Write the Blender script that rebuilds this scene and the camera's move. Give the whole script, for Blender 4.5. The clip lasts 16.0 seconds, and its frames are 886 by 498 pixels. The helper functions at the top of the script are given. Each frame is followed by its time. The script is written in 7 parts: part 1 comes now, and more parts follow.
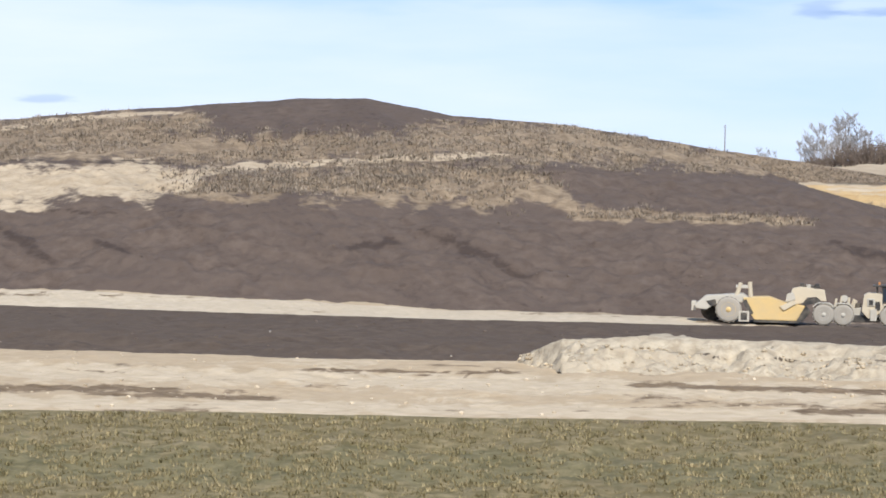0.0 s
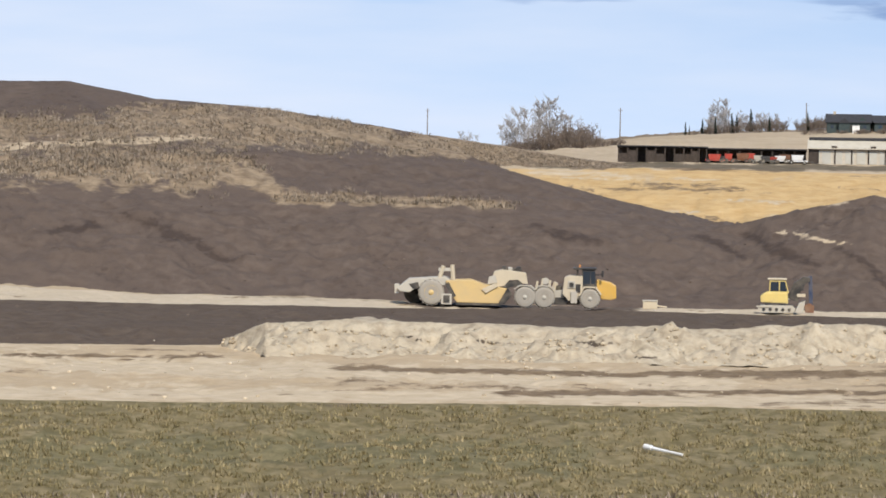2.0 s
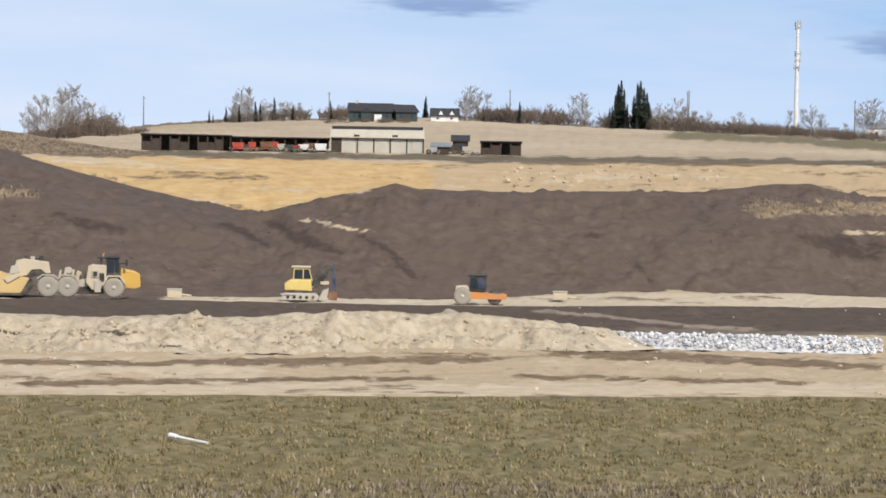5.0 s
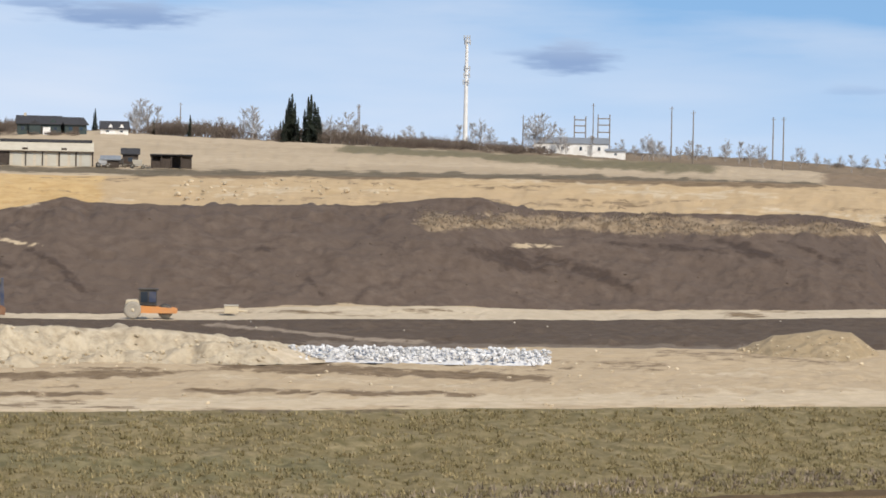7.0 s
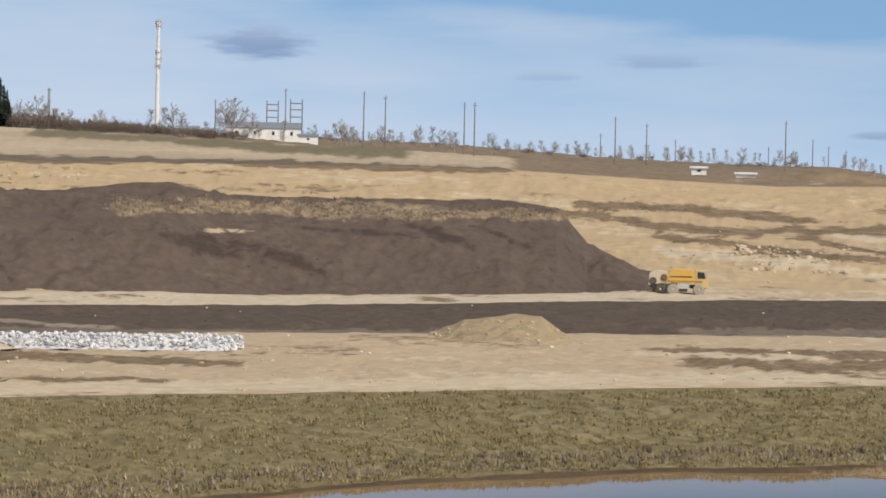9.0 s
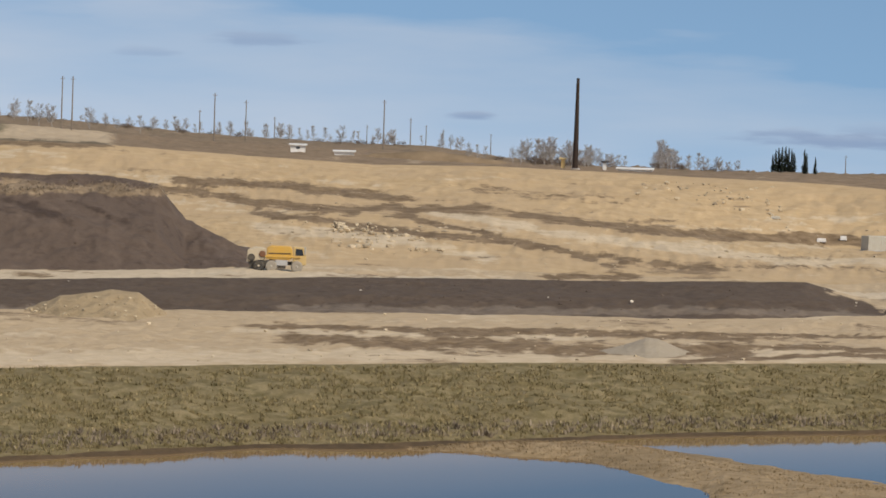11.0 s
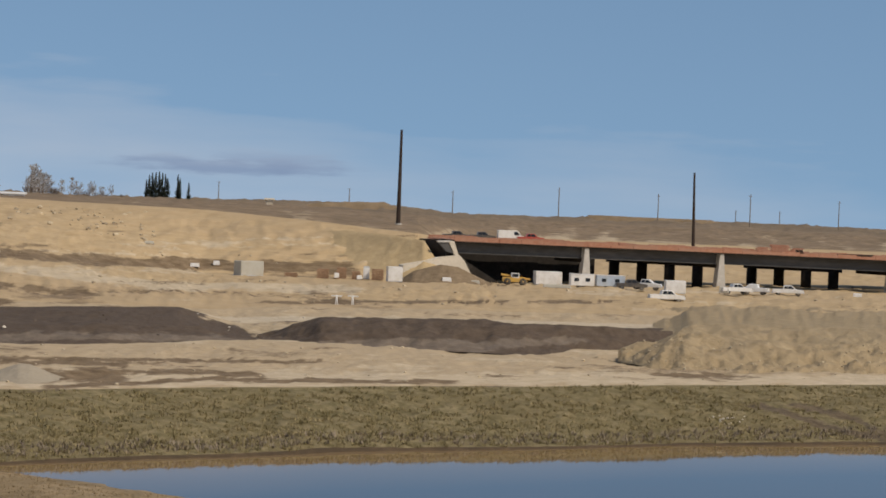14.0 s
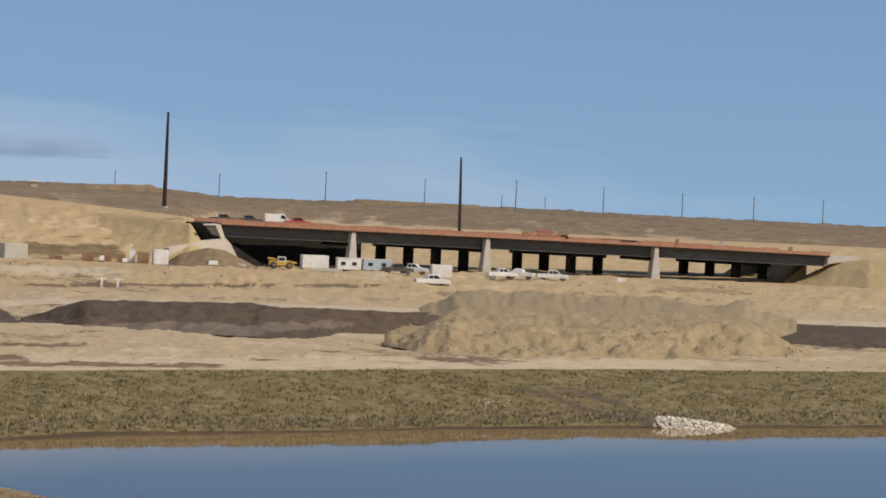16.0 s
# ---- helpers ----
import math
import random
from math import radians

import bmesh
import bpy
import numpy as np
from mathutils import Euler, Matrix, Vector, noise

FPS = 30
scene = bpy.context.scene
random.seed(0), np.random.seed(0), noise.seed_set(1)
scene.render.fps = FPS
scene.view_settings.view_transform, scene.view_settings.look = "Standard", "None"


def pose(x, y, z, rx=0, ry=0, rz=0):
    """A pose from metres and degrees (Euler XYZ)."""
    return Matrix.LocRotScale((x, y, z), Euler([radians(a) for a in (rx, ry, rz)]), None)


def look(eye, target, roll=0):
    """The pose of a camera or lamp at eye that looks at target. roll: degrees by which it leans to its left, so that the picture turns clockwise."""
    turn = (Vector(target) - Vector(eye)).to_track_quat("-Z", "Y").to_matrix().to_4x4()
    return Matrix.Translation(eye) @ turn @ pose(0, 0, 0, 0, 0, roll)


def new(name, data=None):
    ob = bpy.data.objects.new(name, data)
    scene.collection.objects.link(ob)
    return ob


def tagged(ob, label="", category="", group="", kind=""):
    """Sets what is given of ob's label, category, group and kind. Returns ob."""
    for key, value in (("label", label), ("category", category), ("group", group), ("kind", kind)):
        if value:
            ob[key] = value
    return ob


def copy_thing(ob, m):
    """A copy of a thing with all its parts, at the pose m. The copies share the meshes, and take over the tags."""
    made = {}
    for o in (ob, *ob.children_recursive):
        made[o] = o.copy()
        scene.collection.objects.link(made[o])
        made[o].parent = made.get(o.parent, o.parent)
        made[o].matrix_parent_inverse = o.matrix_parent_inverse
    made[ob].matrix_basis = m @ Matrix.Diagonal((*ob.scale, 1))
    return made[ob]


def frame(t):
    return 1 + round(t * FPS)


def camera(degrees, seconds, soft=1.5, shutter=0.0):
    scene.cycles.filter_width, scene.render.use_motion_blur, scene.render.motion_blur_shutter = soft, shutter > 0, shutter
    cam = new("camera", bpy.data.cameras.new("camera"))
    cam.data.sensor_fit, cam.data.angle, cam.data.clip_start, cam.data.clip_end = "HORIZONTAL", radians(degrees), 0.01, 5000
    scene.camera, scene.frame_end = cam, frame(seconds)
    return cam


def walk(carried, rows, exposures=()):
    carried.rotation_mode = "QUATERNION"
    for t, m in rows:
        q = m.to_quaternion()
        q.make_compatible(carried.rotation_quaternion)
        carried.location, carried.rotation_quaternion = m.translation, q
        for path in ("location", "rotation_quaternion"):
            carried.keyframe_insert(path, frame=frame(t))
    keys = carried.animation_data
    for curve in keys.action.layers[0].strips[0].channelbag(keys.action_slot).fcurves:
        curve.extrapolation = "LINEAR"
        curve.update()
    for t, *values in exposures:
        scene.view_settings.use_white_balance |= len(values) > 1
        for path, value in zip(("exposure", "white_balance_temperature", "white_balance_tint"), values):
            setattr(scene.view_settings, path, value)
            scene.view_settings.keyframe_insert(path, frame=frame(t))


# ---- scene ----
EYE = 14.0  # the viewpoint on its rise, above the flat of the works
cam = camera(18.0, 16.0, soft=1.7)
# seconds, bearing to the right, tilt up, lean
ROWS = [
    (0.0, -0.000, -1.500, 0.900),
    (0.5, 1.291, -1.580, 0.953),
    (1.0, 2.973, -1.618, 1.005),
    (1.5, 4.261, -1.703, 0.998),
    (2.0, 6.073, -1.741, 0.960),
    (2.5, 7.450, -1.779, 0.962),
    (3.0, 9.235, -1.821, 0.955),
    (3.5, 11.159, -1.797, 0.907),
    (4.0, 12.582, -1.837, 0.793),
    (4.2, 13.055, -1.840, 0.853),
    (6.3, 19.827, -1.591, 1.054),
    (6.5, 20.133, -1.511, 1.075),
    (7.0, 22.532, -1.415, 1.096),
    (7.5, 24.102, -1.493, 1.097),
    (8.0, 25.957, -1.547, 1.229),
    (8.2, 26.438, -1.554, 1.212),
    (10.3, 34.338, -1.795, 1.647),
    (10.5, 35.219, -1.834, 1.757),
    (11.0, 37.021, -1.862, 1.869),
    (11.5, 40.024, -1.930, 2.059),
    (12.0, 41.958, -2.008, 2.099),
    (12.5, 43.399, -2.027, 2.053),
    (13.0, 45.144, -1.948, 2.087),
    (13.5, 48.061, -1.086, 2.117),
    (14.0, 49.803, -0.898, 2.210),
    (14.5, 51.522, -0.887, 2.272),
    (15.0, 53.414, -0.953, 2.428),
    (15.5, 54.230, -0.957, 2.534),
    (16.0, 54.577, -1.029, 2.590),
]
walk(cam, [(t, pose(0, 0, EYE, 90 + pitch, -lean, -yaw)) for t, yaw, pitch, lean in ROWS],
     exposures=[(0.0, 0.41, 6300, 10), (1.5, 0.22, 6600, 10), (3.5, 0.21, 6700, 10), (7.0, 0.19, 6950, 10), (10.5, -0.13, 7350, 11), (12.5, -0.18, 7450, 12), (14.0, -0.33, 7450, 12), (15.5, -0.14, 7450, 12), (16.0, -0.18, 7450, 12)])

# ---- sky and sun ----
SUN_BEARING, SUN_HEIGHT = 170.0, 46.0


def bearing(a, r, z=0.0):
    """A place from its bearing (degrees right of north), range and height."""
    return Vector((r * math.sin(radians(a)), r * math.cos(radians(a)), z))


world = bpy.data.worlds.new("sky")
scene.world = world
world.use_nodes = True
wn, wl = world.node_tree.nodes, world.node_tree.links
wn.clear()


def wnode(kind, **values):
    n = wn.new(kind)
    for k, v in values.items():
        n.inputs[int(k[1:])].default_value = v
    return n


def wmath(op, a, b=None, clamp=False):
    n = wn.new("ShaderNodeMath")
    n.operation, n.use_clamp = op, clamp
    for i, v in enumerate((a, b)):
        if v is None:
            continue
        if isinstance(v, (int, float)):
            n.inputs[i].default_value = v
        else:
            wl.new(v, n.inputs[i])
    return n.outputs[0]


sky = wn.new("ShaderNodeTexSky")
sky.sky_type, sky.sun_disc = "NISHITA", False
sky.sun_elevation, sky.sun_rotation = radians(SUN_HEIGHT), radians(SUN_BEARING % 360)
sky.altitude, sky.air_density, sky.dust_density, sky.ozone_density = 1100, 1.0, 0.6, 2.0
coord = wn.new("ShaderNodeTexCoord")
split = wn.new("ShaderNodeSeparateXYZ")
wl.new(coord.outputs["Generated"], split.inputs[0])
# the dry air of the plateau: the colour near the skyline is that of a sky some way higher
lift = wn.new("ShaderNodeVectorMath")
lift.operation = "ADD"
lift.inputs[1].default_value = (0, 0, 0.24)
wl.new(coord.outputs["Generated"], lift.inputs[0])
unit = wn.new("ShaderNodeVectorMath")
unit.operation = "NORMALIZE"
wl.new(lift.outputs[0], unit.inputs[0])
wl.new(unit.outputs[0], sky.inputs[0])
az = wmath("ARCTAN2", split.outputs[0], split.outputs[1])
el = wmath("ARCSINE", split.outputs[2])
flat = wn.new("ShaderNodeCombineXYZ")
wl.new(wmath("MULTIPLY", az, 8.0), flat.inputs[0])
wl.new(wmath("MULTIPLY", el, 46.0), flat.inputs[1])
veil = wn.new("ShaderNodeTexNoise")
veil.inputs["Scale"].default_value, veil.inputs["Detail"].default_value = 1.1, 5
wl.new(flat.outputs[0], veil.inputs["Vector"])
# thin high cloud: thick over the left of the view, thinning to the right and upwards
thick = wmath("SUBTRACT", 1.05, wmath("MULTIPLY", az, 0.92))
thick = wmath("SUBTRACT", thick, wmath("MULTIPLY", el, 4.2))
veil_f = wmath("ADD", thick, wmath("MULTIPLY", wmath("SUBTRACT", veil.outputs["Fac"], 0.5), 0.7))
# the veil's upper edge, lower towards the right
edge = wmath("SUBTRACT", 0.0585, wmath("MULTIPLY", wmath("MAXIMUM", wmath("SUBTRACT", az, 0.36), 0.0), 0.062))
above = wmath("DIVIDE", wmath("SUBTRACT", el, wmath("ADD", edge, wmath("MULTIPLY", wmath("SUBTRACT", veil.outputs["Fac"], 0.5), 0.03))), 0.014, clamp=True)
veil_f = wmath("SUBTRACT", veil_f, wmath("MULTIPLY", above, 0.42))
veil_f = wmath("MULTIPLY", veil_f, 0.86, clamp=True)
mix1 = wn.new("ShaderNodeMix")
mix1.data_type = "RGBA"
wl.new(veil_f, mix1.inputs[0])
bright = wn.new("ShaderNodeVectorMath")
bright.operation = "MULTIPLY"
bright.inputs[1].default_value = (1.41, 1.63, 1.65)
wl.new(sky.outputs[0], bright.inputs[0])
wl.new(bright.outputs[0], mix1.inputs[6])
mix1.inputs[7].default_value = (6.75, 7.4, 8.75, 1)
colour = mix1.outputs[2]
# small grey-bottomed clouds: bearing, height, half width, half height in degrees, weight
CLOUDS = [(25.05, 2.46, 1.0, 0.46, 1.0), (24.2, 2.62, 0.6, 0.12, 0.35), (15.9, 3.2, 1.7, 0.42, 1.0), (14.2, 3.42, 0.8, 0.16, 0.7), (8.9, 3.42, 1.1, 0.14, 0.6), (33.1, 2.28, 1.0, 0.22, 0.5), (30.9, 1.95, 0.7, 0.14, 0.3), (37.6, 0.87, 0.5, 0.12, 0.7),
          (45.4, 0.58, 2.3, 0.22, 0.75), (44.2, 0.72, 1.0, 0.12, 0.5), (46.2, 0.80, 1.4, 0.2, 0.35), (-8.1, 1.42, 0.6, 0.14, 0.4), (7.6, 3.45, 0.5, 0.3, 0.5), (46.9, 0.66, 1.2, 0.22, 0.4)]
for a, e, w, h, f in CLOUDS:
    rough = wn.new("ShaderNodeTexNoise")
    rough.inputs["Scale"].default_value, rough.inputs["Detail"].default_value = 9.0, 4
    wl.new(flat.outputs[0], rough.inputs["Vector"])
    dx = wmath("DIVIDE", wmath("SUBTRACT", az, radians(a)), radians(w))
    dy = wmath("DIVIDE", wmath("SUBTRACT", el, radians(e)), radians(h))
    # flat base, soft billowing top
    under = wmath("MULTIPLY", wmath("MINIMUM", dy, 0.0), 1.7)
    over = wmath("MAXIMUM", dy, 0.0)
    dy = wmath("ADD", under, over)
    d = wmath("SQRT", wmath("ADD", wmath("MULTIPLY", dx, dx), wmath("MULTIPLY", dy, dy)))
    d = wmath("ADD", d, wmath("MULTIPLY", wmath("SUBTRACT", rough.outputs["Fac"], 0.5), 1.5))
    m = wn.new("ShaderNodeMapRange")
    m.interpolation_type = "SMOOTHSTEP"
    m.inputs[1].default_value, m.inputs[2].default_value = 0.35, 1.25
    m.inputs[3].default_value, m.inputs[4].default_value = f, 0.0
    wl.new(d, m.inputs[0])
    mx = wn.new("ShaderNodeMix")
    mx.data_type = "RGBA"
    wl.new(m.outputs[0], mx.inputs[0])
    wl.new(colour, mx.inputs[6])
    shade = wn.new("ShaderNodeMix")
    shade.data_type = "RGBA"
    wl.new(wmath("ADD", wmath("MULTIPLY", over, 0.55), 0.05, clamp=True), shade.inputs[0])
    shade.inputs[6].default_value, shade.inputs[7].default_value = (2.3, 3.5, 6.0, 1), (4.5, 5.7, 7.7, 1)
    wl.new(shade.outputs[2], mx.inputs[7])
    colour = mx.outputs[2]
back = wn.new("ShaderNodeBackground")
back.inputs["Strength"].default_value = 0.10
wl.new(colour, back.inputs["Color"])
out = wn.new("ShaderNodeOutputWorld")
wl.new(back.outputs[0], out.inputs["Surface"])

sun = new("sun", bpy.data.lights.new("sun", "SUN"))
sun.data.energy, sun.data.angle, sun.data.color = 3.9, radians(0.6), (1.0, 0.93, 0.82)
far_sun = bearing(SUN_BEARING, 800 * math.cos(radians(SUN_HEIGHT)), 800 * math.sin(radians(SUN_HEIGHT)))
sun.matrix_world = look(far_sun, (0, 0, 0))


# ---- materials ----
def material(name, colours, sizes=(1.0, 12.0), rough=0.9, metal=0.0, bump=0.3, spread=0.5, stretch=(1, 1, 1), island=0.0, spec=0.2, layers=()):
    """A surface of two mingled colours and a third for stains; sizes: metres of its fine and coarse patches."""
    mat = bpy.data.materials.new(name)
    mat.use_nodes = True
    nt = mat.node_tree
    bs = nt.nodes["Principled BSDF"]
    tc = nt.nodes.new("ShaderNodeTexCoord")
    mp = nt.nodes.new("ShaderNodeMapping")
    mp.inputs["Scale"].default_value = stretch
    nt.links.new(tc.outputs["Object"], mp.inputs["Vector"])
    fine, coarse = nt.nodes.new("ShaderNodeTexNoise"), nt.nodes.new("ShaderNodeTexNoise")
    for n, s, d in ((fine, sizes[0], 6), (coarse, sizes[1], 4)):
        n.inputs["Scale"].default_value, n.inputs["Detail"].default_value = 1.0 / s, d
        n.inputs["Roughness"].default_value = 0.62
        nt.links.new(mp.outputs[0], n.inputs["Vector"])
    r1, r2 = nt.nodes.new("ShaderNodeValToRGB"), nt.nodes.new("ShaderNodeMapRange")
    r1.color_ramp.elements[0].position, r1.color_ramp.elements[1].position = 0.5 - spread / 2.6, 0.5 + spread / 2.6
    r1.color_ramp.elements[0].color, r1.color_ramp.elements[1].color = (*colours[0], 1), (*colours[1], 1)
    nt.links.new(fine.outputs["Fac"], r1.inputs[0])
    r2.inputs[1].default_value, r2.inputs[2].default_value = 0.42, 0.66
    r2.inputs[3].default_value, r2.inputs[4].default_value = 0.0, 0.75
    nt.links.new(coarse.outputs["Fac"], r2.inputs[0])
    mx = nt.nodes.new("ShaderNodeMix")
    mx.data_type = "RGBA"
    nt.links.new(r2.outputs[0], mx.inputs[0])
    nt.links.new(r1.outputs[0], mx.inputs[6])
    mx.inputs[7].default_value = (*colours[2], 1)
    last = mx.outputs[2]
    for attr, lo, hi, grain in layers:
        at, nz, sub = nt.nodes.new("ShaderNodeAttribute"), nt.nodes.new("ShaderNodeTexNoise"), nt.nodes.new("ShaderNodeMath")
        at.attribute_name = attr
        nz.inputs["Scale"].default_value, nz.inputs["Detail"].default_value, nz.inputs["Roughness"].default_value = 1.0 / grain, 5, 0.7
        nt.links.new(mp.outputs[0], nz.inputs["Vector"])
        sub.operation = "MULTIPLY_ADD"
        nt.links.new(nz.outputs["Fac"], sub.inputs[0])
        sub.inputs[1].default_value = 1.9
        nt.links.new(at.outputs["Fac"], sub.inputs[2])
        mr = nt.nodes.new("ShaderNodeMapRange")
        mr.interpolation_type = "SMOOTHSTEP"
        mr.inputs[1].default_value, mr.inputs[2].default_value = 1.28, 1.72
        nt.links.new(sub.outputs[0], mr.inputs[0])
        gate = nt.nodes.new("ShaderNodeMath")
        gate.operation, gate.use_clamp = "MULTIPLY", True
        g2 = nt.nodes.new("ShaderNodeMath")
        g2.operation, g2.use_clamp = "MULTIPLY", True
        g2.inputs[1].default_value = 6.0
        nt.links.new(at.outputs["Fac"], g2.inputs[0])
        nt.links.new(mr.outputs[0], gate.inputs[0])
        nt.links.new(g2.outputs[0], gate.inputs[1])
        ramp = nt.nodes.new("ShaderNodeValToRGB")
        ramp.color_ramp.elements[0].position, ramp.color_ramp.elements[1].position = 0.36, 0.64
        ramp.color_ramp.elements[0].color, ramp.color_ramp.elements[1].color = (*lo, 1), (*hi, 1)
        nt.links.new(fine.outputs["Fac"], ramp.inputs[0])
        lm = nt.nodes.new("ShaderNodeMix")
        lm.data_type = "RGBA"
        nt.links.new(gate.outputs[0], lm.inputs[0])
        nt.links.new(last, lm.inputs[6])
        nt.links.new(ramp.outputs[0], lm.inputs[7])
        last = lm.outputs[2]
    if island:
        geo, hv, ml = nt.nodes.new("ShaderNodeNewGeometry"), nt.nodes.new("ShaderNodeHueSaturation"), nt.nodes.new("ShaderNodeMapRange")
        ml.inputs[3].default_value, ml.inputs[4].default_value = 1 - island, 1 + island
        nt.links.new(geo.outputs["Random Per Island"], ml.inputs[0])
        nt.links.new(ml.outputs[0], hv.inputs["Value"])
        nt.links.new(last, hv.inputs["Color"])
        last = hv.outputs[0]
    nt.links.new(last, bs.inputs["Base Color"])
    bs.inputs["Roughness"].default_value, bs.inputs["Metallic"].default_value = rough, metal
    bs.inputs["Specular IOR Level"].default_value = spec
    if bump:
        bp = nt.nodes.new("ShaderNodeBump")
        bp.inputs["Strength"].default_value, bp.inputs["Distance"].default_value = bump, sizes[0] * 0.35
        nt.links.new(fine.outputs["Fac"], bp.inputs["Height"])
        nt.links.new(bp.outputs[0], bs.inputs["Normal"])
    return mat


def paint(name, c, rough=0.45, metal=0.0, dirt=0.35, spec=0.4):
    """Paint or plain stuff with a film of dust."""
    dust = tuple(0.6 * v + 0.4 * d for v, d in zip(c, (0.36, 0.3, 0.22)))
    d = tuple((1 - dirt) * v + dirt * w for v, w in zip(c, dust))
    return material(name, (c, d, dust), (0.25, 1.3), rough, metal, 0.05, 0.8, spec=spec)


DAMP = ("damp", (0.135, 0.09, 0.05), (0.25, 0.18, 0.11), 2.5)
PALER = ("pale", (0.46, 0.365, 0.245), (0.56, 0.455, 0.32), 3.0)
TAN = material("tan_subsoil", ((0.38, 0.285, 0.175), (0.50, 0.39, 0.26), (0.43, 0.33, 0.215)), (1.6, 17), bump=0.5, layers=[PALER, DAMP])
PALE = material("pale_clay", ((0.44, 0.36, 0.255), (0.58, 0.485, 0.36), (0.47, 0.385, 0.275)), (0.9, 7), bump=0.8, layers=[DAMP, ("soil", (0.085, 0.063, 0.048), (0.14, 0.108, 0.082), 2.0)])
SLOPE = material("graded_clay", ((0.40, 0.285, 0.155), (0.51, 0.38, 0.23), (0.43, 0.315, 0.19)), (2.0, 24), bump=0.4, stretch=(0.5, 0.5, 3),
                 layers=[("rust", (0.46, 0.30, 0.13), (0.55, 0.385, 0.19), 12.0), PALER, DAMP])
SOIL = material("dark_topsoil", ((0.072, 0.051, 0.036), (0.125, 0.092, 0.067), (0.095, 0.069, 0.05)), (1.3, 13), bump=0.6, layers=[("tan", (0.36, 0.275, 0.17), (0.49, 0.385, 0.26), 3.0), ("graded", (0.135, 0.105, 0.08), (0.19, 0.15, 0.115), 4.0), ("scrape", (0.20, 0.155, 0.115), (0.30, 0.24, 0.18), 3.0)])
TURF_DRY = ("turf", (0.16, 0.115, 0.075), (0.31, 0.235, 0.155), 2.2)
SOIL_OLD = material("weathered_topsoil", ((0.080, 0.057, 0.044), (0.132, 0.099, 0.078), (0.104, 0.077, 0.061)), (1.5, 10), bump=0.5,
                    layers=[TURF_DRY, ("clay", (0.36, 0.28, 0.185), (0.48, 0.385, 0.27), 3.0), ("dark", (0.036, 0.025, 0.020), (0.066, 0.047, 0.037), 1.5)])
SPOILCLAY = material("brown_clay_spoil", ((0.26, 0.195, 0.115), (0.395, 0.305, 0.19), (0.32, 0.245, 0.15)), (1.2, 9), bump=0.8)
GRASS = material("spring_turf", ((0.125, 0.103, 0.047), (0.25, 0.20, 0.11), (0.165, 0.13, 0.064)), (0.9, 6), bump=0.8, spread=0.3, layers=[("green", (0.112, 0.098, 0.047), (0.205, 0.173, 0.092), 2.4), ("damp", (0.09, 0.065, 0.04), (0.16, 0.12, 0.075), 1.0)])
BLADES = material("grass_blades", ((0.165, 0.138, 0.06), (0.37, 0.295, 0.165), (0.22, 0.178, 0.09)), (1.6, 9), bump=0.0, island=0.3, spread=0.4)
STRAW = material("dry_straw", ((0.20, 0.16, 0.12), (0.345, 0.283, 0.215), (0.17, 0.135, 0.10)), (1.1, 7), bump=0.0, island=0.4)
STUBBLE = material("stubble_field", ((0.40, 0.31, 0.205), (0.50, 0.40, 0.28), (0.36, 0.28, 0.185)), (5, 70), bump=0.2, layers=[("brown", (0.16, 0.115, 0.072), (0.27, 0.195, 0.125), 9.0), ("damp", (0.10, 0.08, 0.05), (0.18, 0.14, 0.09), 6.0), ("green", (0.13, 0.112, 0.062), (0.21, 0.172, 0.10), 5.0)])
BROWN = material("brown_pasture", ((0.17, 0.125, 0.08), (0.27, 0.20, 0.13), (0.14, 0.105, 0.07)), (6, 60), bump=0.2)
# shore mud, its colour darkened for the shadow of the cut bank
SHADEMUD = material("shade_dark_mud", ((0.07, 0.047, 0.026), (0.12, 0.082, 0.046), (0.055, 0.038, 0.022)), (0.6, 4), rough=0.8, bump=0.4)
WETMUD = material("wet_mud", ((0.15, 0.10, 0.055), (0.22, 0.15, 0.085), (0.12, 0.08, 0.05)), (0.8, 6), rough=0.6, bump=0.3)
SPIT = material("bare_spit", ((0.23, 0.165, 0.09), (0.37, 0.275, 0.165), (0.20, 0.145, 0.08)), (0.9, 4), bump=0.7)
BERMCLAY = material("cut_clay", ((0.32, 0.262, 0.185), (0.52, 0.445, 0.33), (0.41, 0.34, 0.245)), (1.0, 4), bump=1.0, spread=0.35, layers=[("hole", (0.06, 0.045, 0.032), (0.12, 0.09, 0.065), 0.8)])
GRAVEL = material("grey_tan_gravel", ((0.30, 0.255, 0.19), (0.38, 0.325, 0.25), (0.33, 0.28, 0.21)), (0.5, 4), bump=0.6)


# ---- the lie of the land ----
def lattice(x, y, seed):
    n = (x * 374761393 + y * 668265263 + seed * 974634777) & 0x7FFFFFFF
    n = ((n ^ (n >> 13)) * 1274126177) & 0x7FFFFFFF
    return ((n ^ (n >> 16)) & 0xFFFF) / 65535.0


def value_noise(x, y, seed=0):
    xi, yi = np.floor(x).astype(np.int64), np.floor(y).astype(np.int64)
    fx, fy = x - xi, y - yi
    fx, fy = fx * fx * (3 - 2 * fx), fy * fy * (3 - 2 * fy)
    a, b = lattice(xi, yi, seed), lattice(xi + 1, yi, seed)
    c, d = lattice(xi, yi + 1, seed), lattice(xi + 1, yi + 1, seed)
    return (a * (1 - fx) + b * fx) * (1 - fy) + (c * (1 - fx) + d * fx) * fy - 0.5


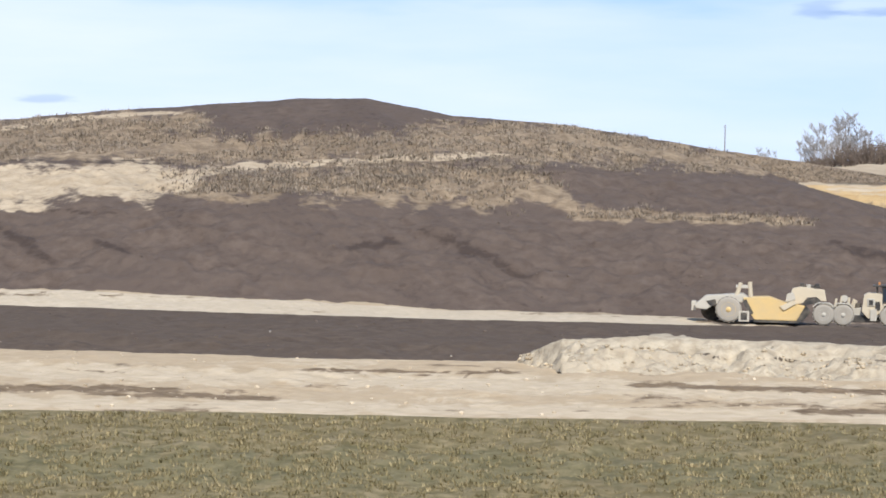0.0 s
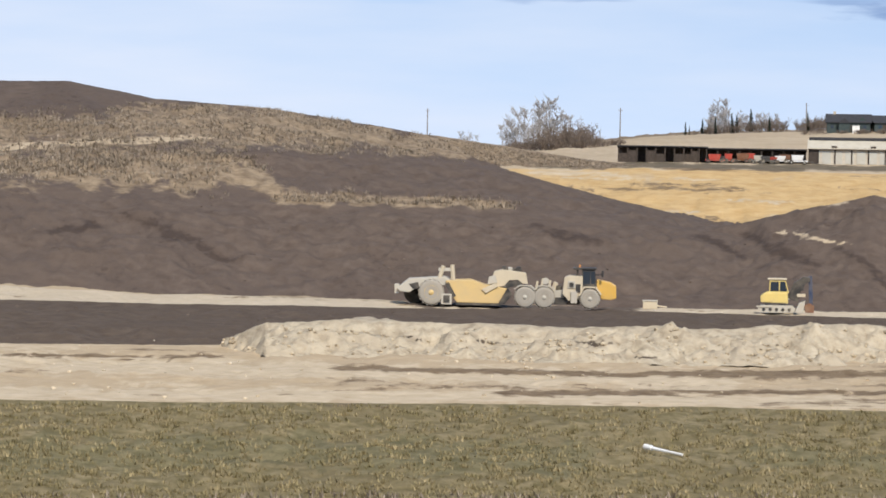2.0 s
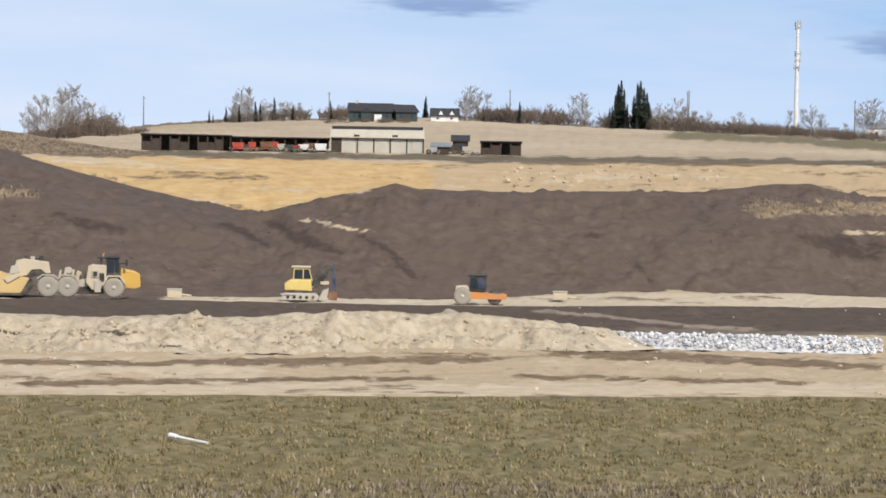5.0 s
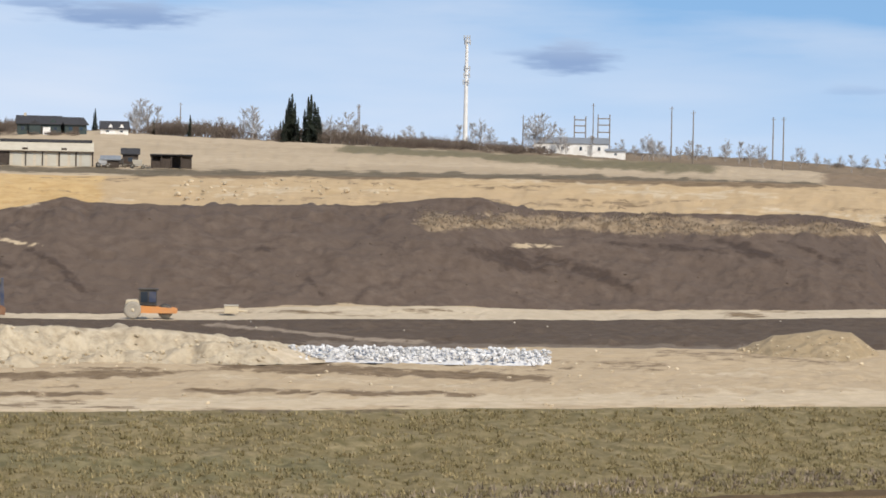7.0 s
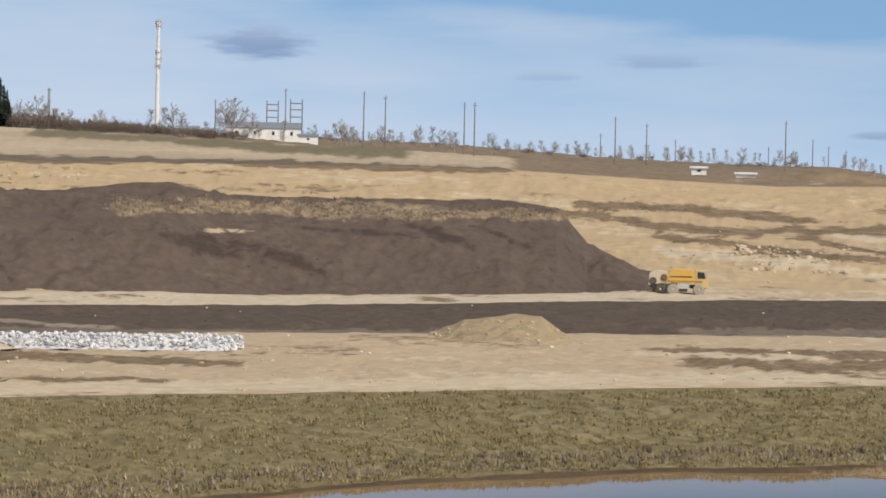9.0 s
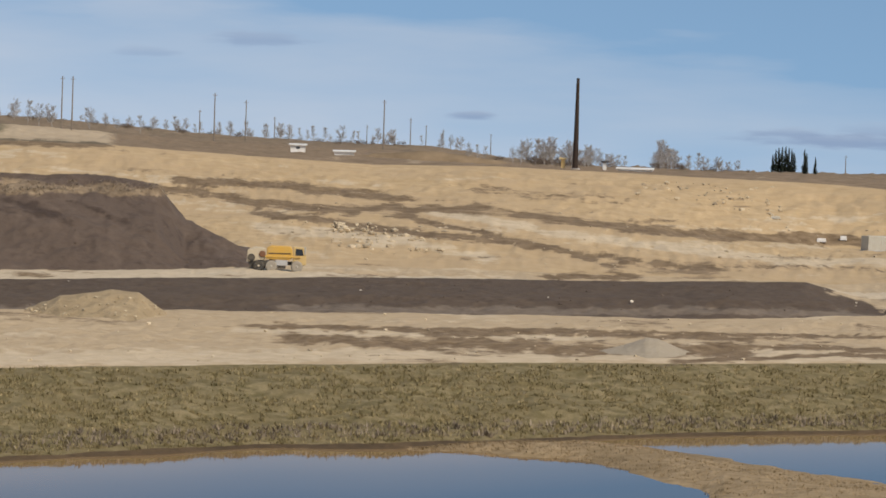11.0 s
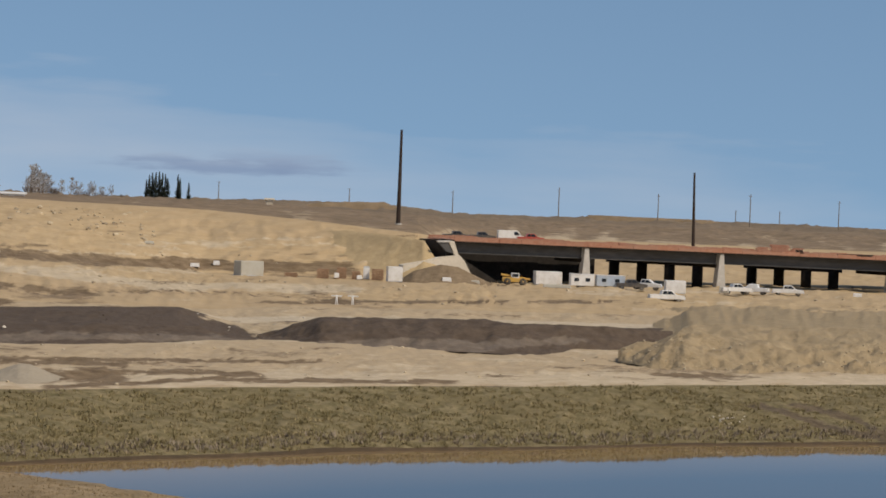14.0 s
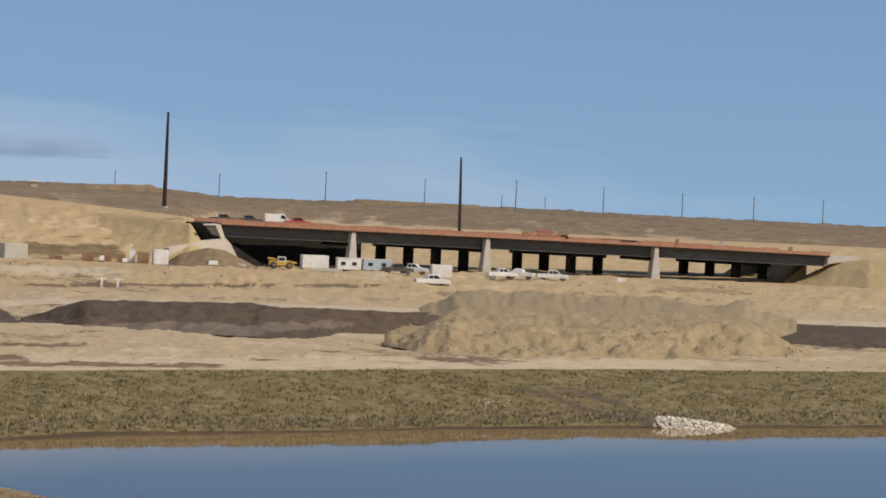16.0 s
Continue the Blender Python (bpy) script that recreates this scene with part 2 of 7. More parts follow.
def fractal(x, y, size, octaves=4, seed=0):
    total, amp = 0.0, 1.0
    for k in range(octaves):
        total = total + amp * value_noise(x / size, y / size, seed + 7 * k)
        size, amp = size / 2.1, amp * 0.52
    return total


def curve(pts, col):
    return np.interp(AZ, [p[0] for p in pts], [p[col] for p in pts])


def set_azimuths(a0, a1, step):
    global AZ
    AZ = np.linspace(a0, a1, int(round((a1 - a0) / step)) + 1)


def height_of(r, elevation):
    return EYE + r * np.tan(np.radians(elevation))


# stains, tracks, growth and a painted shade line: layer, half height, line; bearings and elevations in degrees from the
# viewpoint
FLAT_MARKS = [
    ("damp", 0.057, [(-6.9, -4.54), (-3.5, -4.60)]),
    ("damp", 0.034, [(-2.6, -4.01), (1.4, -4.01)]),
    ("damp", 0.057, [(7.4, -4.67), (10.8, -4.61)]),
    ("damp", 0.046, [(11.0, -4.57), (15.6, -4.47)]),
    ("damp", 0.080, [(18.2, -3.90), (20.3, -3.91), (24.6, -4.04)]),
    ("damp", 0.046, [(17.5, -4.39), (23.2, -4.38)]),
    ("damp", 0.034, [(33.2, -3.55), (36.9, -3.50), (43.3, -3.39)]),
    ("damp", 0.115, [(34.0, -3.78), (36.9, -3.81), (40.4, -3.81), (43.3, -3.73)]),
    ("damp", 0.046, [(36.9, -3.62), (39.8, -3.46)]),
    ("damp", 0.046, [(33.6, -3.56), (39.3, -3.51), (43.4, -3.48)]),
    ("damp", 0.057, [(42.6, -3.62), (46.0, -3.62)]),
    ("damp", 0.034, [(42.6, -3.41), (47.2, -3.31)]),
    ("damp", 0.057, [(54.4, -3.28), (55.6, -3.25)]),
    ("damp", 0.092, [(31.0, -0.78), (34.5, -1.14), (37.9, -0.99)]),
    ("damp", 0.080, [(31.7, -0.61), (34.0, -0.69), (36.2, -0.83)]),
    ("damp", 0.092, [(38.6, -1.12), (41.5, -1.34), (45.0, -1.38), (47.9, -1.45)]),
    ("damp", 0.069, [(33.3, -1.23), (38.0, -1.67), (42.6, -2.10)]),
    ("damp", 0.057, [(36.1, -1.21), (38.3, -1.57), (40.6, -2.07)]),
    ("damp", 0.034, [(46.3, -2.12), (54.1, -1.82)]),
    ("damp", 0.092, [(42.5, -1.39), (45.3, -1.44), (47.8, -1.32)]),
    ("damp", 0.069, [(39.3, -2.37), (40.9, -2.29)]),
    ("damp", 0.069, [(-9.0, -4.41), (-5.5, -4.45)]),
    ("damp", 0.057, [(4.1, -4.22), (9.8, -4.24), (16.7, -4.08)]),
    ("damp", 0.057, [(10.9, -4.18), (16.6, -4.06)]),
    ("damp", 0.057, [(18.9, -3.91), (24.7, -4.02)]),
    ("damp", 0.07, [(56.4, -3.83), (57.6, -4.12), (59.0, -4.42)]),
    ("damp", 0.06, [(57.2, -3.79), (58.4, -4.02), (59.1, -4.33)]),
    ("damp", 0.075, [(8.0, 0.03), (16.0, 0.04), (24.0, 0.09), (30.0, 0.03)]),
    ("pale", 0.13, [(-12.0, -4.72), (0.0, -4.80), (16.0, -4.72), (30.0, -4.30), (45.0, -3.75), (60.0, -3.15)]),
    ("pale", 0.16, [(-10.0, -4.05), (2.0, -4.25), (12.0, -4.40)]),
    ("scrape", 0.04, [(18.0, -3.05), (20.5, -3.25), (22.0, -3.33)]),
    ("pale", 0.12, [(33.4, -1.55), (36.0, -1.70), (38.0, -2.00)]),
    ("pale", 0.09, [(37.0, -1.12), (40.0, -1.55), (44.0, -1.85), (48.0, -1.80)]),
    ("brown", 0.55, [(30.5, 0.25), (33.0, 0.15), (36.0, 0.0), (50.0, -0.2), (70.0, -0.3)]),
    ("green", 0.34, [(-9.5, -5.95), (-4.3, -6.05), (3.0, -5.9), (9.0, -6.0)]),
    ("green", 0.22, [(12.5, -5.75), (17.0, -6.05), (20.5, -5.95)]),
    ("green", 0.10, [(20.6, 0.62), (22.7, 0.57), (25.0, 0.44), (27.9, 0.34)]),
    ("graded", 0.09, [(34.0, -3.18), (36.2, -3.15), (39.7, -3.05), (43.1, -2.94), (45.6, -2.92)]),
    ("graded", 0.07, [(20.0, -3.42), (24.0, -3.40), (30.0, -3.32)]),
    ("tan", 0.0, [(45.25, -2.48, 0.05), (45.8, -2.58, 0.10), (46.2, -2.66, 0.13), (46.7, -2.66, 0.12), (47.3, -2.45, 0.08)]),
    ("tan", 0.0, [(45.95, -2.96, 0.03), (46.15, -2.93, 0.05), (46.5, -2.95, 0.03)]),
    ("soil", 0.10, [(5.6, -2.86), (9.9, -2.92)]),
    # thin dark line at the stockpile's foot, its shade put in as soil colour
    ("soil", 0.03, [(10.2, -2.80), (14.0, -2.80), (17.5, -2.68)]),
    ("damp", 0.05, [(42.0, -4.0), (45.0, -3.74), (50.0, -3.62)]),
    ("pale", 0.06, [(33.0, -3.66), (37.0, -3.62), (40.0, -3.60)]),
    ("rust", 0.95, [(4.0, -0.80), (9.0, -0.70), (14.4, -0.50), (15.4, -0.35)]),
]
HILL_MARKS = [
    ("clay", 0.0, [(-16.0, -0.33, 0.46), (-8.99, -0.31, 0.44), (-8.32, -0.3, 0.417), (-7.75, -0.22, 0.347), (-6.72, -0.18, 0.347), (-5.92, -0.22, 0.324), (-5.35, -0.16, 0.231), (-4.89, -0.01, 0.116), (-3.86, 0.13, 0.081),
                  (-2.59, 0.21, 0.075), (-0.98, 0.35, 0.075), (1.1, 0.44, 0.058)]),
    ("clay", 0.0, [(-16.0, 0.5, 0.05), (-9.0, 0.81, 0.05), (-7.31, 1.06, 0.055), (-5.6, 1.22, 0.035)]),
    ("turf", 0.0, [(-16.0, 0.4, 0.28), (-9.0, 0.5, 0.278), (-6.73, 0.58, 0.37), (-5.02, 0.46, 0.301), (-3.29, 0.48, 0.255), (-0.98, 0.56, 0.255), (0.17, 0.71, 0.347), (2.49, 0.75, 0.37), (4.79, 0.49, 0.255), (7.09, 0.26, 0.162), (9.5, 0.0, 0.1)]),
    ("turf", 0.0, [(-9.0, 0.75, 0.2), (-6.5, 0.95, 0.22), (-5.0, 1.05, 0.15)]),
    ("turf", 0.0, [(-5.46, -0.36, 0.208), (-3.28, -0.24, 0.289), (-0.97, -0.17, 0.417), (0.77, -0.11, 0.463), (2.04, -0.24, 0.324), (2.86, -0.69, 0.185)]),
    ("turf", 0.0, [(2.86, -0.77, 0.116), (4.24, -0.73, 0.116), (5.16, -0.78, 0.093), (5.85, -0.79, 0.104), (7.34, -0.83, 0.081)]),
    ("dark", 0.0, [(-9.0, 0.17, 0.035), (-6.73, 0.18, 0.05), (-5.24, 0.15, 0.03)]),
    ("dark", 0.0, [(-7.97, -0.82, 0.046), (-6.72, -0.89, 0.058)]),
    ("dark", 0.0, [(-8.98, -1.15, 0.139), (-8.3, -1.6, 0.255), (-7.96, -1.94, 0.208)]),
    ("dark", 0.0, [(-0.38, -1.15, 0.08), (0.91, -1.65, 0.17), (1.72, -2.04, 0.12)]),
    ("dark", 0.103, [(-7.0, -1.47), (-6.4, -1.64)]),
    ("dark", 0.115, [(-1.9, -1.52), (-1.0, -1.33)]),
    ("dark", 0.0, [(8.0, -1.25, 0.10), (8.6, -1.42, 0.17), (9.3, -1.50, 0.10)]),
    ("dark", 0.0, [(12.2, -1.27, 0.10), (12.8, -1.55, 0.22), (13.7, -1.9, 0.14)]),
    ("dark", 0.0, [(11.3, -1.42, 0.08), (11.8, -1.58, 0.16), (12.2, -1.78, 0.08)]),
    ("dark", 0.0, [(14.2, -1.6, 0.08), (14.7, -1.95, 0.16), (15.3, -2.4, 0.10)]),
    ("dark", 0.0, [(23.2, -1.43, 0.13), (23.9, -1.6, 0.22), (24.6, -1.73, 0.16)]),
    ("dark", 0.0, [(24.5, -1.5, 0.08), (25.3, -1.75, 0.16), (26.5, -2.15, 0.14)]),
    ("dark", 0.0, [(26.0, -1.2, 0.05), (27.4, -1.31, 0.09), (28.2, -1.35, 0.05)]),
    ("dark", 0.0, [(28.2, -1.12, 0.06), (28.8, -1.3, 0.13), (29.5, -1.55, 0.09)]),
    ("dark", 0.0, [(29.6, -1.15, 0.06), (30.5, -1.5, 0.10)]),
    ("turf", 0.149, [(22.3, -0.86), (24.6, -0.86), (28.7, -0.86)]),
    ("turf", 0.103, [(28.9, -0.85), (31.2, -0.88)]),
    ("clay", 0.046, [(24.2, -1.32), (24.7, -1.31)]),
    ("clay", 0.046, [(13.0, -1.26), (14.2, -1.47)]),
    ("clay", 0.057, [(13.4, -0.70), (14.1, -0.63)]),
    ("dark", 0.069, [(18.9, -1.48), (19.0, -1.48)]),
    ("dark", 0.103, [(19.8, -2.04), (20.1, -2.44)]),
]


def stain(me, marks, R, Z):
    """Stores for every point how much of each layer lies on it."""
    E, A = np.degrees(np.arctan2(Z - EYE, R)), AZ[None, :] + 0 * R
    total = {}
    for layer, half, pts in marks:
        xs, ys = [p[0] for p in pts], [p[1] for p in pts]
        wobble = fractal(A * 2.5, E * 5.0, 1.0, 3, int(100 * half) + len(xs))
        if len(pts[0]) > 2:
            half = np.interp(A, xs, [p[2] for p in pts])
        d = np.abs(E - np.interp(A, xs, ys) + 1.1 * half * wobble) / half
        ends = np.clip(1 - np.maximum(xs[0] - A, A - xs[-1]) / 0.5, 0, 1)
        v = np.clip(1.3 - 0.8 * d, 0, 1) * ends
        if layer == "dark":
            v = 0.66 * v
        total[layer] = np.maximum(total[layer], v) if layer in total else v
    if "turf" in total or "dark" in total:
        # rain-washed streaks that slant down the faces
        wash = fractal(A * 1.1 + E * 1.3, E * 0.45 + 40, 0.9, 3, 77)
        total["dark"] = np.maximum(total.get("dark", 0 * A), np.clip((wash - 0.16) * 1.6, 0, 0.40))
    if "rust" in total:
        # grader streaks along the flat
        run = fractal(A * 0.45, E * 9.0, 1.0, 4, 78)
        flats = (R < 525) & (Z > -0.15)
        total["damp"] = np.maximum(total["damp"], np.where(flats, np.clip((run - 0.16) * 2.4, 0, 0.55), 0))
        total["pale"] = np.maximum(total["pale"], np.where(flats, np.clip((-run - 0.12) * 2.4, 0, 0.6), 0))
    for layer, v in total.items():
        me.attributes.new(layer, "FLOAT", "POINT").data.foreach_set("value", v.ravel().astype(np.float32))
    return total


def loft(name, lines, rows, materials, roughness, smooth=True, wander=0.0, seed=0, marks=()):
    """One sheet through lines (range, height) from near to far; rows: strips between neighbours; roughness: metres of relief, strip by strip."""
    R, Z, M, G = [], [], [], []
    for k in range(len(lines) - 1):
        (r0, z0), (r1, z1) = lines[k], lines[k + 1]
        for j in range(rows[k]):
            u = j / rows[k]
            R.append(r0 * (1 - u) + r1 * u), Z.append(z0 * (1 - u) + z1 * u)
            M.append(materials[k])
            e = min(1.0, 4 * u * (1 - u) + 0.25)
            G.append(roughness[k] * e)
    R.append(lines[-1][0] + 0 * AZ), Z.append(lines[-1][1] + 0 * AZ), G.append(0.0)
    R, Z, G = np.array(R), np.array(Z), np.array(G)[:, None]
    S, C = np.sin(np.radians(AZ)), np.cos(np.radians(AZ))
    if wander:
        R = R + wander * fractal(R * S, R * C, 9.0, 3, seed + 50)
    X, Y = R * S, R * C
    Z = Z + G * (fractal(X, Y, 14.0, 3, seed) + 0.75 * fractal(X, Y, 2.6, 3, seed + 20) + 0.32 * fractal(X, Y, 0.8, 2, seed + 40))
    n, m = R.shape
    verts = np.stack([X, Y, Z], -1).reshape(-1, 3)
    idx = np.arange(n * m).reshape(n, m)
    quads = np.stack([idx[:-1, :-1], idx[:-1, 1:], idx[1:, 1:], idx[1:, :-1]], -1).reshape(-1, 4)
    me = bpy.data.meshes.new(name)
    me.from_pydata(verts.tolist(), [], quads.tolist())
    used = []
    for mt in materials:
        if mt not in used:
            used.append(mt)
    for mt in used:
        me.materials.append(mt)
    me.polygons.foreach_set("material_index", np.repeat([used.index(a) for a in M], m - 1).astype(np.int32))
    me.polygons.foreach_set("use_smooth", np.full(len(quads), smooth))
    me.update()
    LAST.clear()
    LAST.update(X=X, Y=Y, Z=Z, layers=stain(me, marks, R, Z))
    return new(name, me)


LAST = {}  # the points of the newest sheet
WATER = -2.9
set_azimuths(-16, 70, 0.06)
ragged = 0.6 * fractal(AZ * 3, AZ * 0, 5.0, 4, 3)
shore_r = curve([(-16, 126), (10, 128), (20, 134), (25, 143), (28, 150), (31.1, 154.7), (33.4, 159.5), (36, 161.5), (38, 165), (41.5, 174), (43.5, 178.2), (45.7, 182), (47.8, 188.4), (50.3, 193), (52.5, 198.2), (54.9, 205.2), (58.3, 213), (62.5, 225), (70, 247)], 1) + 0.9 * ragged
grass_r = curve([(-16, 166), (-9, 164), (0, 162), (9, 164), (13, 164.5), (20, 168), (28.8, 177), (35, 187), (43, 200.5), (51.7, 220), (60.5, 248), (70, 280)], 1) + 1.6 * ragged
strip_r = curve([(-16, 226), (-9, 220), (-5.5, 215), (-2, 211), (1.6, 213), (9, 217), (20, 228), (24.7, 236), (31, 244), (35.4, 249), (43, 259), (46, 275), (50, 285), (56, 300), (70, 340)], 1)
STRIP_TOP = [(-16, -2.7), (-9, -2.75), (-4.4, -2.85), (0.2, -2.93), (4.5, -2.96), (9.5, -2.93), (13, -2.95), (17, -2.97), (22, -2.86), (25.4, -2.81), (28.8, -2.72),
             (32, -2.60), (35.5, -2.50), (40.6, -2.40), (43.3, -2.31), (44.5, -2.28), (45.3, -2.48), (46.2, -2.70)]
top_r = strip_r + 42
top_z = height_of(top_r, curve(STRIP_TOP, 1))
fade = np.clip((AZ - 45.0) / 1.6, 0, 1)
top_z = top_z * (1 - fade) + 0.1 * fade
TRACK = [(-16, -2.42), (-9, -2.43), (-7.2, -2.45), (-4.4, -2.57), (0.2, -2.74), (4.8, -2.80), (9.5, -2.86), (12, -2.84), (15.6, -2.83), (18.4, -2.70), (22, -2.60),
         (25.5, -2.62), (28.8, -2.55), (33, -2.40), (36, -2.47), (46, -2.5)]
track_r = top_r + 14
track_z = height_of(track_r, curve(TRACK, 1))
track_z = track_z * (1 - fade) + 0.1 * fade
right = np.clip((AZ - 31.0) / 4.0, 0, 1)
MID = [(-16, 2.0), (30, 2.0), (31, 3.6), (34.5, 5.6), (38, 5.3), (41, 4.0), (43, 2.2), (45, 0.4), (70, 0.2)]
mid_z = curve(MID, 1)
mid_r = np.maximum(400 + 34 * right + np.clip((AZ - 40) / 5, 0, 1) * 66 + np.clip((AZ - 50) / 1.0, 0, 1) * 75, track_r + 40)
RIM = [(-16, 520, -0.10), (7, 520, -0.08), (11, 520, 0.0), (15, 520, -0.06), (18, 520, 0.0), (22, 520, 0.05), (28.7, 525, 0.07), (30, 530, 0.05), (33, 545, -0.08), (35.6, 560, -0.18), (38, 560, -0.13),
       (41.5, 560, -0.20), (45, 550, -0.28), (47.3, 535, -0.44), (49.3, 525, -0.60), (50.3, 640, -0.72), (52, 740, -0.60), (70, 740, -0.60)]
rim_r, rim_z = curve(RIM, 1), height_of(curve(RIM, 1), curve(RIM, 2))
verge_r = rim_r + 45
verge_z = height_of(verge_r, np.interp(AZ, [-16, 7, 22, 29, 33, 36, 39, 46, 50, 70], [0.1, 0.1, 0.11, 0.12, 0.05, -0.08, -0.12, -0.2, -0.45, -0.5]))
FIELD = [(-16, 0.2), (7.6, 0.33), (10.2, 0.62), (13.2, 0.78), (15.5, 0.85), (17.8, 0.76), (20, 0.70), (22.3, 0.62), (26.6, 0.45), (28.9, 0.38), (32, 0.2), (36, 0.12), (39, -0.08), (46, -0.1), (50, -0.25), (70, -0.3)]
field_r = 900 + 0 * AZ
field_z = height_of(field_r, curve(FIELD, 1))
LINE = [(-16, 0.3), (8, 0.36), (10.2, 0.66), (13.2, 0.80), (15.5, 0.86), (17.4, 0.76), (23.1, 0.71), (28.9, 0.55), (32.3, 0.33), (35, 0.24), (36.8, 0.24), (39.1, -0.04), (43, -0.14),
        (46, -0.03), (48.6, -0.01), (50, -0.16), (56, -0.12), (63, -0.17), (70, -0.17)]
line_r = 1400 + 0 * AZ
line_z = height_of(line_r, curve(LINE, 1))
one = 1 + 0 * AZ
LAND = [(0.05 * one, 12.3 * one), (14 * one, 11.8 * one), (75 * one, -3.1 * one), (shore_r - 30, -4.2 * one), (shore_r - 1.5, WATER - 0.35 + 0 * one), (shore_r + 0.5, WATER + 0.2 + 0 * one), (grass_r, 0.0 * one),
        (grass_r + 1.2, 0.05 * one), (strip_r, 0.0 * one), (strip_r + 14, 0.72 * top_z), (top_r, top_z), (track_r, track_z), (track_r + 20, track_z * (1 - right) + right * (track_z + 0.4)),
        (mid_r, mid_z), (rim_r, rim_z), (verge_r, verge_z), (field_r, field_z), (line_r, line_z), (4700 * one, height_of(4700 * one, curve(LINE, 1) - 0.12))]
ground = loft("ground", LAND, [3, 8, 6, 6, 4, 30, 3, 40, 12, 16, 12, 8, 26, 34, 5, 16, 10, 4],
              [GRASS, GRASS, WETMUD, WETMUD, SHADEMUD, GRASS, TAN, TAN, SOIL, SOIL, PALE, TAN, SLOPE, SLOPE, STUBBLE, STUBBLE, BROWN, BROWN],
              [0.2, 0.2, 0.2, 0.2, 0.1, 0.5, 0.1, 0.4, 0.6, 0.5, 0.4, 0.6, 0.8, 0.9, 0.4, 0.8, 1.5, 2.0], marks=FLAT_MARKS)
GROUND = dict(LAST)
LAND_AZ = AZ.copy()


def ground_z(a, r):
    """The ground's height at a bearing and range."""
    return float(np.interp(r, [np.interp(a, LAND_AZ, l[0]) for l in LAND], [np.interp(a, LAND_AZ, l[1]) for l in LAND]))


tagged(ground, "earthworks ground of clay, topsoil and spring turf", "ground", kind="structure")
# ---- water ----
def sheet_of_water():
    mat = bpy.data.materials.new("pond_water")
    mat.use_nodes = True
    nt = mat.node_tree
    bs = nt.nodes["Principled BSDF"]
    silt_and_reflection, tint = nt.nodes.new("ShaderNodeAttribute"), nt.nodes.new("ShaderNodeMix")
    silt_and_reflection.attribute_name, tint.data_type = "silt_and_reflection", "RGBA"
    nt.links.new(silt_and_reflection.outputs["Fac"], tint.inputs[0])
    tint.inputs[6].default_value, tint.inputs[7].default_value = (0.045, 0.04, 0.035, 1), (0.27, 0.175, 0.085, 1)
    nt.links.new(tint.outputs[2], bs.inputs["Base Color"])
    bs.inputs["Roughness"].default_value = 0.03
    bs.inputs["IOR"].default_value = 1.33
    bs.inputs["Specular IOR Level"].default_value = 0.38
    tc, nz, bp = nt.nodes.new("ShaderNodeTexCoord"), nt.nodes.new("ShaderNodeTexNoise"), nt.nodes.new("ShaderNodeBump")
    nz.inputs["Scale"].default_value, nz.inputs["Detail"].default_value = 0.5, 4
    bp.inputs["Strength"].default_value, bp.inputs["Distance"].default_value = 0.004, 0.05
    nt.links.new(tc.outputs["Object"], nz.inputs["Vector"])
    nt.links.new(nz.outputs["Fac"], bp.inputs["Height"])
    nt.links.new(bp.outputs[0], bs.inputs["Normal"])
    set_azimuths(-16, 70, 0.25)
    one, rim = 1 + 0 * AZ, np.interp(AZ, LAND_AZ, shore_r)
    # brown along the far shore: silt, and the bank's reflection put into the colour
    ob = loft("water", [(70 * one, WATER * one), (rim - 26, WATER * one), (rim - 13, WATER * one), (rim - 6, WATER * one), (rim + 2, WATER * one), (275 * one, WATER * one)], [1] * 5, [mat] * 5, [0] * 5)
    ob.data.attributes.new("silt_and_reflection", "FLOAT", "POINT").data.foreach_set("value", np.repeat([0.0, 0.0, 0.5, 0.95, 1.0, 1.0], len(AZ)).astype(np.float32))
    return tagged(ob, "still brown pond water with a blue sky sheen", "pond", kind="structure")


sheet_of_water()

# ---- landforms ----
def landform(name, a0, a1, step, lines, rows, mats, rough, label, category, wander=0.4, seed=0, kind="", marks=()):
    """lines: tables of (bearing, range, height); the ends sink into the ground."""
    set_azimuths(a0, a1, step)
    made = []
    for pts in lines:
        made.append((np.interp(AZ, [p[0] for p in pts], [p[1] for p in pts]), np.interp(AZ, [p[0] for p in pts], [p[2] for p in pts])))
    ob = loft(name, made, rows, mats, rough, wander=wander, seed=seed, marks=marks)
    return tagged(ob, label, category, kind=kind)


def on_eye(pts):
    """(bearing, range, elevation) to (bearing, range, height)."""
    return [(a, r, EYE + r * math.tan(radians(e))) for a, r, e in pts]


FOOT = [(-16, 283, 1.6), (-9, 277, 1.9), (-4.4, 270, 1.5), (0.2, 268.5, 0.9), (4.8, 271, 0.6), (9.5, 274, 0.1), (12, 275, 0.1), (15.6, 279, 0.0), (18.4, 283, 0.4), (22, 287, 0.8), (25.5, 294, 0.4), (28.8, 297, 0.6), (33.4, 303, 1.0)]
hill_k = on_eye([(-16, 313, -0.75), (-9, 307, -0.72), (-8.2, 306, -0.71), (-7.3, 305, -0.50), (-6.2, 303, -0.56), (-4.45, 301, -0.46), (-3, 300, -0.50), (-1, 299, -0.69), (2.5, 300, -0.81), (5.4, 302, -0.84),
                 (7, 303, -0.92), (8.9, 304, -1.05), (10.3, 305, -1.2), (11.9, 306, -1.35), (13.5, 306, -1.65), (16, 306, -2.3), (18, 306, -2.9)])
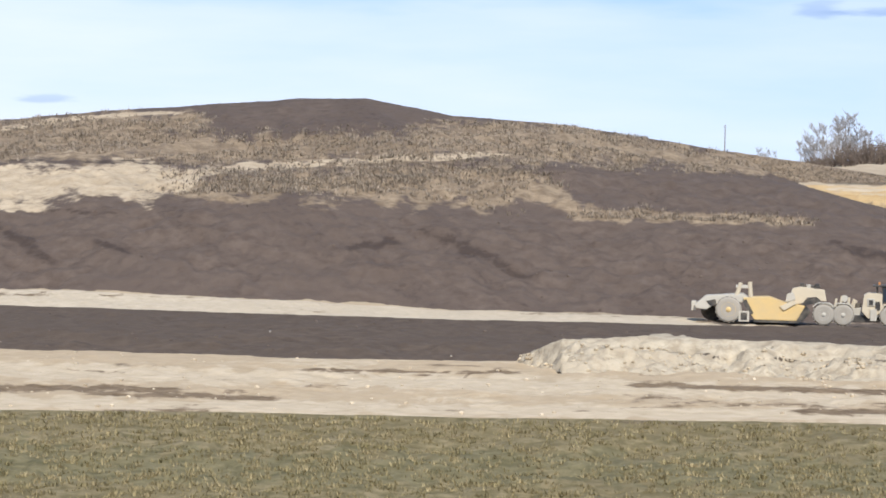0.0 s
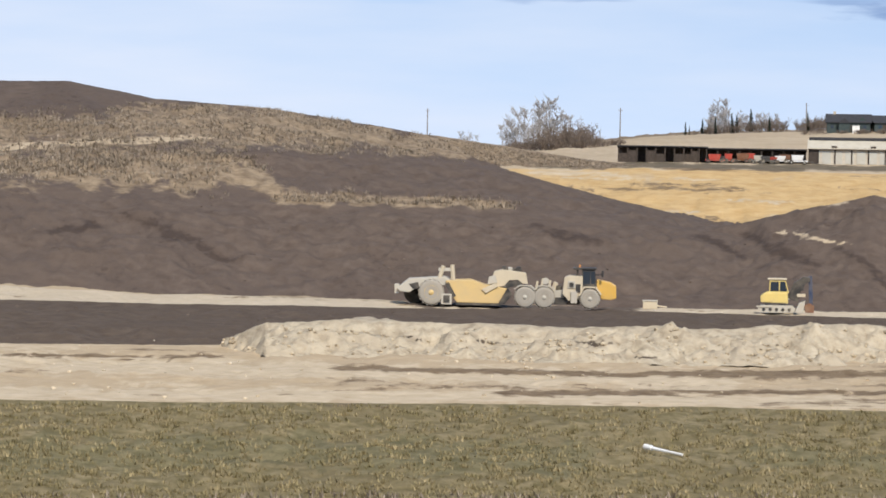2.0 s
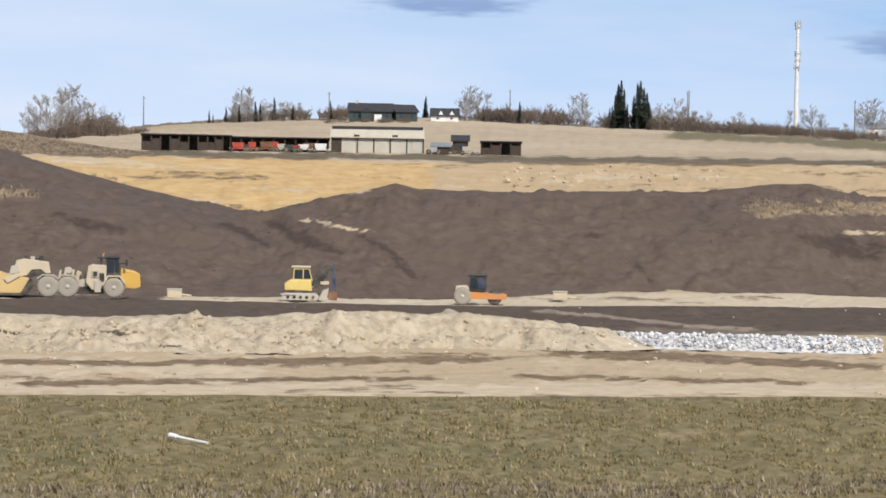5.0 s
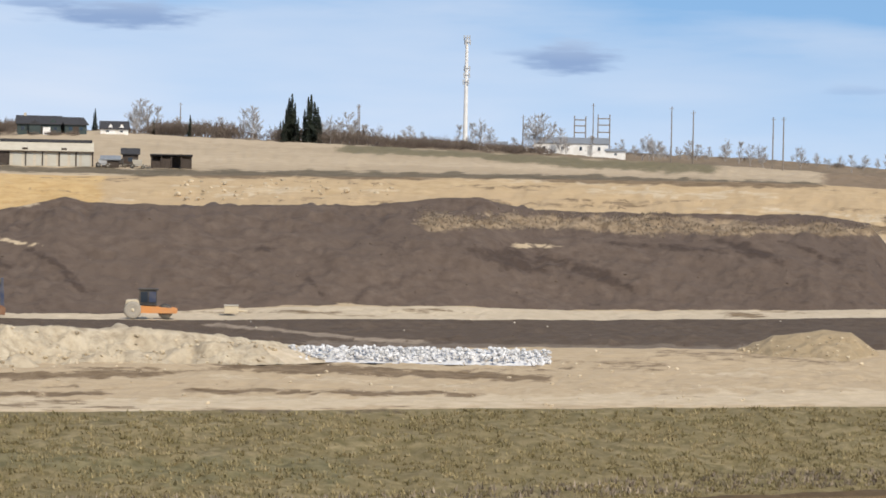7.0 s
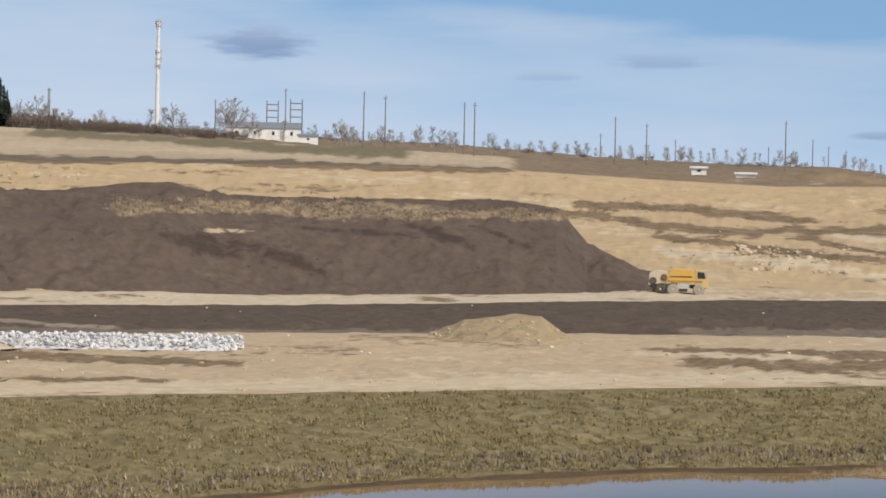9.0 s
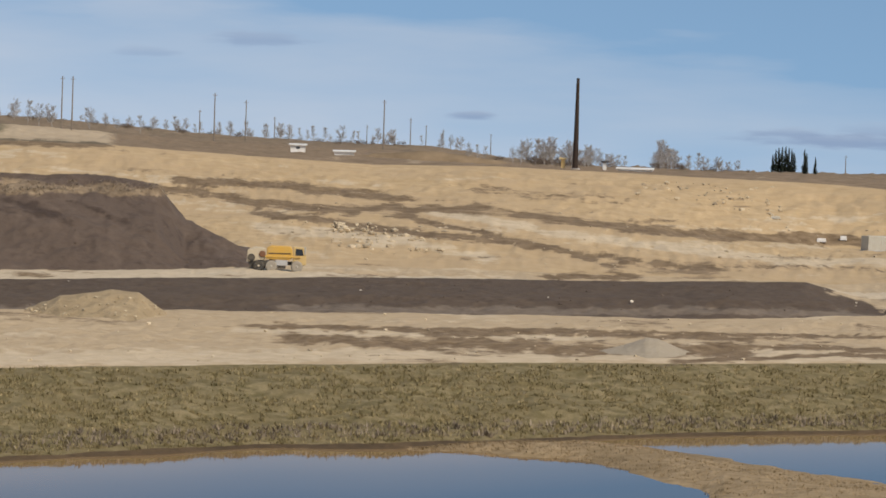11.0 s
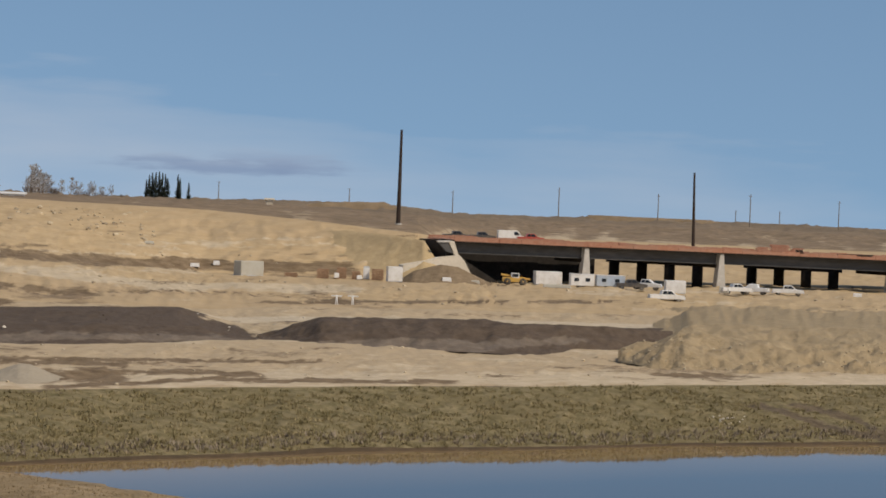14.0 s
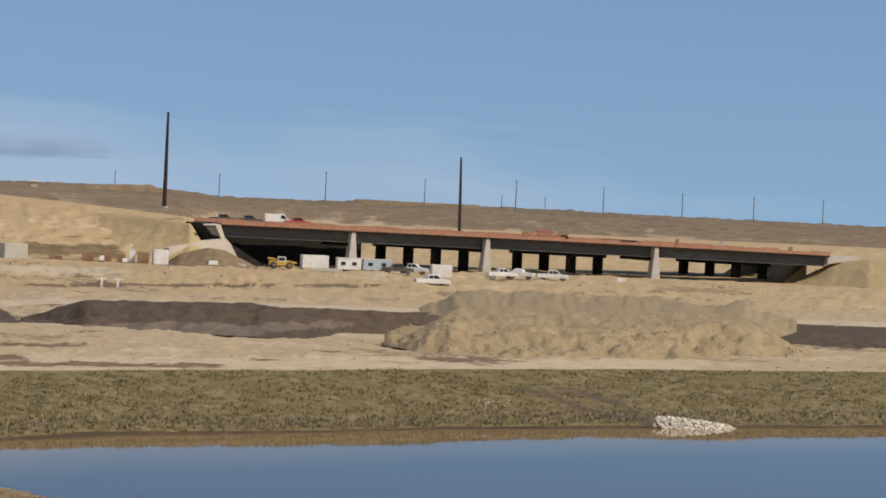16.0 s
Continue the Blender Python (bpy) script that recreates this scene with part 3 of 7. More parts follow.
hill_n = on_eye([(-16, 338, 0.1), (-9, 332, 0.13), (-5.6, 330, 0.16), (-3.9, 327, 0.09), (-2.2, 326, 0.24), (-1, 325, 0.35), (1.3, 326, 0.33), (2.5, 326, 0.24), (4.8, 327, 0.10), (6.2, 329, 0.0), (7.19, 329, -0.09), (8.34, 330, -0.35),
                 (9.27, 331, -0.58), (10.2, 331, -0.78), (11.13, 331, -1.0), (11.9, 331, -1.12), (13.5, 331, -1.5), (16, 331, -2.2), (18, 331, -2.9)])
hill_s = on_eye([(-16, 390, 0.75), (-9, 385, 0.99), (-6.8, 382, 1.22), (-3.8, 378, 1.46), (-2.9, 376, 1.54), (-1.6, 375, 1.56), (-0.8, 375, 1.41), (0.14, 375, 1.24), (2.5, 375, 1.09), (4.8, 375, 0.74), (5.9, 375, 0.56), (6.6, 375, 0.22), (7.19, 375, -0.2),
                 (8.34, 375, -0.6), (9.7, 375, -0.95), (12, 375, -1.4), (14, 375, -1.8), (18, 375, -3)])
hill_b = [(-16, 450, 2), (12, 440, 1.5), (18, 440, 0)]
landform("grassy_hill", -16, 17.5, 0.05, [FOOT, hill_k, hill_n, hill_s, hill_b], [46, 22, 26, 6], [SOIL_OLD] * 4, [1.0, 1.0, 1.0, 0.6],
         "long hill with a cut dark topsoil face and a dry grass top", "hill", seed=11, kind="structure", marks=HILL_MARKS)
HILL = dict(LAST)
pile_c = on_eye([(7.0, 309, -2.2), (9.5, 309, -1.6), (11.9, 309, -1.14), (12.2, 309, -1.08), (13.1, 309, -0.86), (14.4, 310, -0.57), (14.84, 311, -0.46), (15.3, 311, -0.58), (17.4, 313, -0.62), (21.2, 318, -0.54), (22.5, 320, -0.34),
                 (23.3, 321, -0.35), (24.4, 323, -0.57), (26, 325, -0.59), (30, 329, -0.57), (31.2, 329, -0.74), (31.8, 328, -1.42), (33.1, 322, -2.05), (33.4, 318, -2.4)])
pile_m = [(a, r - 12, z - 3.2 if z > 4 else z * 0.7) for a, r, z in pile_c]
pile_t = [(a, r + 14, z - 0.8) for a, r, z in pile_c]
pile_b = [(a, r + 34, 0.5) for a, r, z in pile_c]
landform("topsoil_stockpile", 7.0, 33.4, 0.05, [FOOT, pile_m, pile_c, pile_t, pile_b], [30, 12, 4, 4], [SOIL_OLD, SOIL_OLD, SOIL_OLD, SOIL_OLD], [0.95, 1.3, 1.2, 0.3],
         "long stockpile of dark stripped topsoil with a level crest", "stockpile", seed=23, kind="structure", marks=HILL_MARKS)
PILE = dict(LAST)
ridge = on_eye([(4.2, 548, -0.1), (4.9, 548, 0.62), (5.94, 548, 0.57), (7.1, 548, 0.42), (8.1, 548, 0.27), (9.03, 548, 0.14), (9.7, 548, 0.08), (10.6, 548, -0.08)])
landform("grass_ridge", 4.2, 10.6, 0.05, [on_eye([(4.2, 521, -0.10), (10.6, 521, -0.10)]), ridge, [(4.2, 590, 14), (10.6, 590, 14)]], [14, 6], [SOIL_OLD, SOIL_OLD], [0.8, 0.5],
         "ridge of dry brown grass behind the cut", "ridge", seed=27, kind="structure", marks=[("turf", 0.6, [(4.0, 0.3), (10.8, 0.1)])])
RIDGE = dict(LAST)


# holes in the cut face of the berm, their darkness put into the colour
HOLES = [("hole", 0.05, [(9.15, -3.62), (9.25, -3.62)]), ("hole", 0.04, [(9.42, -3.60), (9.46, -3.60)]), ("hole", 0.03, [(5.5, -3.55), (5.62, -3.62)]), ("hole", 0.025, [(10.0, -3.88), (10.3, -3.88)]), ("hole", 0.02, [(6.9, -3.62), (7.2, -3.66)])]

LANE = [("graded", 0.0, [(47.0, -2.95, 0.04), (49.1, -2.86, 0.11), (50.8, -2.82, 0.11), (52.6, -2.67, 0.06)])]


def bank(name, spine, mat, label, category, seed, step=0.05, rough=0.5, kind="", rows=(14, 8), wander=0.25):
    """A heap or berm: spine is (bearing, front foot, crest range, crest height, back foot)."""
    a0, a1 = spine[0][0], spine[-1][0]
    return landform(name, a0, a1, step, [[(s[0], s[1], -0.15) for s in spine], [(s[0], s[2], s[3]) for s in spine], [(s[0], s[4], -0.2) for s in spine]],
                    list(rows), [mat, mat], [rough, rough], label, category, wander, seed, kind, HOLES if mat is BERMCLAY else LANE if mat is SOIL else ())


bank("clay_berm", [(1.55, 213, 213.2, 0.0, 214), (2.5, 200, 209, 2.15, 222), (6, 199, 208, 2.2, 222), (9.8, 198, 208, 2.1, 222), (14.4, 203, 212, 2.35, 224), (17.3, 206, 215, 2.1, 226), (19.2, 209, 219, 1.1, 227), (19.9, 213, 221, 0.2, 226)],
     BERMCLAY, "long pale clay berm with a rough cut face", "berm", 31, rough=1.5, rows=(28, 8), step=0.03, wander=1.3)
BERM = dict(LAST)
bank("clay_mound", [(28.6, 235, 238, 0.0, 241), (29.3, 229, 237, 1.25, 247), (30.35, 228, 238, 1.95, 248), (30.9, 229, 238, 1.75, 248), (31.5, 238, 240, 0.0, 243)], SPOILCLAY, "rounded heap of tan clay on the flat", "heap", 33, rough=0.6, wander=0.8)
HEAP = dict(LAST)
bank("gravel_cone", [(40.35, 207, 209, 0.0, 211), (40.8, 205, 209, 0.45, 213), (41.3, 203.5, 209, 1.1, 215), (41.55, 203.5, 209, 1.05, 215), (42.0, 205, 209, 0.4, 213), (42.4, 207, 209, 0.0, 211)], GRAVEL, "small cone of fine tan gravel", "heap", 35, rough=0.15)
bank("topsoil_berm", [(46.1, 285, 288, 0.0, 290), (47.4, 268, 284, 2.25, 296), (51.5, 270, 286, 2.25, 298), (53.2, 283, 291, 2.1, 302), (54.6, 290, 296, 1.6, 304)], SOIL, "low berm of dark topsoil", "berm", 37, rough=0.9, wander=0.8)
bank("spoil_pile", [(53.5, 262, 266, 0.0, 270), (54.7, 250, 268, 2.75, 290), (56, 247, 266, 2.55, 290), (57.2, 250, 266, 2.3, 290), (59, 258, 272, 2.7, 292), (61, 268, 282, 2.85, 300), (62.2, 280, 286, 0.0, 292)],
     SPOILCLAY, "broad pile of tan clay spoil with a lumpy front", "spoil pile", 39, rough=1.5, rows=(26, 8), wander=1.5)
SPOIL = dict(LAST)
bank("clay_terrace", [(54.2, 296, 300, 0.0, 440), (55.0, 292, 312, 1.9, 450), (58, 292, 318, 2.0, 455), (60.8, 300, 325, 2.2, 460), (61.9, 306, 314, 0.0, 450)], SPOILCLAY, "low flat terrace of tan clay", "terrace", 41, rough=0.9, wander=1.5)
bank("topsoil_berm", [(61.3, 304, 308, 0.0, 312), (61.9, 303, 312, 1.0, 322), (64, 304, 314, 1.05, 324), (69.8, 330, 342, 1.0, 350)], SOIL, "low berm of dark topsoil", "berm", 43)
# the spit of bare earth between the two ponds
spit = [(36.5, 159.4, 161.0, -2.95, 163.0), (38.0, 160.2, 163.4, -2.55, 166.5), (39.2, 158.6, 163.6, -2.45, 168.5), (40.3, 155.5, 162.5, -2.42, 169.5), (41.4, 149.7, 160.5, -2.42, 168.5), (42.5, 144.5, 155.5, -2.42, 165.2),
        (43.0, 134.0, 152.0, -2.42, 164.0), (44.0, 131.0, 149.0, -2.45, 161.8), (45.0, 131.0, 147.0, -2.45, 158.2), (46.2, 133.0, 146.0, -2.50, 155.2), (47.3, 138.0, 145.5, -2.55, 151.0), (48.0, 142.5, 145.3, -2.68, 147.6), (48.4, 145.0, 145.5, -3.0, 146.0)]
landform("bare_spit", 36.5, 48.4, 0.05, [[(s[0], s[1], -3.0) for s in spit], [(s[0], s[2], s[3]) for s in spit], [(s[0], s[4], -3.0) for s in spit]], [12, 12], [SPIT, SPIT], [0.2, 0.2],
         "low spit of bare tan earth between the ponds", "spit", 0.5, 45, "structure")
SHOAL = dict(LAST)

# the land goes on round the back of the viewpoint, from one edge of the sheet to the other
BACK = []
set_azimuths(70, 344, 1.0)
turn = (AZ - 70) / 274
lift = np.clip(np.minimum(AZ - 70, 344 - AZ) / 8, 0, 1)
for k, (r_line, z_line) in enumerate(LAND):
    r_back = r_line[-1] * (1 - turn) + r_line[0] * turn
    z_back = z_line[-1] * (1 - turn) + z_line[0] * turn
    BACK.append((r_back, z_back + lift * np.maximum(0, WATER + 1.2 - z_back)))
behind = loft("ground", BACK, [3, 4, 3, 3, 2, 4, 2, 4, 3, 3, 3, 3, 4, 4, 3, 4, 4, 4],
              [GRASS, GRASS, GRASS, GRASS, GRASS, GRASS, GRASS, TAN, SOIL, SOIL, TAN, TAN, SLOPE, SLOPE, STUBBLE, STUBBLE, BROWN, BROWN], [0.0] * 18)
tagged(behind, "grass rise and fields behind the viewpoint", "ground", kind="structure")
bm = bmesh.new()
bm.faces.new([bm.verts.new(c) for c in ((-0.5, -0.5, 12.31), (0.5, -0.5, 12.31), (0.5, 0.5, 12.31), (-0.5, 0.5, 12.31))])
crown = bpy.data.meshes.new("ground")
bm.to_mesh(crown)
bm.free()
crown.materials.append(GRASS)
tagged(new("ground", crown), "trodden grass at the top of the rise", "ground", kind="structure")


# ---- tufts, clods and stones ----
def soup(name, verts, faces, mats, label="", category="", kind="", parent=None):
    me = bpy.data.meshes.new(name)
    me.from_pydata(verts.tolist() if hasattr(verts, "tolist") else verts, [], faces.tolist() if hasattr(faces, "tolist") else faces)
    for m in mats:
        me.materials.append(m)
    me.update()
    ob = new(name, me)
    ob.parent = parent
    return tagged(ob, label, category, kind=kind)


def tuft_field(name, places, low, high, blades, mat, label, category, seed, spread=0.16):
    """Clumps of bent blades on the places given (n x 3)."""
    rng = np.random.default_rng(seed)
    n = len(places)
    base = np.repeat(places, blades, axis=0)
    m = len(base)
    turn, tall = rng.uniform(0, 2 * np.pi, m), np.repeat(rng.uniform(low, high, n), blades) * rng.uniform(0.6, 1.0, m)
    out = spread * rng.uniform(0.1, 1.0, m)
    dx, dy = np.cos(turn), np.sin(turn)
    wide = tall * rng.uniform(0.10, 0.2, m)
    foot = base + np.stack([dx * out, dy * out, 0 * dx - 0.03], -1)
    side = np.stack([-dy * wide, dx * wide, 0 * dx], -1)
    tip = foot + np.stack([dx * tall * 0.55, dy * tall * 0.55, tall], -1)
    verts = np.stack([foot - side, foot + side, tip], 1).reshape(-1, 3)
    return soup(name, verts, np.arange(3 * m).reshape(-1, 3), [mat], label, category, "stuff")


def pick(store, rows, n, seed, weight=None, cols=None):
    """Random places on a stored sheet, between rows; weight: a layer's cover."""
    rng = np.random.default_rng(seed)
    X, Y, Z = store["X"][rows[0]:rows[1]], store["Y"][rows[0]:rows[1]], store["Z"][rows[0]:rows[1]]
    i, j = rng.integers(0, X.shape[0] - 1, n), rng.integers(0, X.shape[1] - 1, n)
    if weight is not None:
        w = weight[rows[0]:rows[1]]
        patch = fractal(X[i, j], Y[i, j], 11.0, 3, seed) + 0.5
        ok = w[i, j] * np.clip(patch * 2.2 - 0.45, 0, 1) > rng.uniform(0.1, 1.0, n)
        i, j = i[ok], j[ok]
    u, v = rng.uniform(0, 1, len(i)), rng.uniform(0, 1, len(i))
    f = lambda Q: (Q[i, j] * (1 - v) + Q[i, j + 1] * v) * (1 - u) + (Q[i + 1, j] * (1 - v) + Q[i + 1, j + 1] * v) * u
    return np.stack([f(X), f(Y), f(Z)], -1)


turf = pick(GROUND, (27, 57), 120000, 5)
clump = fractal(turf[:, 0], turf[:, 1], 0.75, 3, 91) + 0.2 * fractal(turf[:, 0], turf[:, 1], 5.0, 2, 92)
turf = turf[clump > -0.02]
# no grass in the two ruts that run down to the water
t_az = np.degrees(np.arctan2(turf[:, 0], turf[:, 1]))
t_el = np.degrees(np.arctan2(turf[:, 2] - EYE, np.hypot(turf[:, 0], turf[:, 1])))
rut = np.minimum(abs(t_el - np.interp(t_az, [56.4, 57.6, 59.0], [-3.83, -4.12, -4.42])), abs(t_el - np.interp(t_az, [57.2, 58.4, 59.1], [-3.79, -4.02, -4.33])))
turf = turf[(rut > 0.06) | (t_az < 56.4) | (t_az > 59.1)]
tuft_field("grass", turf, 0.12, 0.34, 4, BLADES, "thin spring grass, green among last year's straw", "grass", 6)
edge = pick(GROUND, (28, 34), 5000, 7)
tuft_field("bank_straw", edge, 0.2, 0.5, 4, STRAW, "flattened straw-coloured grass along the shore", "grass", 8)
tuft_field("dry_grass", pick(SHOAL, (3, 21), 5000, 15), 0.06, 0.2, 4, SPIT, "short dead grass on the bare spit", "dry grass", 16, 0.25)
brush = pick(HILL, (46, 95), 90000, 9, HILL["layers"]["turf"])
tuft_field("dry_grass", brush, 0.18, 0.6, 4, STRAW, "tall dead grass on the hill", "dry grass", 10, 0.3)
brush = pick(RIDGE, (1, 14), 6000, 13)
tuft_field("dry_grass", brush, 0.18, 0.6, 4, STRAW, "tall dead grass on the ridge behind the cut", "dry grass", 14, 0.3)
brush = pick(PILE, (28, 44), 40000, 11, PILE["layers"]["turf"])
tuft_field("dry_grass", brush, 0.15, 0.4, 3, STRAW, "patchy dead grass on the topsoil stockpile", "dry grass", 12, 0.3)


def stone_mesh(seed, flat=0.75):
    rng = random.Random(seed)
    bm = bmesh.new()
    bmesh.ops.create_icosphere(bm, subdivisions=1, radius=0.5)
    for v in bm.verts:
        v.co *= rng.uniform(0.7, 1.25)
        v.co.z *= flat
    me = bpy.data.meshes.new("rock")
    bm.to_mesh(me)
    bm.free()
    return me


STONES = [stone_mesh(k) for k in range(6)]
STONE_V = [np.array([v.co[:] for v in m.vertices]) for m in STONES]
STONE_F = [np.array([p.vertices[:] for p in m.polygons]) for m in STONES]


def clods(name, places, small, large, mat, label, category, seed):
    """Many loose lumps joined into one mesh."""
    rng = np.random.default_rng(seed)
    V, F, k = [], [], 0
    for p in places:
        q = rng.integers(0, 6)
        s = small + (large - small) * rng.uniform() ** 3
        a = rng.uniform(0, 6.28)
        c, d = math.cos(a), math.sin(a)
        v = STONE_V[q] * s
        V.append(np.stack([v[:, 0] * c - v[:, 1] * d, v[:, 0] * d + v[:, 1] * c, v[:, 2] + s * 0.15], -1) + p)
        F.append(STONE_F[q] + k)
        k += len(v)
    return soup(name, np.concatenate(V), np.concatenate(F), [mat], label, category, "stuff")


CLOD = material("clay_clods", ((0.42, 0.34, 0.235), (0.58, 0.485, 0.36), (0.50, 0.41, 0.29)), (0.5, 4), bump=0.4, island=0.25)
BERMLUMP = material("cut_clay_lumps", ((0.36, 0.29, 0.20), (0.52, 0.435, 0.315), (0.44, 0.36, 0.25)), (0.5, 4), bump=0.5, island=0.25)
DARKCLOD = material("topsoil_clods", ((0.09, 0.066, 0.052), (0.17, 0.13, 0.104), (0.13, 0.1, 0.08)), (0.5, 4), bump=0.4, island=0.3)
WHITESTONE = material("pale_stones", ((0.50, 0.50, 0.50), (0.64, 0.64, 0.65), (0.46, 0.45, 0.44)), (0.3, 2), bump=0.3, island=0.25)
CHALK = material("cream_stones", ((0.50, 0.45, 0.38), (0.68, 0.62, 0.53), (0.44, 0.38, 0.3)), (0.3, 2), bump=0.3, island=0.25)
for form, n, lo, hi, seed in ((BERM, 900, 0.10, 0.5, 3), (HEAP, 120, 0.08, 0.35, 4), (SPOIL, 500, 0.08, 0.34, 5)):
    clods("clay_clods", pick(form, (1, 24 if n > 200 else 12), n, seed), lo, hi, BERMLUMP, "loose lumps of pale clay on the cut face", "clay lumps", seed)
clods("clay_clods", pick(GROUND, (60, 100), 900, 14), 0.08, 0.4, CLOD, "scattered clay lumps on the graded flat", "clay lumps", 15)
clods("clay_clods", pick(GROUND, (150, 184), 1200, 16), 0.15, 0.7, BERMLUMP, "scattered clay lumps on the far cut", "clay lumps", 17)
clods("soil_clods", pick(GROUND, (100, 128), 900, 18), 0.06, 0.3, DARKCLOD, "loose topsoil clods on the stripped lane", "soil lumps", 19)
clods("soil_clods", pick(HILL, (0, 46), 300, 20), 0.08, 0.35, DARKCLOD, "loose topsoil clods on the hill face", "soil lumps", 21)
clods("soil_clods", pick(PILE, (0, 42), 250, 22), 0.08, 0.35, DARKCLOD, "loose topsoil clods on the stockpile", "soil lumps", 23)
clods("pale_stones", pick(GROUND, (100, 136), 40, 24), 0.2, 0.5, CHALK, "a few pale stones on dark soil", "stones", 25)
cut = np.random.default_rng(31)
for a0, a1, r0, r1, n in ((17.0, 21.5, 478, 512, 130), (34.8, 37.2, 350, 400, 160), (41.0, 44.0, 505, 545, 110)):
    spots = np.array([list(bearing(a, r, ground_z(a, r))) for a, r in zip(cut.uniform(a0, a1, n), cut.uniform(r0, r1, n))])
    clods("clay_blocks", spots, 0.25, 1.3, BERMLUMP, "broken clay blocks on the graded slope", "clay lumps", n)


# ---- building kit ----
def part(name, bm, mat, parent, label="", smooth=False):
    me = bpy.data.meshes.new(name)
    bmesh.ops.recalc_face_normals(bm, faces=bm.faces)
    bm.to_mesh(me)
    bm.free()
    me.materials.append(mat)
    if smooth:
        for p in me.polygons:
            p.use_smooth = True
    ob = new(name, me)
    ob.parent = parent
    return tagged(ob, label)


def thing(name, a, r, z=None, turn=0.0, label="", category="", group="", size=1.0):
    """An Empty on the ground at a bearing and range; its x points right and its y away as seen from the viewpoint, turned by turn."""
    ob = new(name)
    if z is None:
        z = ground_z(a, r)
    ob.matrix_world = pose(*bearing(a, r, z), 0, 0, -a + turn) @ Matrix.Diagonal((size, size, size, 1))
    return tagged(ob, label, category, group)


def box(x0, x1, y0, y1, z0, z1, bevel=0.0, bm=None, taper=0.0):
    bm = bm or bmesh.new()
    m = Matrix.LocRotScale(((x0 + x1) / 2, (y0 + y1) / 2, (z0 + z1) / 2), None, (x1 - x0, y1 - y0, z1 - z0))
    vs = bmesh.ops.create_cube(bm, size=1.0, matrix=m)["verts"]
    if taper:
        for v in vs:
            if v.co.z > (z0 + z1) / 2:
                v.co.x += taper * ((x0 + x1) / 2 - v.co.x)
                v.co.y += taper * ((y0 + y1) / 2 - v.co.y)
    if bevel:
        es = list({e for v in vs for e in v.link_edges})
        bmesh.ops.bevel(bm, geom=es, offset=bevel, segments=2, affect="EDGES", profile=0.6)
    return bm


def slab(profile, y0, y1, bevel=0.0, bm=None):
    """A side profile (x, z) drawn out from y0 to y1."""
    bm = bm or bmesh.new()
    front = [bm.verts.new((x, y0, z)) for x, z in profile]
    rear = [bm.verts.new((x, y1, z)) for x, z in profile]
    n = len(profile)
    faces = [bm.faces.new(front), bm.faces.new(rear[::-1])]
    for i in range(n):
        faces.append(bm.faces.new((front[i], front[(i + 1) % n], rear[(i + 1) % n], rear[i])))
    if bevel:
        bmesh.ops.bevel(bm, geom=list({e for f in faces for e in f.edges}), offset=bevel, segments=2, affect="EDGES", profile=0.6)
    return bm


def rod(p, q, r0, r1=None, sides=8, bm=None):
    bm = bm or bmesh.new()
    p, q = Vector(p), Vector(q)
    d = q - p
    m = Matrix.Translation((p + q) / 2) @ d.to_track_quat("Z", "Y").to_matrix().to_4x4()
    bmesh.ops.create_cone(bm, cap_ends=True, segments=sides, radius1=r0, radius2=r0 if r1 is None else r1, depth=d.length, matrix=m)
    return bm


def turned(profile, x, y, z, sides=22, bm=None):
    """A wheel-like body about the y axis: profile of (radius, offset along y)."""
    bm = bm or bmesh.new()
    rings = []
    for rad, off in profile:
        rings.append([bm.verts.new((x + rad * math.cos(2 * math.pi * k / sides), y + off, z + rad * math.sin(2 * math.pi * k / sides))) for k in range(sides)])
    for a, b in zip(rings, rings[1:]):
        for k in range(sides):
            bm.faces.new((a[k], a[(k + 1) % sides], b[(k + 1) % sides], b[k]))
    bm.faces.new(rings[0])
    bm.faces.new(rings[-1][::-1])
    return bm


def wheel(parent, x, y, r, width, tyre_mat, rim_mat):
    w = width / 2
    tyre = part("wheel", turned([(r * 0.55, -w * 0.8), (r * 0.86, -w), (r * 0.97, -w * 0.8), (r, -w * 0.4), (r, w * 0.4), (r * 0.97, w * 0.8), (r * 0.86, w), (r * 0.55, w * 0.8)], x, y, r), tyre_mat, parent, smooth=True)
    lugs = bmesh.new()
    for k in range(18):
        t = 2 * math.pi * k / 18
        m = Matrix.Translation((x, y, r)) @ Matrix.Rotation(-t, 4, "Y") @ Matrix.Translation((r, 0, 0)) @ Matrix.Rotation(0.5, 4, "X")
        bmesh.ops.create_cube(lugs, size=1.0, matrix=m @ Matrix.Diagonal((r * 0.07, width * 0.9, r * 0.1, 1)))
    part("tread", lugs, tyre_mat, tyre)
    part("rim", turned([(r * 0.2, -w * 0.9), (r * 0.24, -w * 0.62), (r * 0.48, -w * 0.55), (r * 0.56, -w * 0.86), (r * 0.5, w * 0.6)], x, y, r), rim_mat, tyre, smooth=True)
    return tyre


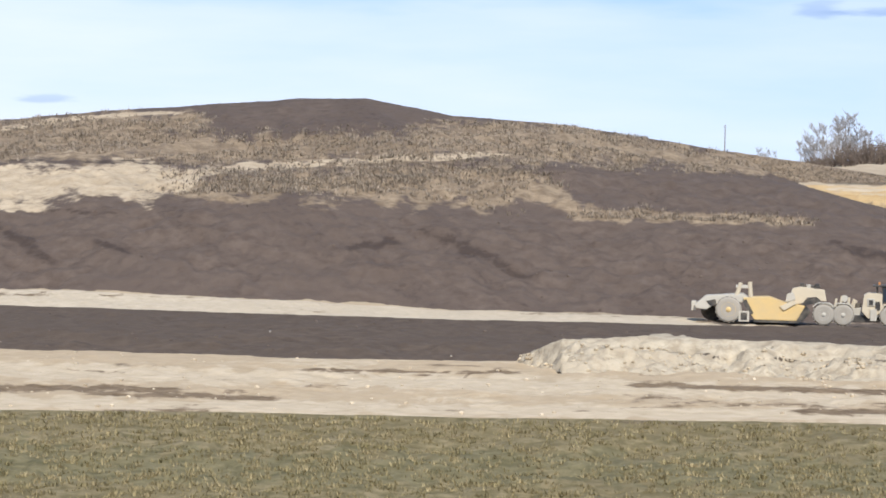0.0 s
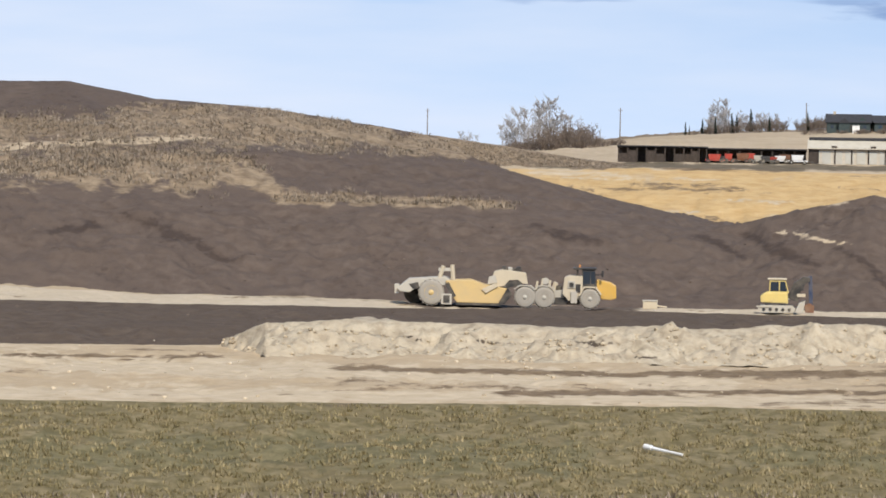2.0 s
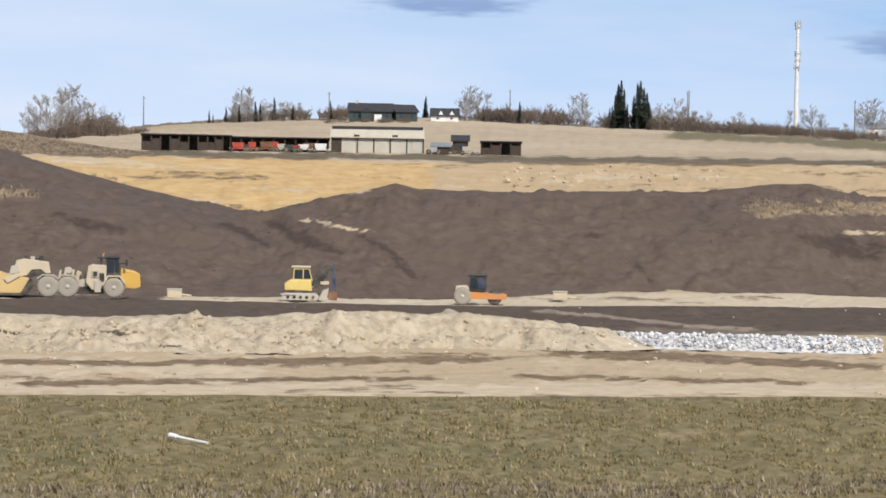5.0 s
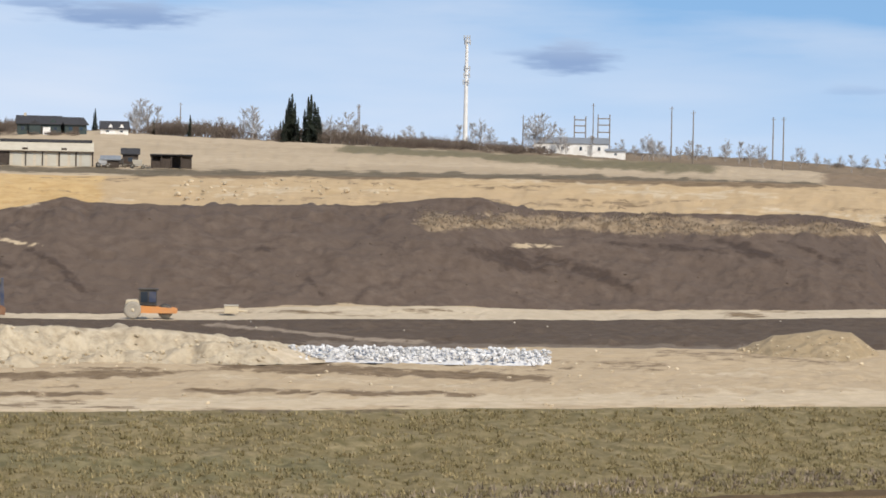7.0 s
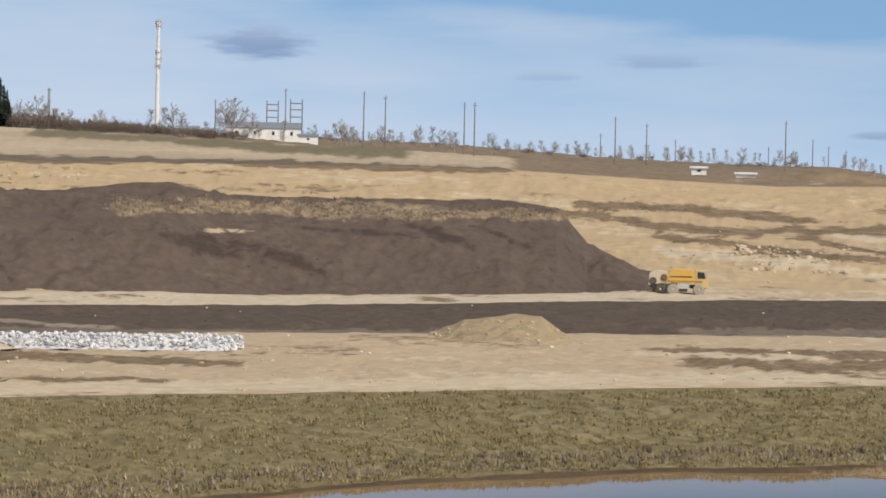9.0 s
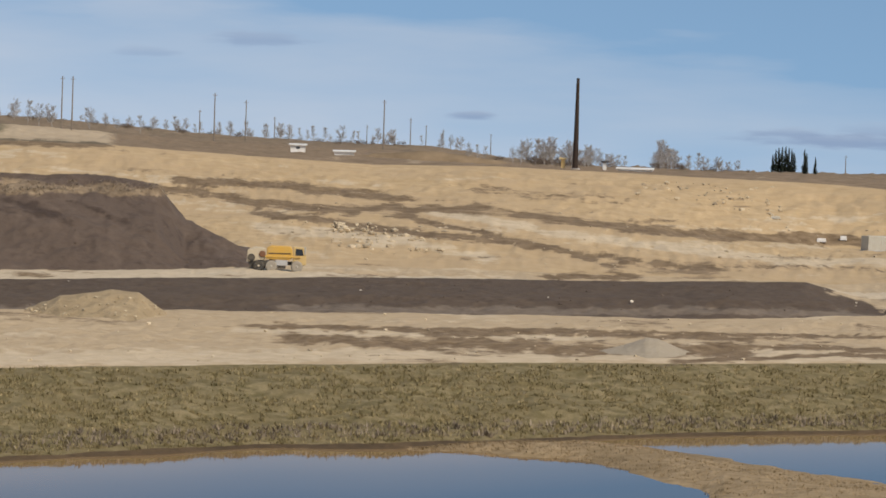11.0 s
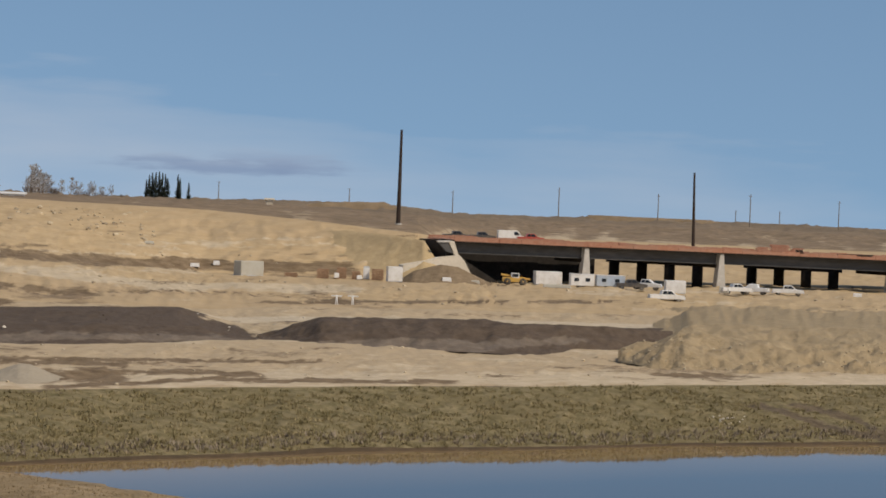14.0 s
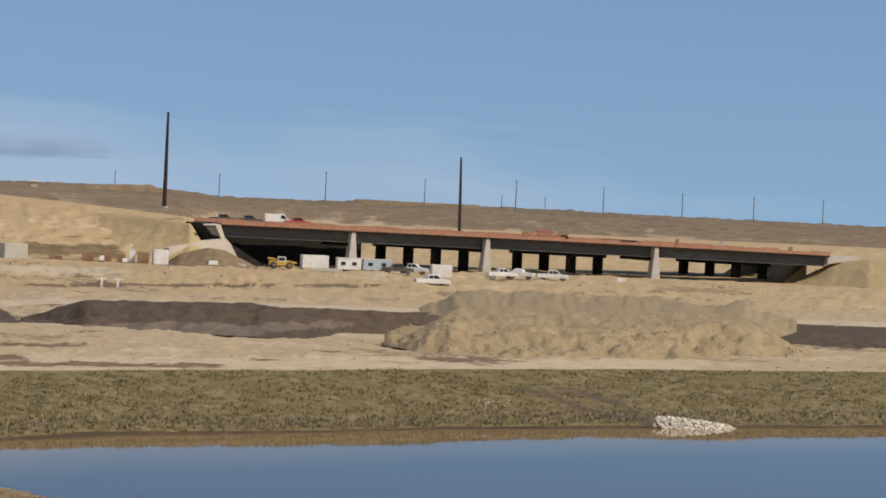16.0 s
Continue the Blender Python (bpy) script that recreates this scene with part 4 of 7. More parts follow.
YELLOW = paint("machine_yellow", (0.62, 0.36, 0.06), dirt=0.5)
PALEYEL = paint("dusty_machine_yellow", (0.60, 0.42, 0.17), rough=0.6, dirt=0.6)
CREAM = paint("cream_machine_paint", (0.55, 0.47, 0.34), rough=0.6, dirt=0.6)
FADED = paint("faded_machine_yellow", (0.66, 0.50, 0.16), rough=0.5, dirt=0.35)
ORANGE = paint("roller_orange", (0.62, 0.24, 0.06), dirt=0.4)
GREYBEIGE = paint("dusty_grey_steel", (0.45, 0.42, 0.36), rough=0.7, dirt=0.6)
DUSTTYRE = paint("dusty_tyre", (0.31, 0.285, 0.245), rough=0.9, dirt=0.6)
BLACKTYRE = paint("black_rubber", (0.03, 0.03, 0.03), rough=0.85, dirt=0.15)
BLACK = paint("black_steel", (0.025, 0.024, 0.024), rough=0.6, dirt=0.1)
RUSTY = paint("rusty_steel", (0.17, 0.07, 0.035), rough=0.85, dirt=0.3)
WHITE = paint("white_paint", (0.78, 0.78, 0.77), rough=0.4, dirt=0.12)
DARKBLUE = paint("dark_blue_paint", (0.03, 0.045, 0.09), dirt=0.1)
SILVER = paint("silver_paint", (0.45, 0.46, 0.47), rough=0.35, dirt=0.15)
REDPAINT = paint("red_paint", (0.42, 0.05, 0.035), dirt=0.2)
BEIGE = paint("beige_container_paint", (0.46, 0.45, 0.40), rough=0.6, dirt=0.25)
GALV = material("galvanised_steel", ((0.40, 0.41, 0.42), (0.55, 0.56, 0.57), (0.45, 0.46, 0.47)), (0.4, 3), rough=0.5, metal=0.4, bump=0.05)
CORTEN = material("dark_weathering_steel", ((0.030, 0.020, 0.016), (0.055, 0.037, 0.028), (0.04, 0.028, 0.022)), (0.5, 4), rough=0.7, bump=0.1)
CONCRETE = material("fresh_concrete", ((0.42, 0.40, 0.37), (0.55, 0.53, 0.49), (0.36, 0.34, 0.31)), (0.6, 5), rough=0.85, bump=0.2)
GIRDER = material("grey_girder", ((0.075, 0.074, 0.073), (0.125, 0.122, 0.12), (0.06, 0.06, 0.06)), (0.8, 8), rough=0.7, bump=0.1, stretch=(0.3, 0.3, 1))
# concrete under the deck, near black: the bridge's shade is in the colour
DARKCON = material("shade_dark_concrete", ((0.02, 0.017, 0.015), (0.04, 0.034, 0.03), (0.016, 0.014, 0.012)), (0.7, 5), rough=0.85, bump=0.2)
FORMWORK = material("orange_formwork", ((0.33, 0.145, 0.09), (0.45, 0.235, 0.16), (0.36, 0.22, 0.16)), (0.8, 6), rough=0.8, bump=0.2, island=0.2)
WOOD = material("grey_pole_wood", ((0.16, 0.13, 0.105), (0.26, 0.22, 0.185), (0.20, 0.17, 0.14)), (0.3, 3), rough=0.9, bump=0.2)
CRATEWOOD = material("stacked_timber", ((0.20, 0.12, 0.075), (0.34, 0.22, 0.14), (0.14, 0.085, 0.055)), (0.4, 2), rough=0.9, bump=0.2, island=0.3)
BARK = material("bare_twigs", ((0.29, 0.27, 0.255), (0.44, 0.415, 0.395), (0.35, 0.325, 0.305)), (0.6, 4), rough=0.95, bump=0.0, island=0.25)
REDTWIG = material("brown_shrub_twigs", ((0.12, 0.095, 0.078), (0.22, 0.175, 0.145), (0.16, 0.125, 0.10)), (0.6, 5), rough=0.95, bump=0.0, island=0.3)
NEEDLE = material("spruce_needles", ((0.026, 0.034, 0.026), (0.068, 0.082, 0.06), (0.04, 0.05, 0.038)), (0.5, 3), rough=0.9, bump=0.0, island=0.35)
ROOF = material("dark_shingles", ((0.03, 0.03, 0.034), (0.06, 0.06, 0.065), (0.045, 0.045, 0.05)), (0.5, 4), rough=0.9, bump=0.2)
CREAMWALL = material("cream_cladding", ((0.46, 0.41, 0.33), (0.56, 0.51, 0.42), (0.42, 0.37, 0.30)), (0.5, 5), rough=0.8, bump=0.05)
DARKWALL = material("dark_boards", ((0.045, 0.036, 0.03), (0.085, 0.066, 0.055), (0.06, 0.048, 0.04)), (0.4, 4), rough=0.9, bump=0.2)
GREENWALL = material("dark_green_siding", ((0.035, 0.05, 0.05), (0.06, 0.078, 0.078), (0.045, 0.06, 0.06)), (0.4, 4), rough=0.8, bump=0.1)
METALROOF = material("grey_metal_roof", ((0.20, 0.215, 0.235), (0.28, 0.30, 0.32), (0.24, 0.255, 0.275)), (0.6, 5), rough=0.5, metal=0.2, bump=0.05)


def glass(name, c):
    m = bpy.data.materials.new(name)
    m.use_nodes = True
    b = m.node_tree.nodes["Principled BSDF"]
    b.inputs["Base Color"].default_value = (*c, 1)
    b.inputs["Roughness"].default_value, b.inputs["IOR"].default_value = 0.05, 1.5
    b.inputs["Specular IOR Level"].default_value = 0.6
    return m


GLASS = glass("tinted_glass", (0.02, 0.03, 0.045))


# ---- the machines on the haul track ----
def pull_scraper():
    s = thing("pull_scraper", 6.45, 265.5, label="dusty yellow pull scraper with a grey rear frame", category="scraper")
    # x runs from the tail to the hitch
    o = -5.9
    part("bowl", slab([(4.6 + o, 2.35), (7.0 + o, 2.45), (8.3 + o, 2.0), (10.4 + o, 1.65), (9.6 + o, 0.25), (5.7 + o, 0.3), (5.0 + o, 1.2)], -1.6, 1.6, 0.07), PALEYEL, s)
    part("rear_frame", slab([(0.0 + o, 1.55), (1.1 + o, 2.45), (4.6 + o, 2.7), (5.2 + o, 2.3), (4.9 + o, 1.9), (2.0 + o, 1.75), (1.2 + o, 1.15), (0.25 + o, 1.25)], -1.3, 1.3, 0.08), GREYBEIGE, s)
    # black pieces for the shade in the frame's hole, beside and under the bowl
    part("frame_opening", slab([(1.15 + o, 1.95), (2.0 + o, 2.15), (2.15 + o, 1.55), (1.5 + o, 1.5)], -1.34, -1.2), BLACK, s)
    part("ejector_carrier", slab([(4.55 + o, 2.0), (4.9 + o, 2.2), (5.6 + o, 0.9), (5.2 + o, 0.7)], -1.68, -1.55), BLACK, s)
    part("cutting_edge", box(5.6 + o, 9.9 + o, -1.55, 1.55, 0.05, 0.3), BLACK, s)
    part("cab_guard", slab([(8.55 + o, 2.0), (8.7 + o, 2.75), (9.3 + o, 2.9), (9.5 + o, 2.2)], -0.9, -0.6, 0.03), GREYBEIGE, s)
    for x, h in ((10.1, 0.42), (10.7, 0.3), (11.5, 0.38)):
        part("valve_block", box(x - 0.2 + o, x + 0.2 + o, -0.5, 0.1, 3.3, 3.35 + h, 0.04), BLACK if h > 0.35 else GREYBEIGE, s)
    # black sheet for the shade under the gooseneck
    part("gooseneck_shade_plate", slab([(9.6 + o, 2.1), (11.9 + o, 2.5), (11.8 + o, 1.95), (10.4 + o, 1.7)], -0.5, 0.5), BLACK, s)
    part("push_block", box(-0.25 + o, 0.2 + o, -0.7, 0.7, 1.0, 1.9, 0.06), GREYBEIGE, s)
    for y in (-1.1, 1.1):
        part("cylinder", rod((4.0 + o, y, 2.5), (4.35 + o, y, 3.65), 0.22, 0.2), CREAM, s)
        part("cylinder", rod((5.3 + o, y, 2.4), (5.2 + o, y, 3.75), 0.22, 0.2), CREAM, s)
        part("lift_arm", box(3.9 + o, 5.4 + o, y - 0.12, y + 0.12, 3.2, 3.45, 0.04), GREYBEIGE, s)
    part("gooseneck", slab([(8.9 + o, 2.3), (9.2 + o, 3.25), (10.0 + o, 3.45), (12.2 + o, 3.15), (12.4 + o, 2.1), (11.9 + o, 2.1), (11.5 + o, 2.55), (10.6 + o, 2.5), (10.2 + o, 1.9), (9.3 + o, 1.7)], -0.55, 0.55, 0.06), CREAM, s)
    part("draft_arm", slab([(8.0 + o, 1.6), (9.3 + o, 2.2), (9.6 + o, 1.9), (8.4 + o, 1.2)], -1.75, -1.55, 0.03), CREAM, s)
    part("draft_arm", slab([(8.0 + o, 1.6), (9.3 + o, 2.2), (9.6 + o, 1.9), (8.4 + o, 1.2)], 1.55, 1.75, 0.03), CREAM, s)
    # black wedge for the shadow in front of the bowl
    part("apron", slab([(9.5 + o, 0.3), (10.5 + o, 1.7), (10.9 + o, 1.1), (10.2 + o, 0.2)], -1.5, 1.5, 0.05), BLACK, s)
    part("hose_bundle", rod((10.2 + o, -0.2, 3.5), (11.8 + o, -0.1, 3.45), 0.13), BLACK, s)
    part("step_frame", box(4.2 + o, 5.2 + o, -1.75, -1.6, 0.1, 1.1, 0.03), GREYBEIGE, s)
    # black sheet for the dark inside the step frame
    part("step_opening", box(4.4 + o, 5.0 + o, -1.79, -1.74, 0.25, 0.95), BLACK, s)
    wheel(s, 3.25 + o, -1.35, 1.2, 0.8, DUSTTYRE, PALEYEL)
    wheel(s, 1.75 + o, 1.35, 1.1, 0.8, BLACKTYRE, BLACK)
    wheel(s, 3.25 + o, 1.35, 1.2, 0.8, DUSTTYRE, PALEYEL)
    part("axle", rod((3.25 + o, -1.3, 1.2), (3.25 + o, 1.3, 1.2), 0.25), GREYBEIGE, s)
    return s


def articulated_tractor():
    s = thing("articulated_tractor", 8.67, 264.5, label="dusty six-wheeled articulated tractor with a yellow bonnet", category="tractor")
    o = -16.2
    part("chassis", slab([(11.2 + o, 1.5), (14.9 + o, 1.6), (16.2 + o, 1.8), (16.4 + o, 1.0), (14.9 + o, 0.85), (11.2 + o, 0.9)], -0.6, 0.6, 0.05), GREYBEIGE, s)
    for x in (12.2, 14.0):
        for y in (-1.25, 1.25):
            wheel(s, x + o, y, 1.0, 0.75, DUSTTYRE, GREYBEIGE)
        part("mudguard", slab([(x - 1.05 + o, 1.75), (x - 0.55 + o, 2.12), (x + 0.55 + o, 2.12), (x + 1.0 + o, 1.75), (x + 0.95 + o, 1.7), (x + 0.5 + o, 2.04), (x - 0.5 + o, 2.04), (x - 1.0 + o, 1.7)], -1.6, -0.85), GREYBEIGE, s)
    for y in (-1.25, 1.25):
        wheel(s, 18.3 + o, y, 0.95, 0.75, DUSTTYRE, GREYBEIGE)
    # black block added for the shade beneath the tractor
    part("underbody", box(14.9 + o, 17.4 + o, -0.8, 0.8, 0.35, 1.0, 0.05), BLACK, s)
    part("side_vent", box(16.95 + o, 17.4 + o, -1.26, -1.18, 1.5, 2.3), BLACK, s)
    for x, h in ((13.2, 2.5), (13.7, 2.75), (14.4, 2.6), (14.9, 2.35)):
        part("hydraulic_fitting", rod((x + o, -0.4, 1.6), (x + 0.15 + o, -0.4, h), 0.16, 0.1), CREAM, s)
    part("pivot", rod((15.3 + o, 0, 1.0), (15.3 + o, 0, 2.1), 0.35), BLACK, s)
    part("winch", turned([(0.3, -0.5), (0.34, -0.45), (0.3, 0.45), (0.25, 0.5)], 14.1 + o, 0, 2.5, 16), GREYBEIGE, s)
    part("hose_tower", slab([(14.6 + o, 1.6), (14.9 + o, 2.5), (15.3 + o, 2.3), (15.2 + o, 1.6)], -0.25, 0.25, 0.03), CREAM, s)
    part("rear_body", slab([(15.7 + o, 1.4), (15.9 + o, 2.9), (16.4 + o, 3.1), (17.6 + o, 3.05), (17.6 + o, 0.9), (16.3 + o, 0.7)], -1.2, 1.2, 0.06), CREAM, s)
    part("air_intake", box(16.2 + o, 16.9 + o, -1.3, -1.15, 1.9, 2.6, 0.04), GREYBEIGE, s)
    part("grille", box(16.35 + o, 16.75 + o, -1.33, -1.28, 2.0, 2.45), BLACK, s)
    part("ladder", box(16.5 + o, 17.1 + o, -1.4, -1.25, 0.5, 1.6, 0.02), GREYBEIGE, s)
    cab = part("cab", slab([(17.5 + o, 2.1), (17.55 + o, 3.65), (18.75 + o, 3.65), (18.95 + o, 2.1)], -1.0, 1.0, 0.05), BLACK, s, "black-framed cab")
    part("window", box(17.65 + o, 18.3 + o, -1.03, -0.99, 2.35, 3.5), GLASS, cab)
    part("window", box(18.38 + o, 18.75 + o, -1.03, -0.99, 2.35, 3.5), GLASS, cab)
    part("roof", box(16.7 + o, 18.9 + o, -1.1, 1.1, 3.66, 3.85, 0.05), BLACK, cab)
    part("beacon", rod((17.3 + o, 0, 3.85), (17.3 + o, 0, 4.1), 0.1), ORANGE, cab)
    part("bonnet", slab([(18.9 + o, 2.1), (18.95 + o, 2.75), (20.2 + o, 2.5), (20.75 + o, 2.2), (20.8 + o, 1.0), (20.3 + o, 0.85), (19.35 + o, 0.9), (19.2 + o, 1.6)], -0.95, 0.95, 0.09), YELLOW, s, "bright yellow bonnet")
    part("front_mudguard", slab([(17.2 + o, 1.2), (17.7 + o, 2.1), (18.9 + o, 2.1), (19.4 + o, 1.4), (19.3 + o, 1.3), (18.8 + o, 1.98), (17.8 + o, 1.98), (17.35 + o, 1.2)], -1.6, -0.9), CREAM, s)
    part("mirror_arm", rod((18.8 + o, -1.0, 3.2), (19.5 + o, -1.5, 3.25), 0.04), BLACK, s)
    part("mirror", box(19.35 + o, 19.55 + o, -1.6, -1.5, 3.0, 3.6), BLACK, s)
    part("exhaust", rod((17.1 + o, -0.7, 3.0), (17.1 + o, -0.7, 3.9), 0.09), BLACK, s)
    return s


def crawler_excavator():
    s = thing("crawler_excavator", 13.1, 268, label="small yellow crawler excavator with a folded dark boom", category="excavator")
    part("counterweight", slab([(-2.3, 1.0), (-2.35, 1.6), (-1.9, 1.95), (-1.2, 1.95), (-1.2, 1.0)], -1.1, 1.1, 0.1), FADED, s)
    part("step", box(-2.7, -1.2, -1.3, -1.15, 0.55, 0.7, 0.03), GREYBEIGE, s)
    # black filler for the shade between body and tracks
    part("engine_gap", box(-1.9, 0.1, -1.08, 0.9, 0.72, 0.98), BLACK, s)
    for y in (-0.95, 0.95):
        t = part("track", slab([(-2.6, 0.35), (-2.3, 0.75), (0.7, 0.75), (1.0, 0.4), (0.7, 0.05), (-2.3, 0.05)], y - 0.25, y + 0.25, 0.05), GREYBEIGE, s, "clay-caked track")
        for k in range(5):
            part("roller", turned([(0.16, -0.3), (0.16, 0.3)], -2.0 + 0.6 * k, y, 0.35, 12), BLACK, t)
    part("turntable", rod((-0.8, 0, 0.7), (-0.8, 0, 0.95), 0.7, sides=18), BLACK, s)
    part("body", slab([(-2.1, 1.0), (-2.15, 1.75), (-1.7, 2.05), (0.2, 2.0), (0.3, 0.9)], -1.05, 1.05, 0.12), FADED, s)
    cab = part("cab", slab([(-1.55, 1.9), (-1.5, 3.1), (0.0, 3.15), (0.35, 1.9)], -1.0, 0.1, 0.06), FADED, s)
    part("window", slab([(-1.42, 2.1), (-1.38, 2.98), (-0.05, 3.02), (0.2, 2.1)], -1.04, -0.98), GLASS, cab)
    part("door_frame", box(-0.62, -0.52, -1.07, -1.0, 2.1, 3.0), FADED, cab)
    part("cab_roof", box(-1.7, 0.15, -1.1, 0.2, 3.15, 3.32, 0.06), CREAM, cab)
    part("boom", slab([(0.2, 1.4), (0.8, 2.9), (1.7, 3.5), (2.3, 3.45), (2.3, 3.0), (1.7, 2.85), (1.45, 2.3), (1.2, 1.1)], -0.4, 0.4, 0.05), BLACK, s, "folded black boom")
    part("boom_guard", slab([(0.95, 2.0), (1.2, 3.0), (1.9, 3.2), (1.7, 2.2)], -0.45, -0.25, 0.03), BLACK, s)
    part("stick", slab([(2.15, 3.5), (2.5, 3.6), (2.62, 0.9), (2.25, 0.9)], -0.2, 0.2, 0.03), DARKBLUE, s)
    part("ram", rod((0.3, -0.3, 1.3), (1.0, -0.3, 2.2), 0.1), SILVER, s)
    part("hydraulic_block", box(1.1, 1.9, -0.5, 0.3, 1.55, 1.85, 0.04), CREAM, s)
    part("blade", slab([(0.9, 0.1), (1.3, 1.0), (1.9, 1.2), (1.7, 0.1)], -1.2, 1.2, 0.04), GREYBEIGE, s)
    part("bucket", slab([(1.9, 0.1), (1.8, 0.75), (2.3, 1.0), (2.75, 0.7), (2.7, 0.05)], -0.55, 0.55, 0.06), RUSTY, s, "rusty bucket")
    return s


def road_roller():
    s = thing("road_roller", 16.62, 269, label="orange soil roller with a dark cab", category="roller")
    wheel(s, -1.75, -0.85, 0.82, 0.6, DUSTTYRE, CREAM)
    wheel(s, -1.75, 0.85, 0.82, 0.6, DUSTTYRE, CREAM)
    part("drum", turned([(0.2, -0.95), (0.65, -0.95), (0.7, -0.9), (0.7, 0.9), (0.65, 0.95)], 1.35, 0, 0.7, 26), BLACK, s, "black steel drum", True)
    part("frame", slab([(-1.0, 0.55), (-1.0, 1.25), (2.3, 1.05), (2.5, 0.85), (2.4, 0.55)], -1.1, -0.97, 0.03), ORANGE, s)
    part("frame", slab([(-1.0, 0.55), (-1.0, 1.25), (2.3, 1.05), (2.5, 0.85), (2.4, 0.55)], 0.97, 1.1, 0.03), ORANGE, s)
    part("front_yoke", box(2.25, 2.5, -0.97, 0.97, 0.6, 1.0, 0.04), ORANGE, s)
    part("engine_hood", slab([(-2.5, 1.0), (-2.4, 1.75), (-1.3, 1.85), (-0.9, 1.2), (-0.9, 0.8)], -0.8, 0.8, 0.1), CREAM, s)
    cab = part("cab", box(-1.15, 0.55, -0.8, 0.8, 1.25, 2.75, 0.06), BLACK, s)
    part("window", box(-1.0, -0.35, -0.84, -0.79, 1.6, 2.6), GLASS, cab)
    part("window", box(-0.2, 0.45, -0.84, -0.79, 1.6, 2.6), DARKBLUE, cab)
    part("cab_roof", box(-1.25, 0.7, -0.9, 0.9, 2.75, 2.88, 0.04), BLACK, cab)
    return s


def haul_truck():
    s = thing("haul_truck", 33.68, 301.5, label="yellow wheeled water truck with a pale rear pump frame", category="truck")
    part("chassis", box(-3.0, 3.0, -0.6, 0.6, 0.75, 1.1, 0.04), BLACK, s)
    for x in (-1.9, -0.55, 2.2):
        for y in (-1.0, 1.0):
            wheel(s, x, y, 0.62, 0.5, BLACKTYRE if x < -1 else DUSTTYRE, GREYBEIGE)
    # black block added to darken the truck's underside as shade would
    part("underbody", box(-2.9, 1.0, -0.95, 0.95, 0.35, 1.15, 0.05), BLACK, s)
    part("tank_rib", box(-0.9, 1.5, -1.19, -1.12, 1.95, 2.05), BLACK, s)
    part("tank", slab([(-1.1, 1.35), (-1.05, 2.6), (-0.6, 2.85), (1.5, 2.8), (1.7, 2.5), (1.75, 1.55), (1.3, 1.3)], -1.15, 1.15, 0.12), YELLOW, s)
    part("side_rail", box(-1.2, 2.6, -1.22, -1.1, 1.55, 1.75, 0.03), YELLOW, s)
    part("under_guard", box(-0.1, 1.2, -1.1, -1.0, 0.7, 1.3, 0.03), SILVER, s)
    cab = part("cab", slab([(1.75, 1.0), (1.8, 2.75), (2.9, 2.7), (3.2, 1.9), (3.2, 0.8), (2.6, 0.8)], -1.1, 1.1, 0.07), PALEYEL, s)
    part("window", slab([(2.05, 1.85), (2.05, 2.55), (2.75, 2.5), (2.9, 1.85)], -1.14, -1.08), GLASS, cab)
    part("cab_frame", box(2.95, 3.15, -1.15, -1.05, 1.9, 2.75, 0.02), GREYBEIGE, cab)
    part("pump_frame", slab([(-3.2, 1.0), (-3.1, 2.3), (-2.2, 2.6), (-1.2, 2.5), (-1.2, 1.3), (-2.2, 1.2)], -1.0, 1.0, 0.08), CREAM, s)
    part("pump", turned([(0.3, -1.15), (0.36, -1.1), (0.36, -0.9), (0.3, -0.85)], -1.5, 0, 1.9, 14), RUSTY, s)
    part("hose_reel", turned([(0.35, -1.1), (0.4, -1.05), (0.35, -0.9)], -2.7, 0, 1.5, 16), BLACK, s)
    return s


pull_scraper(), articulated_tractor(), crawler_excavator(), road_roller(), haul_truck()


# ---- the bridge ----
PALECON = material("pale_new_concrete", ((0.52, 0.47, 0.39), (0.64, 0.585, 0.50), (0.50, 0.45, 0.37)), (0.6, 5), rough=0.85, bump=0.2)
HEAPSOIL = material("brown_heap_soil", ((0.16, 0.115, 0.07), (0.27, 0.20, 0.13), (0.21, 0.155, 0.10)), (1.0, 6), bump=0.6)
FILL = material("embankment_fill", ((0.36, 0.265, 0.148), (0.47, 0.358, 0.21), (0.40, 0.30, 0.172)), (1.5, 14), bump=0.4)


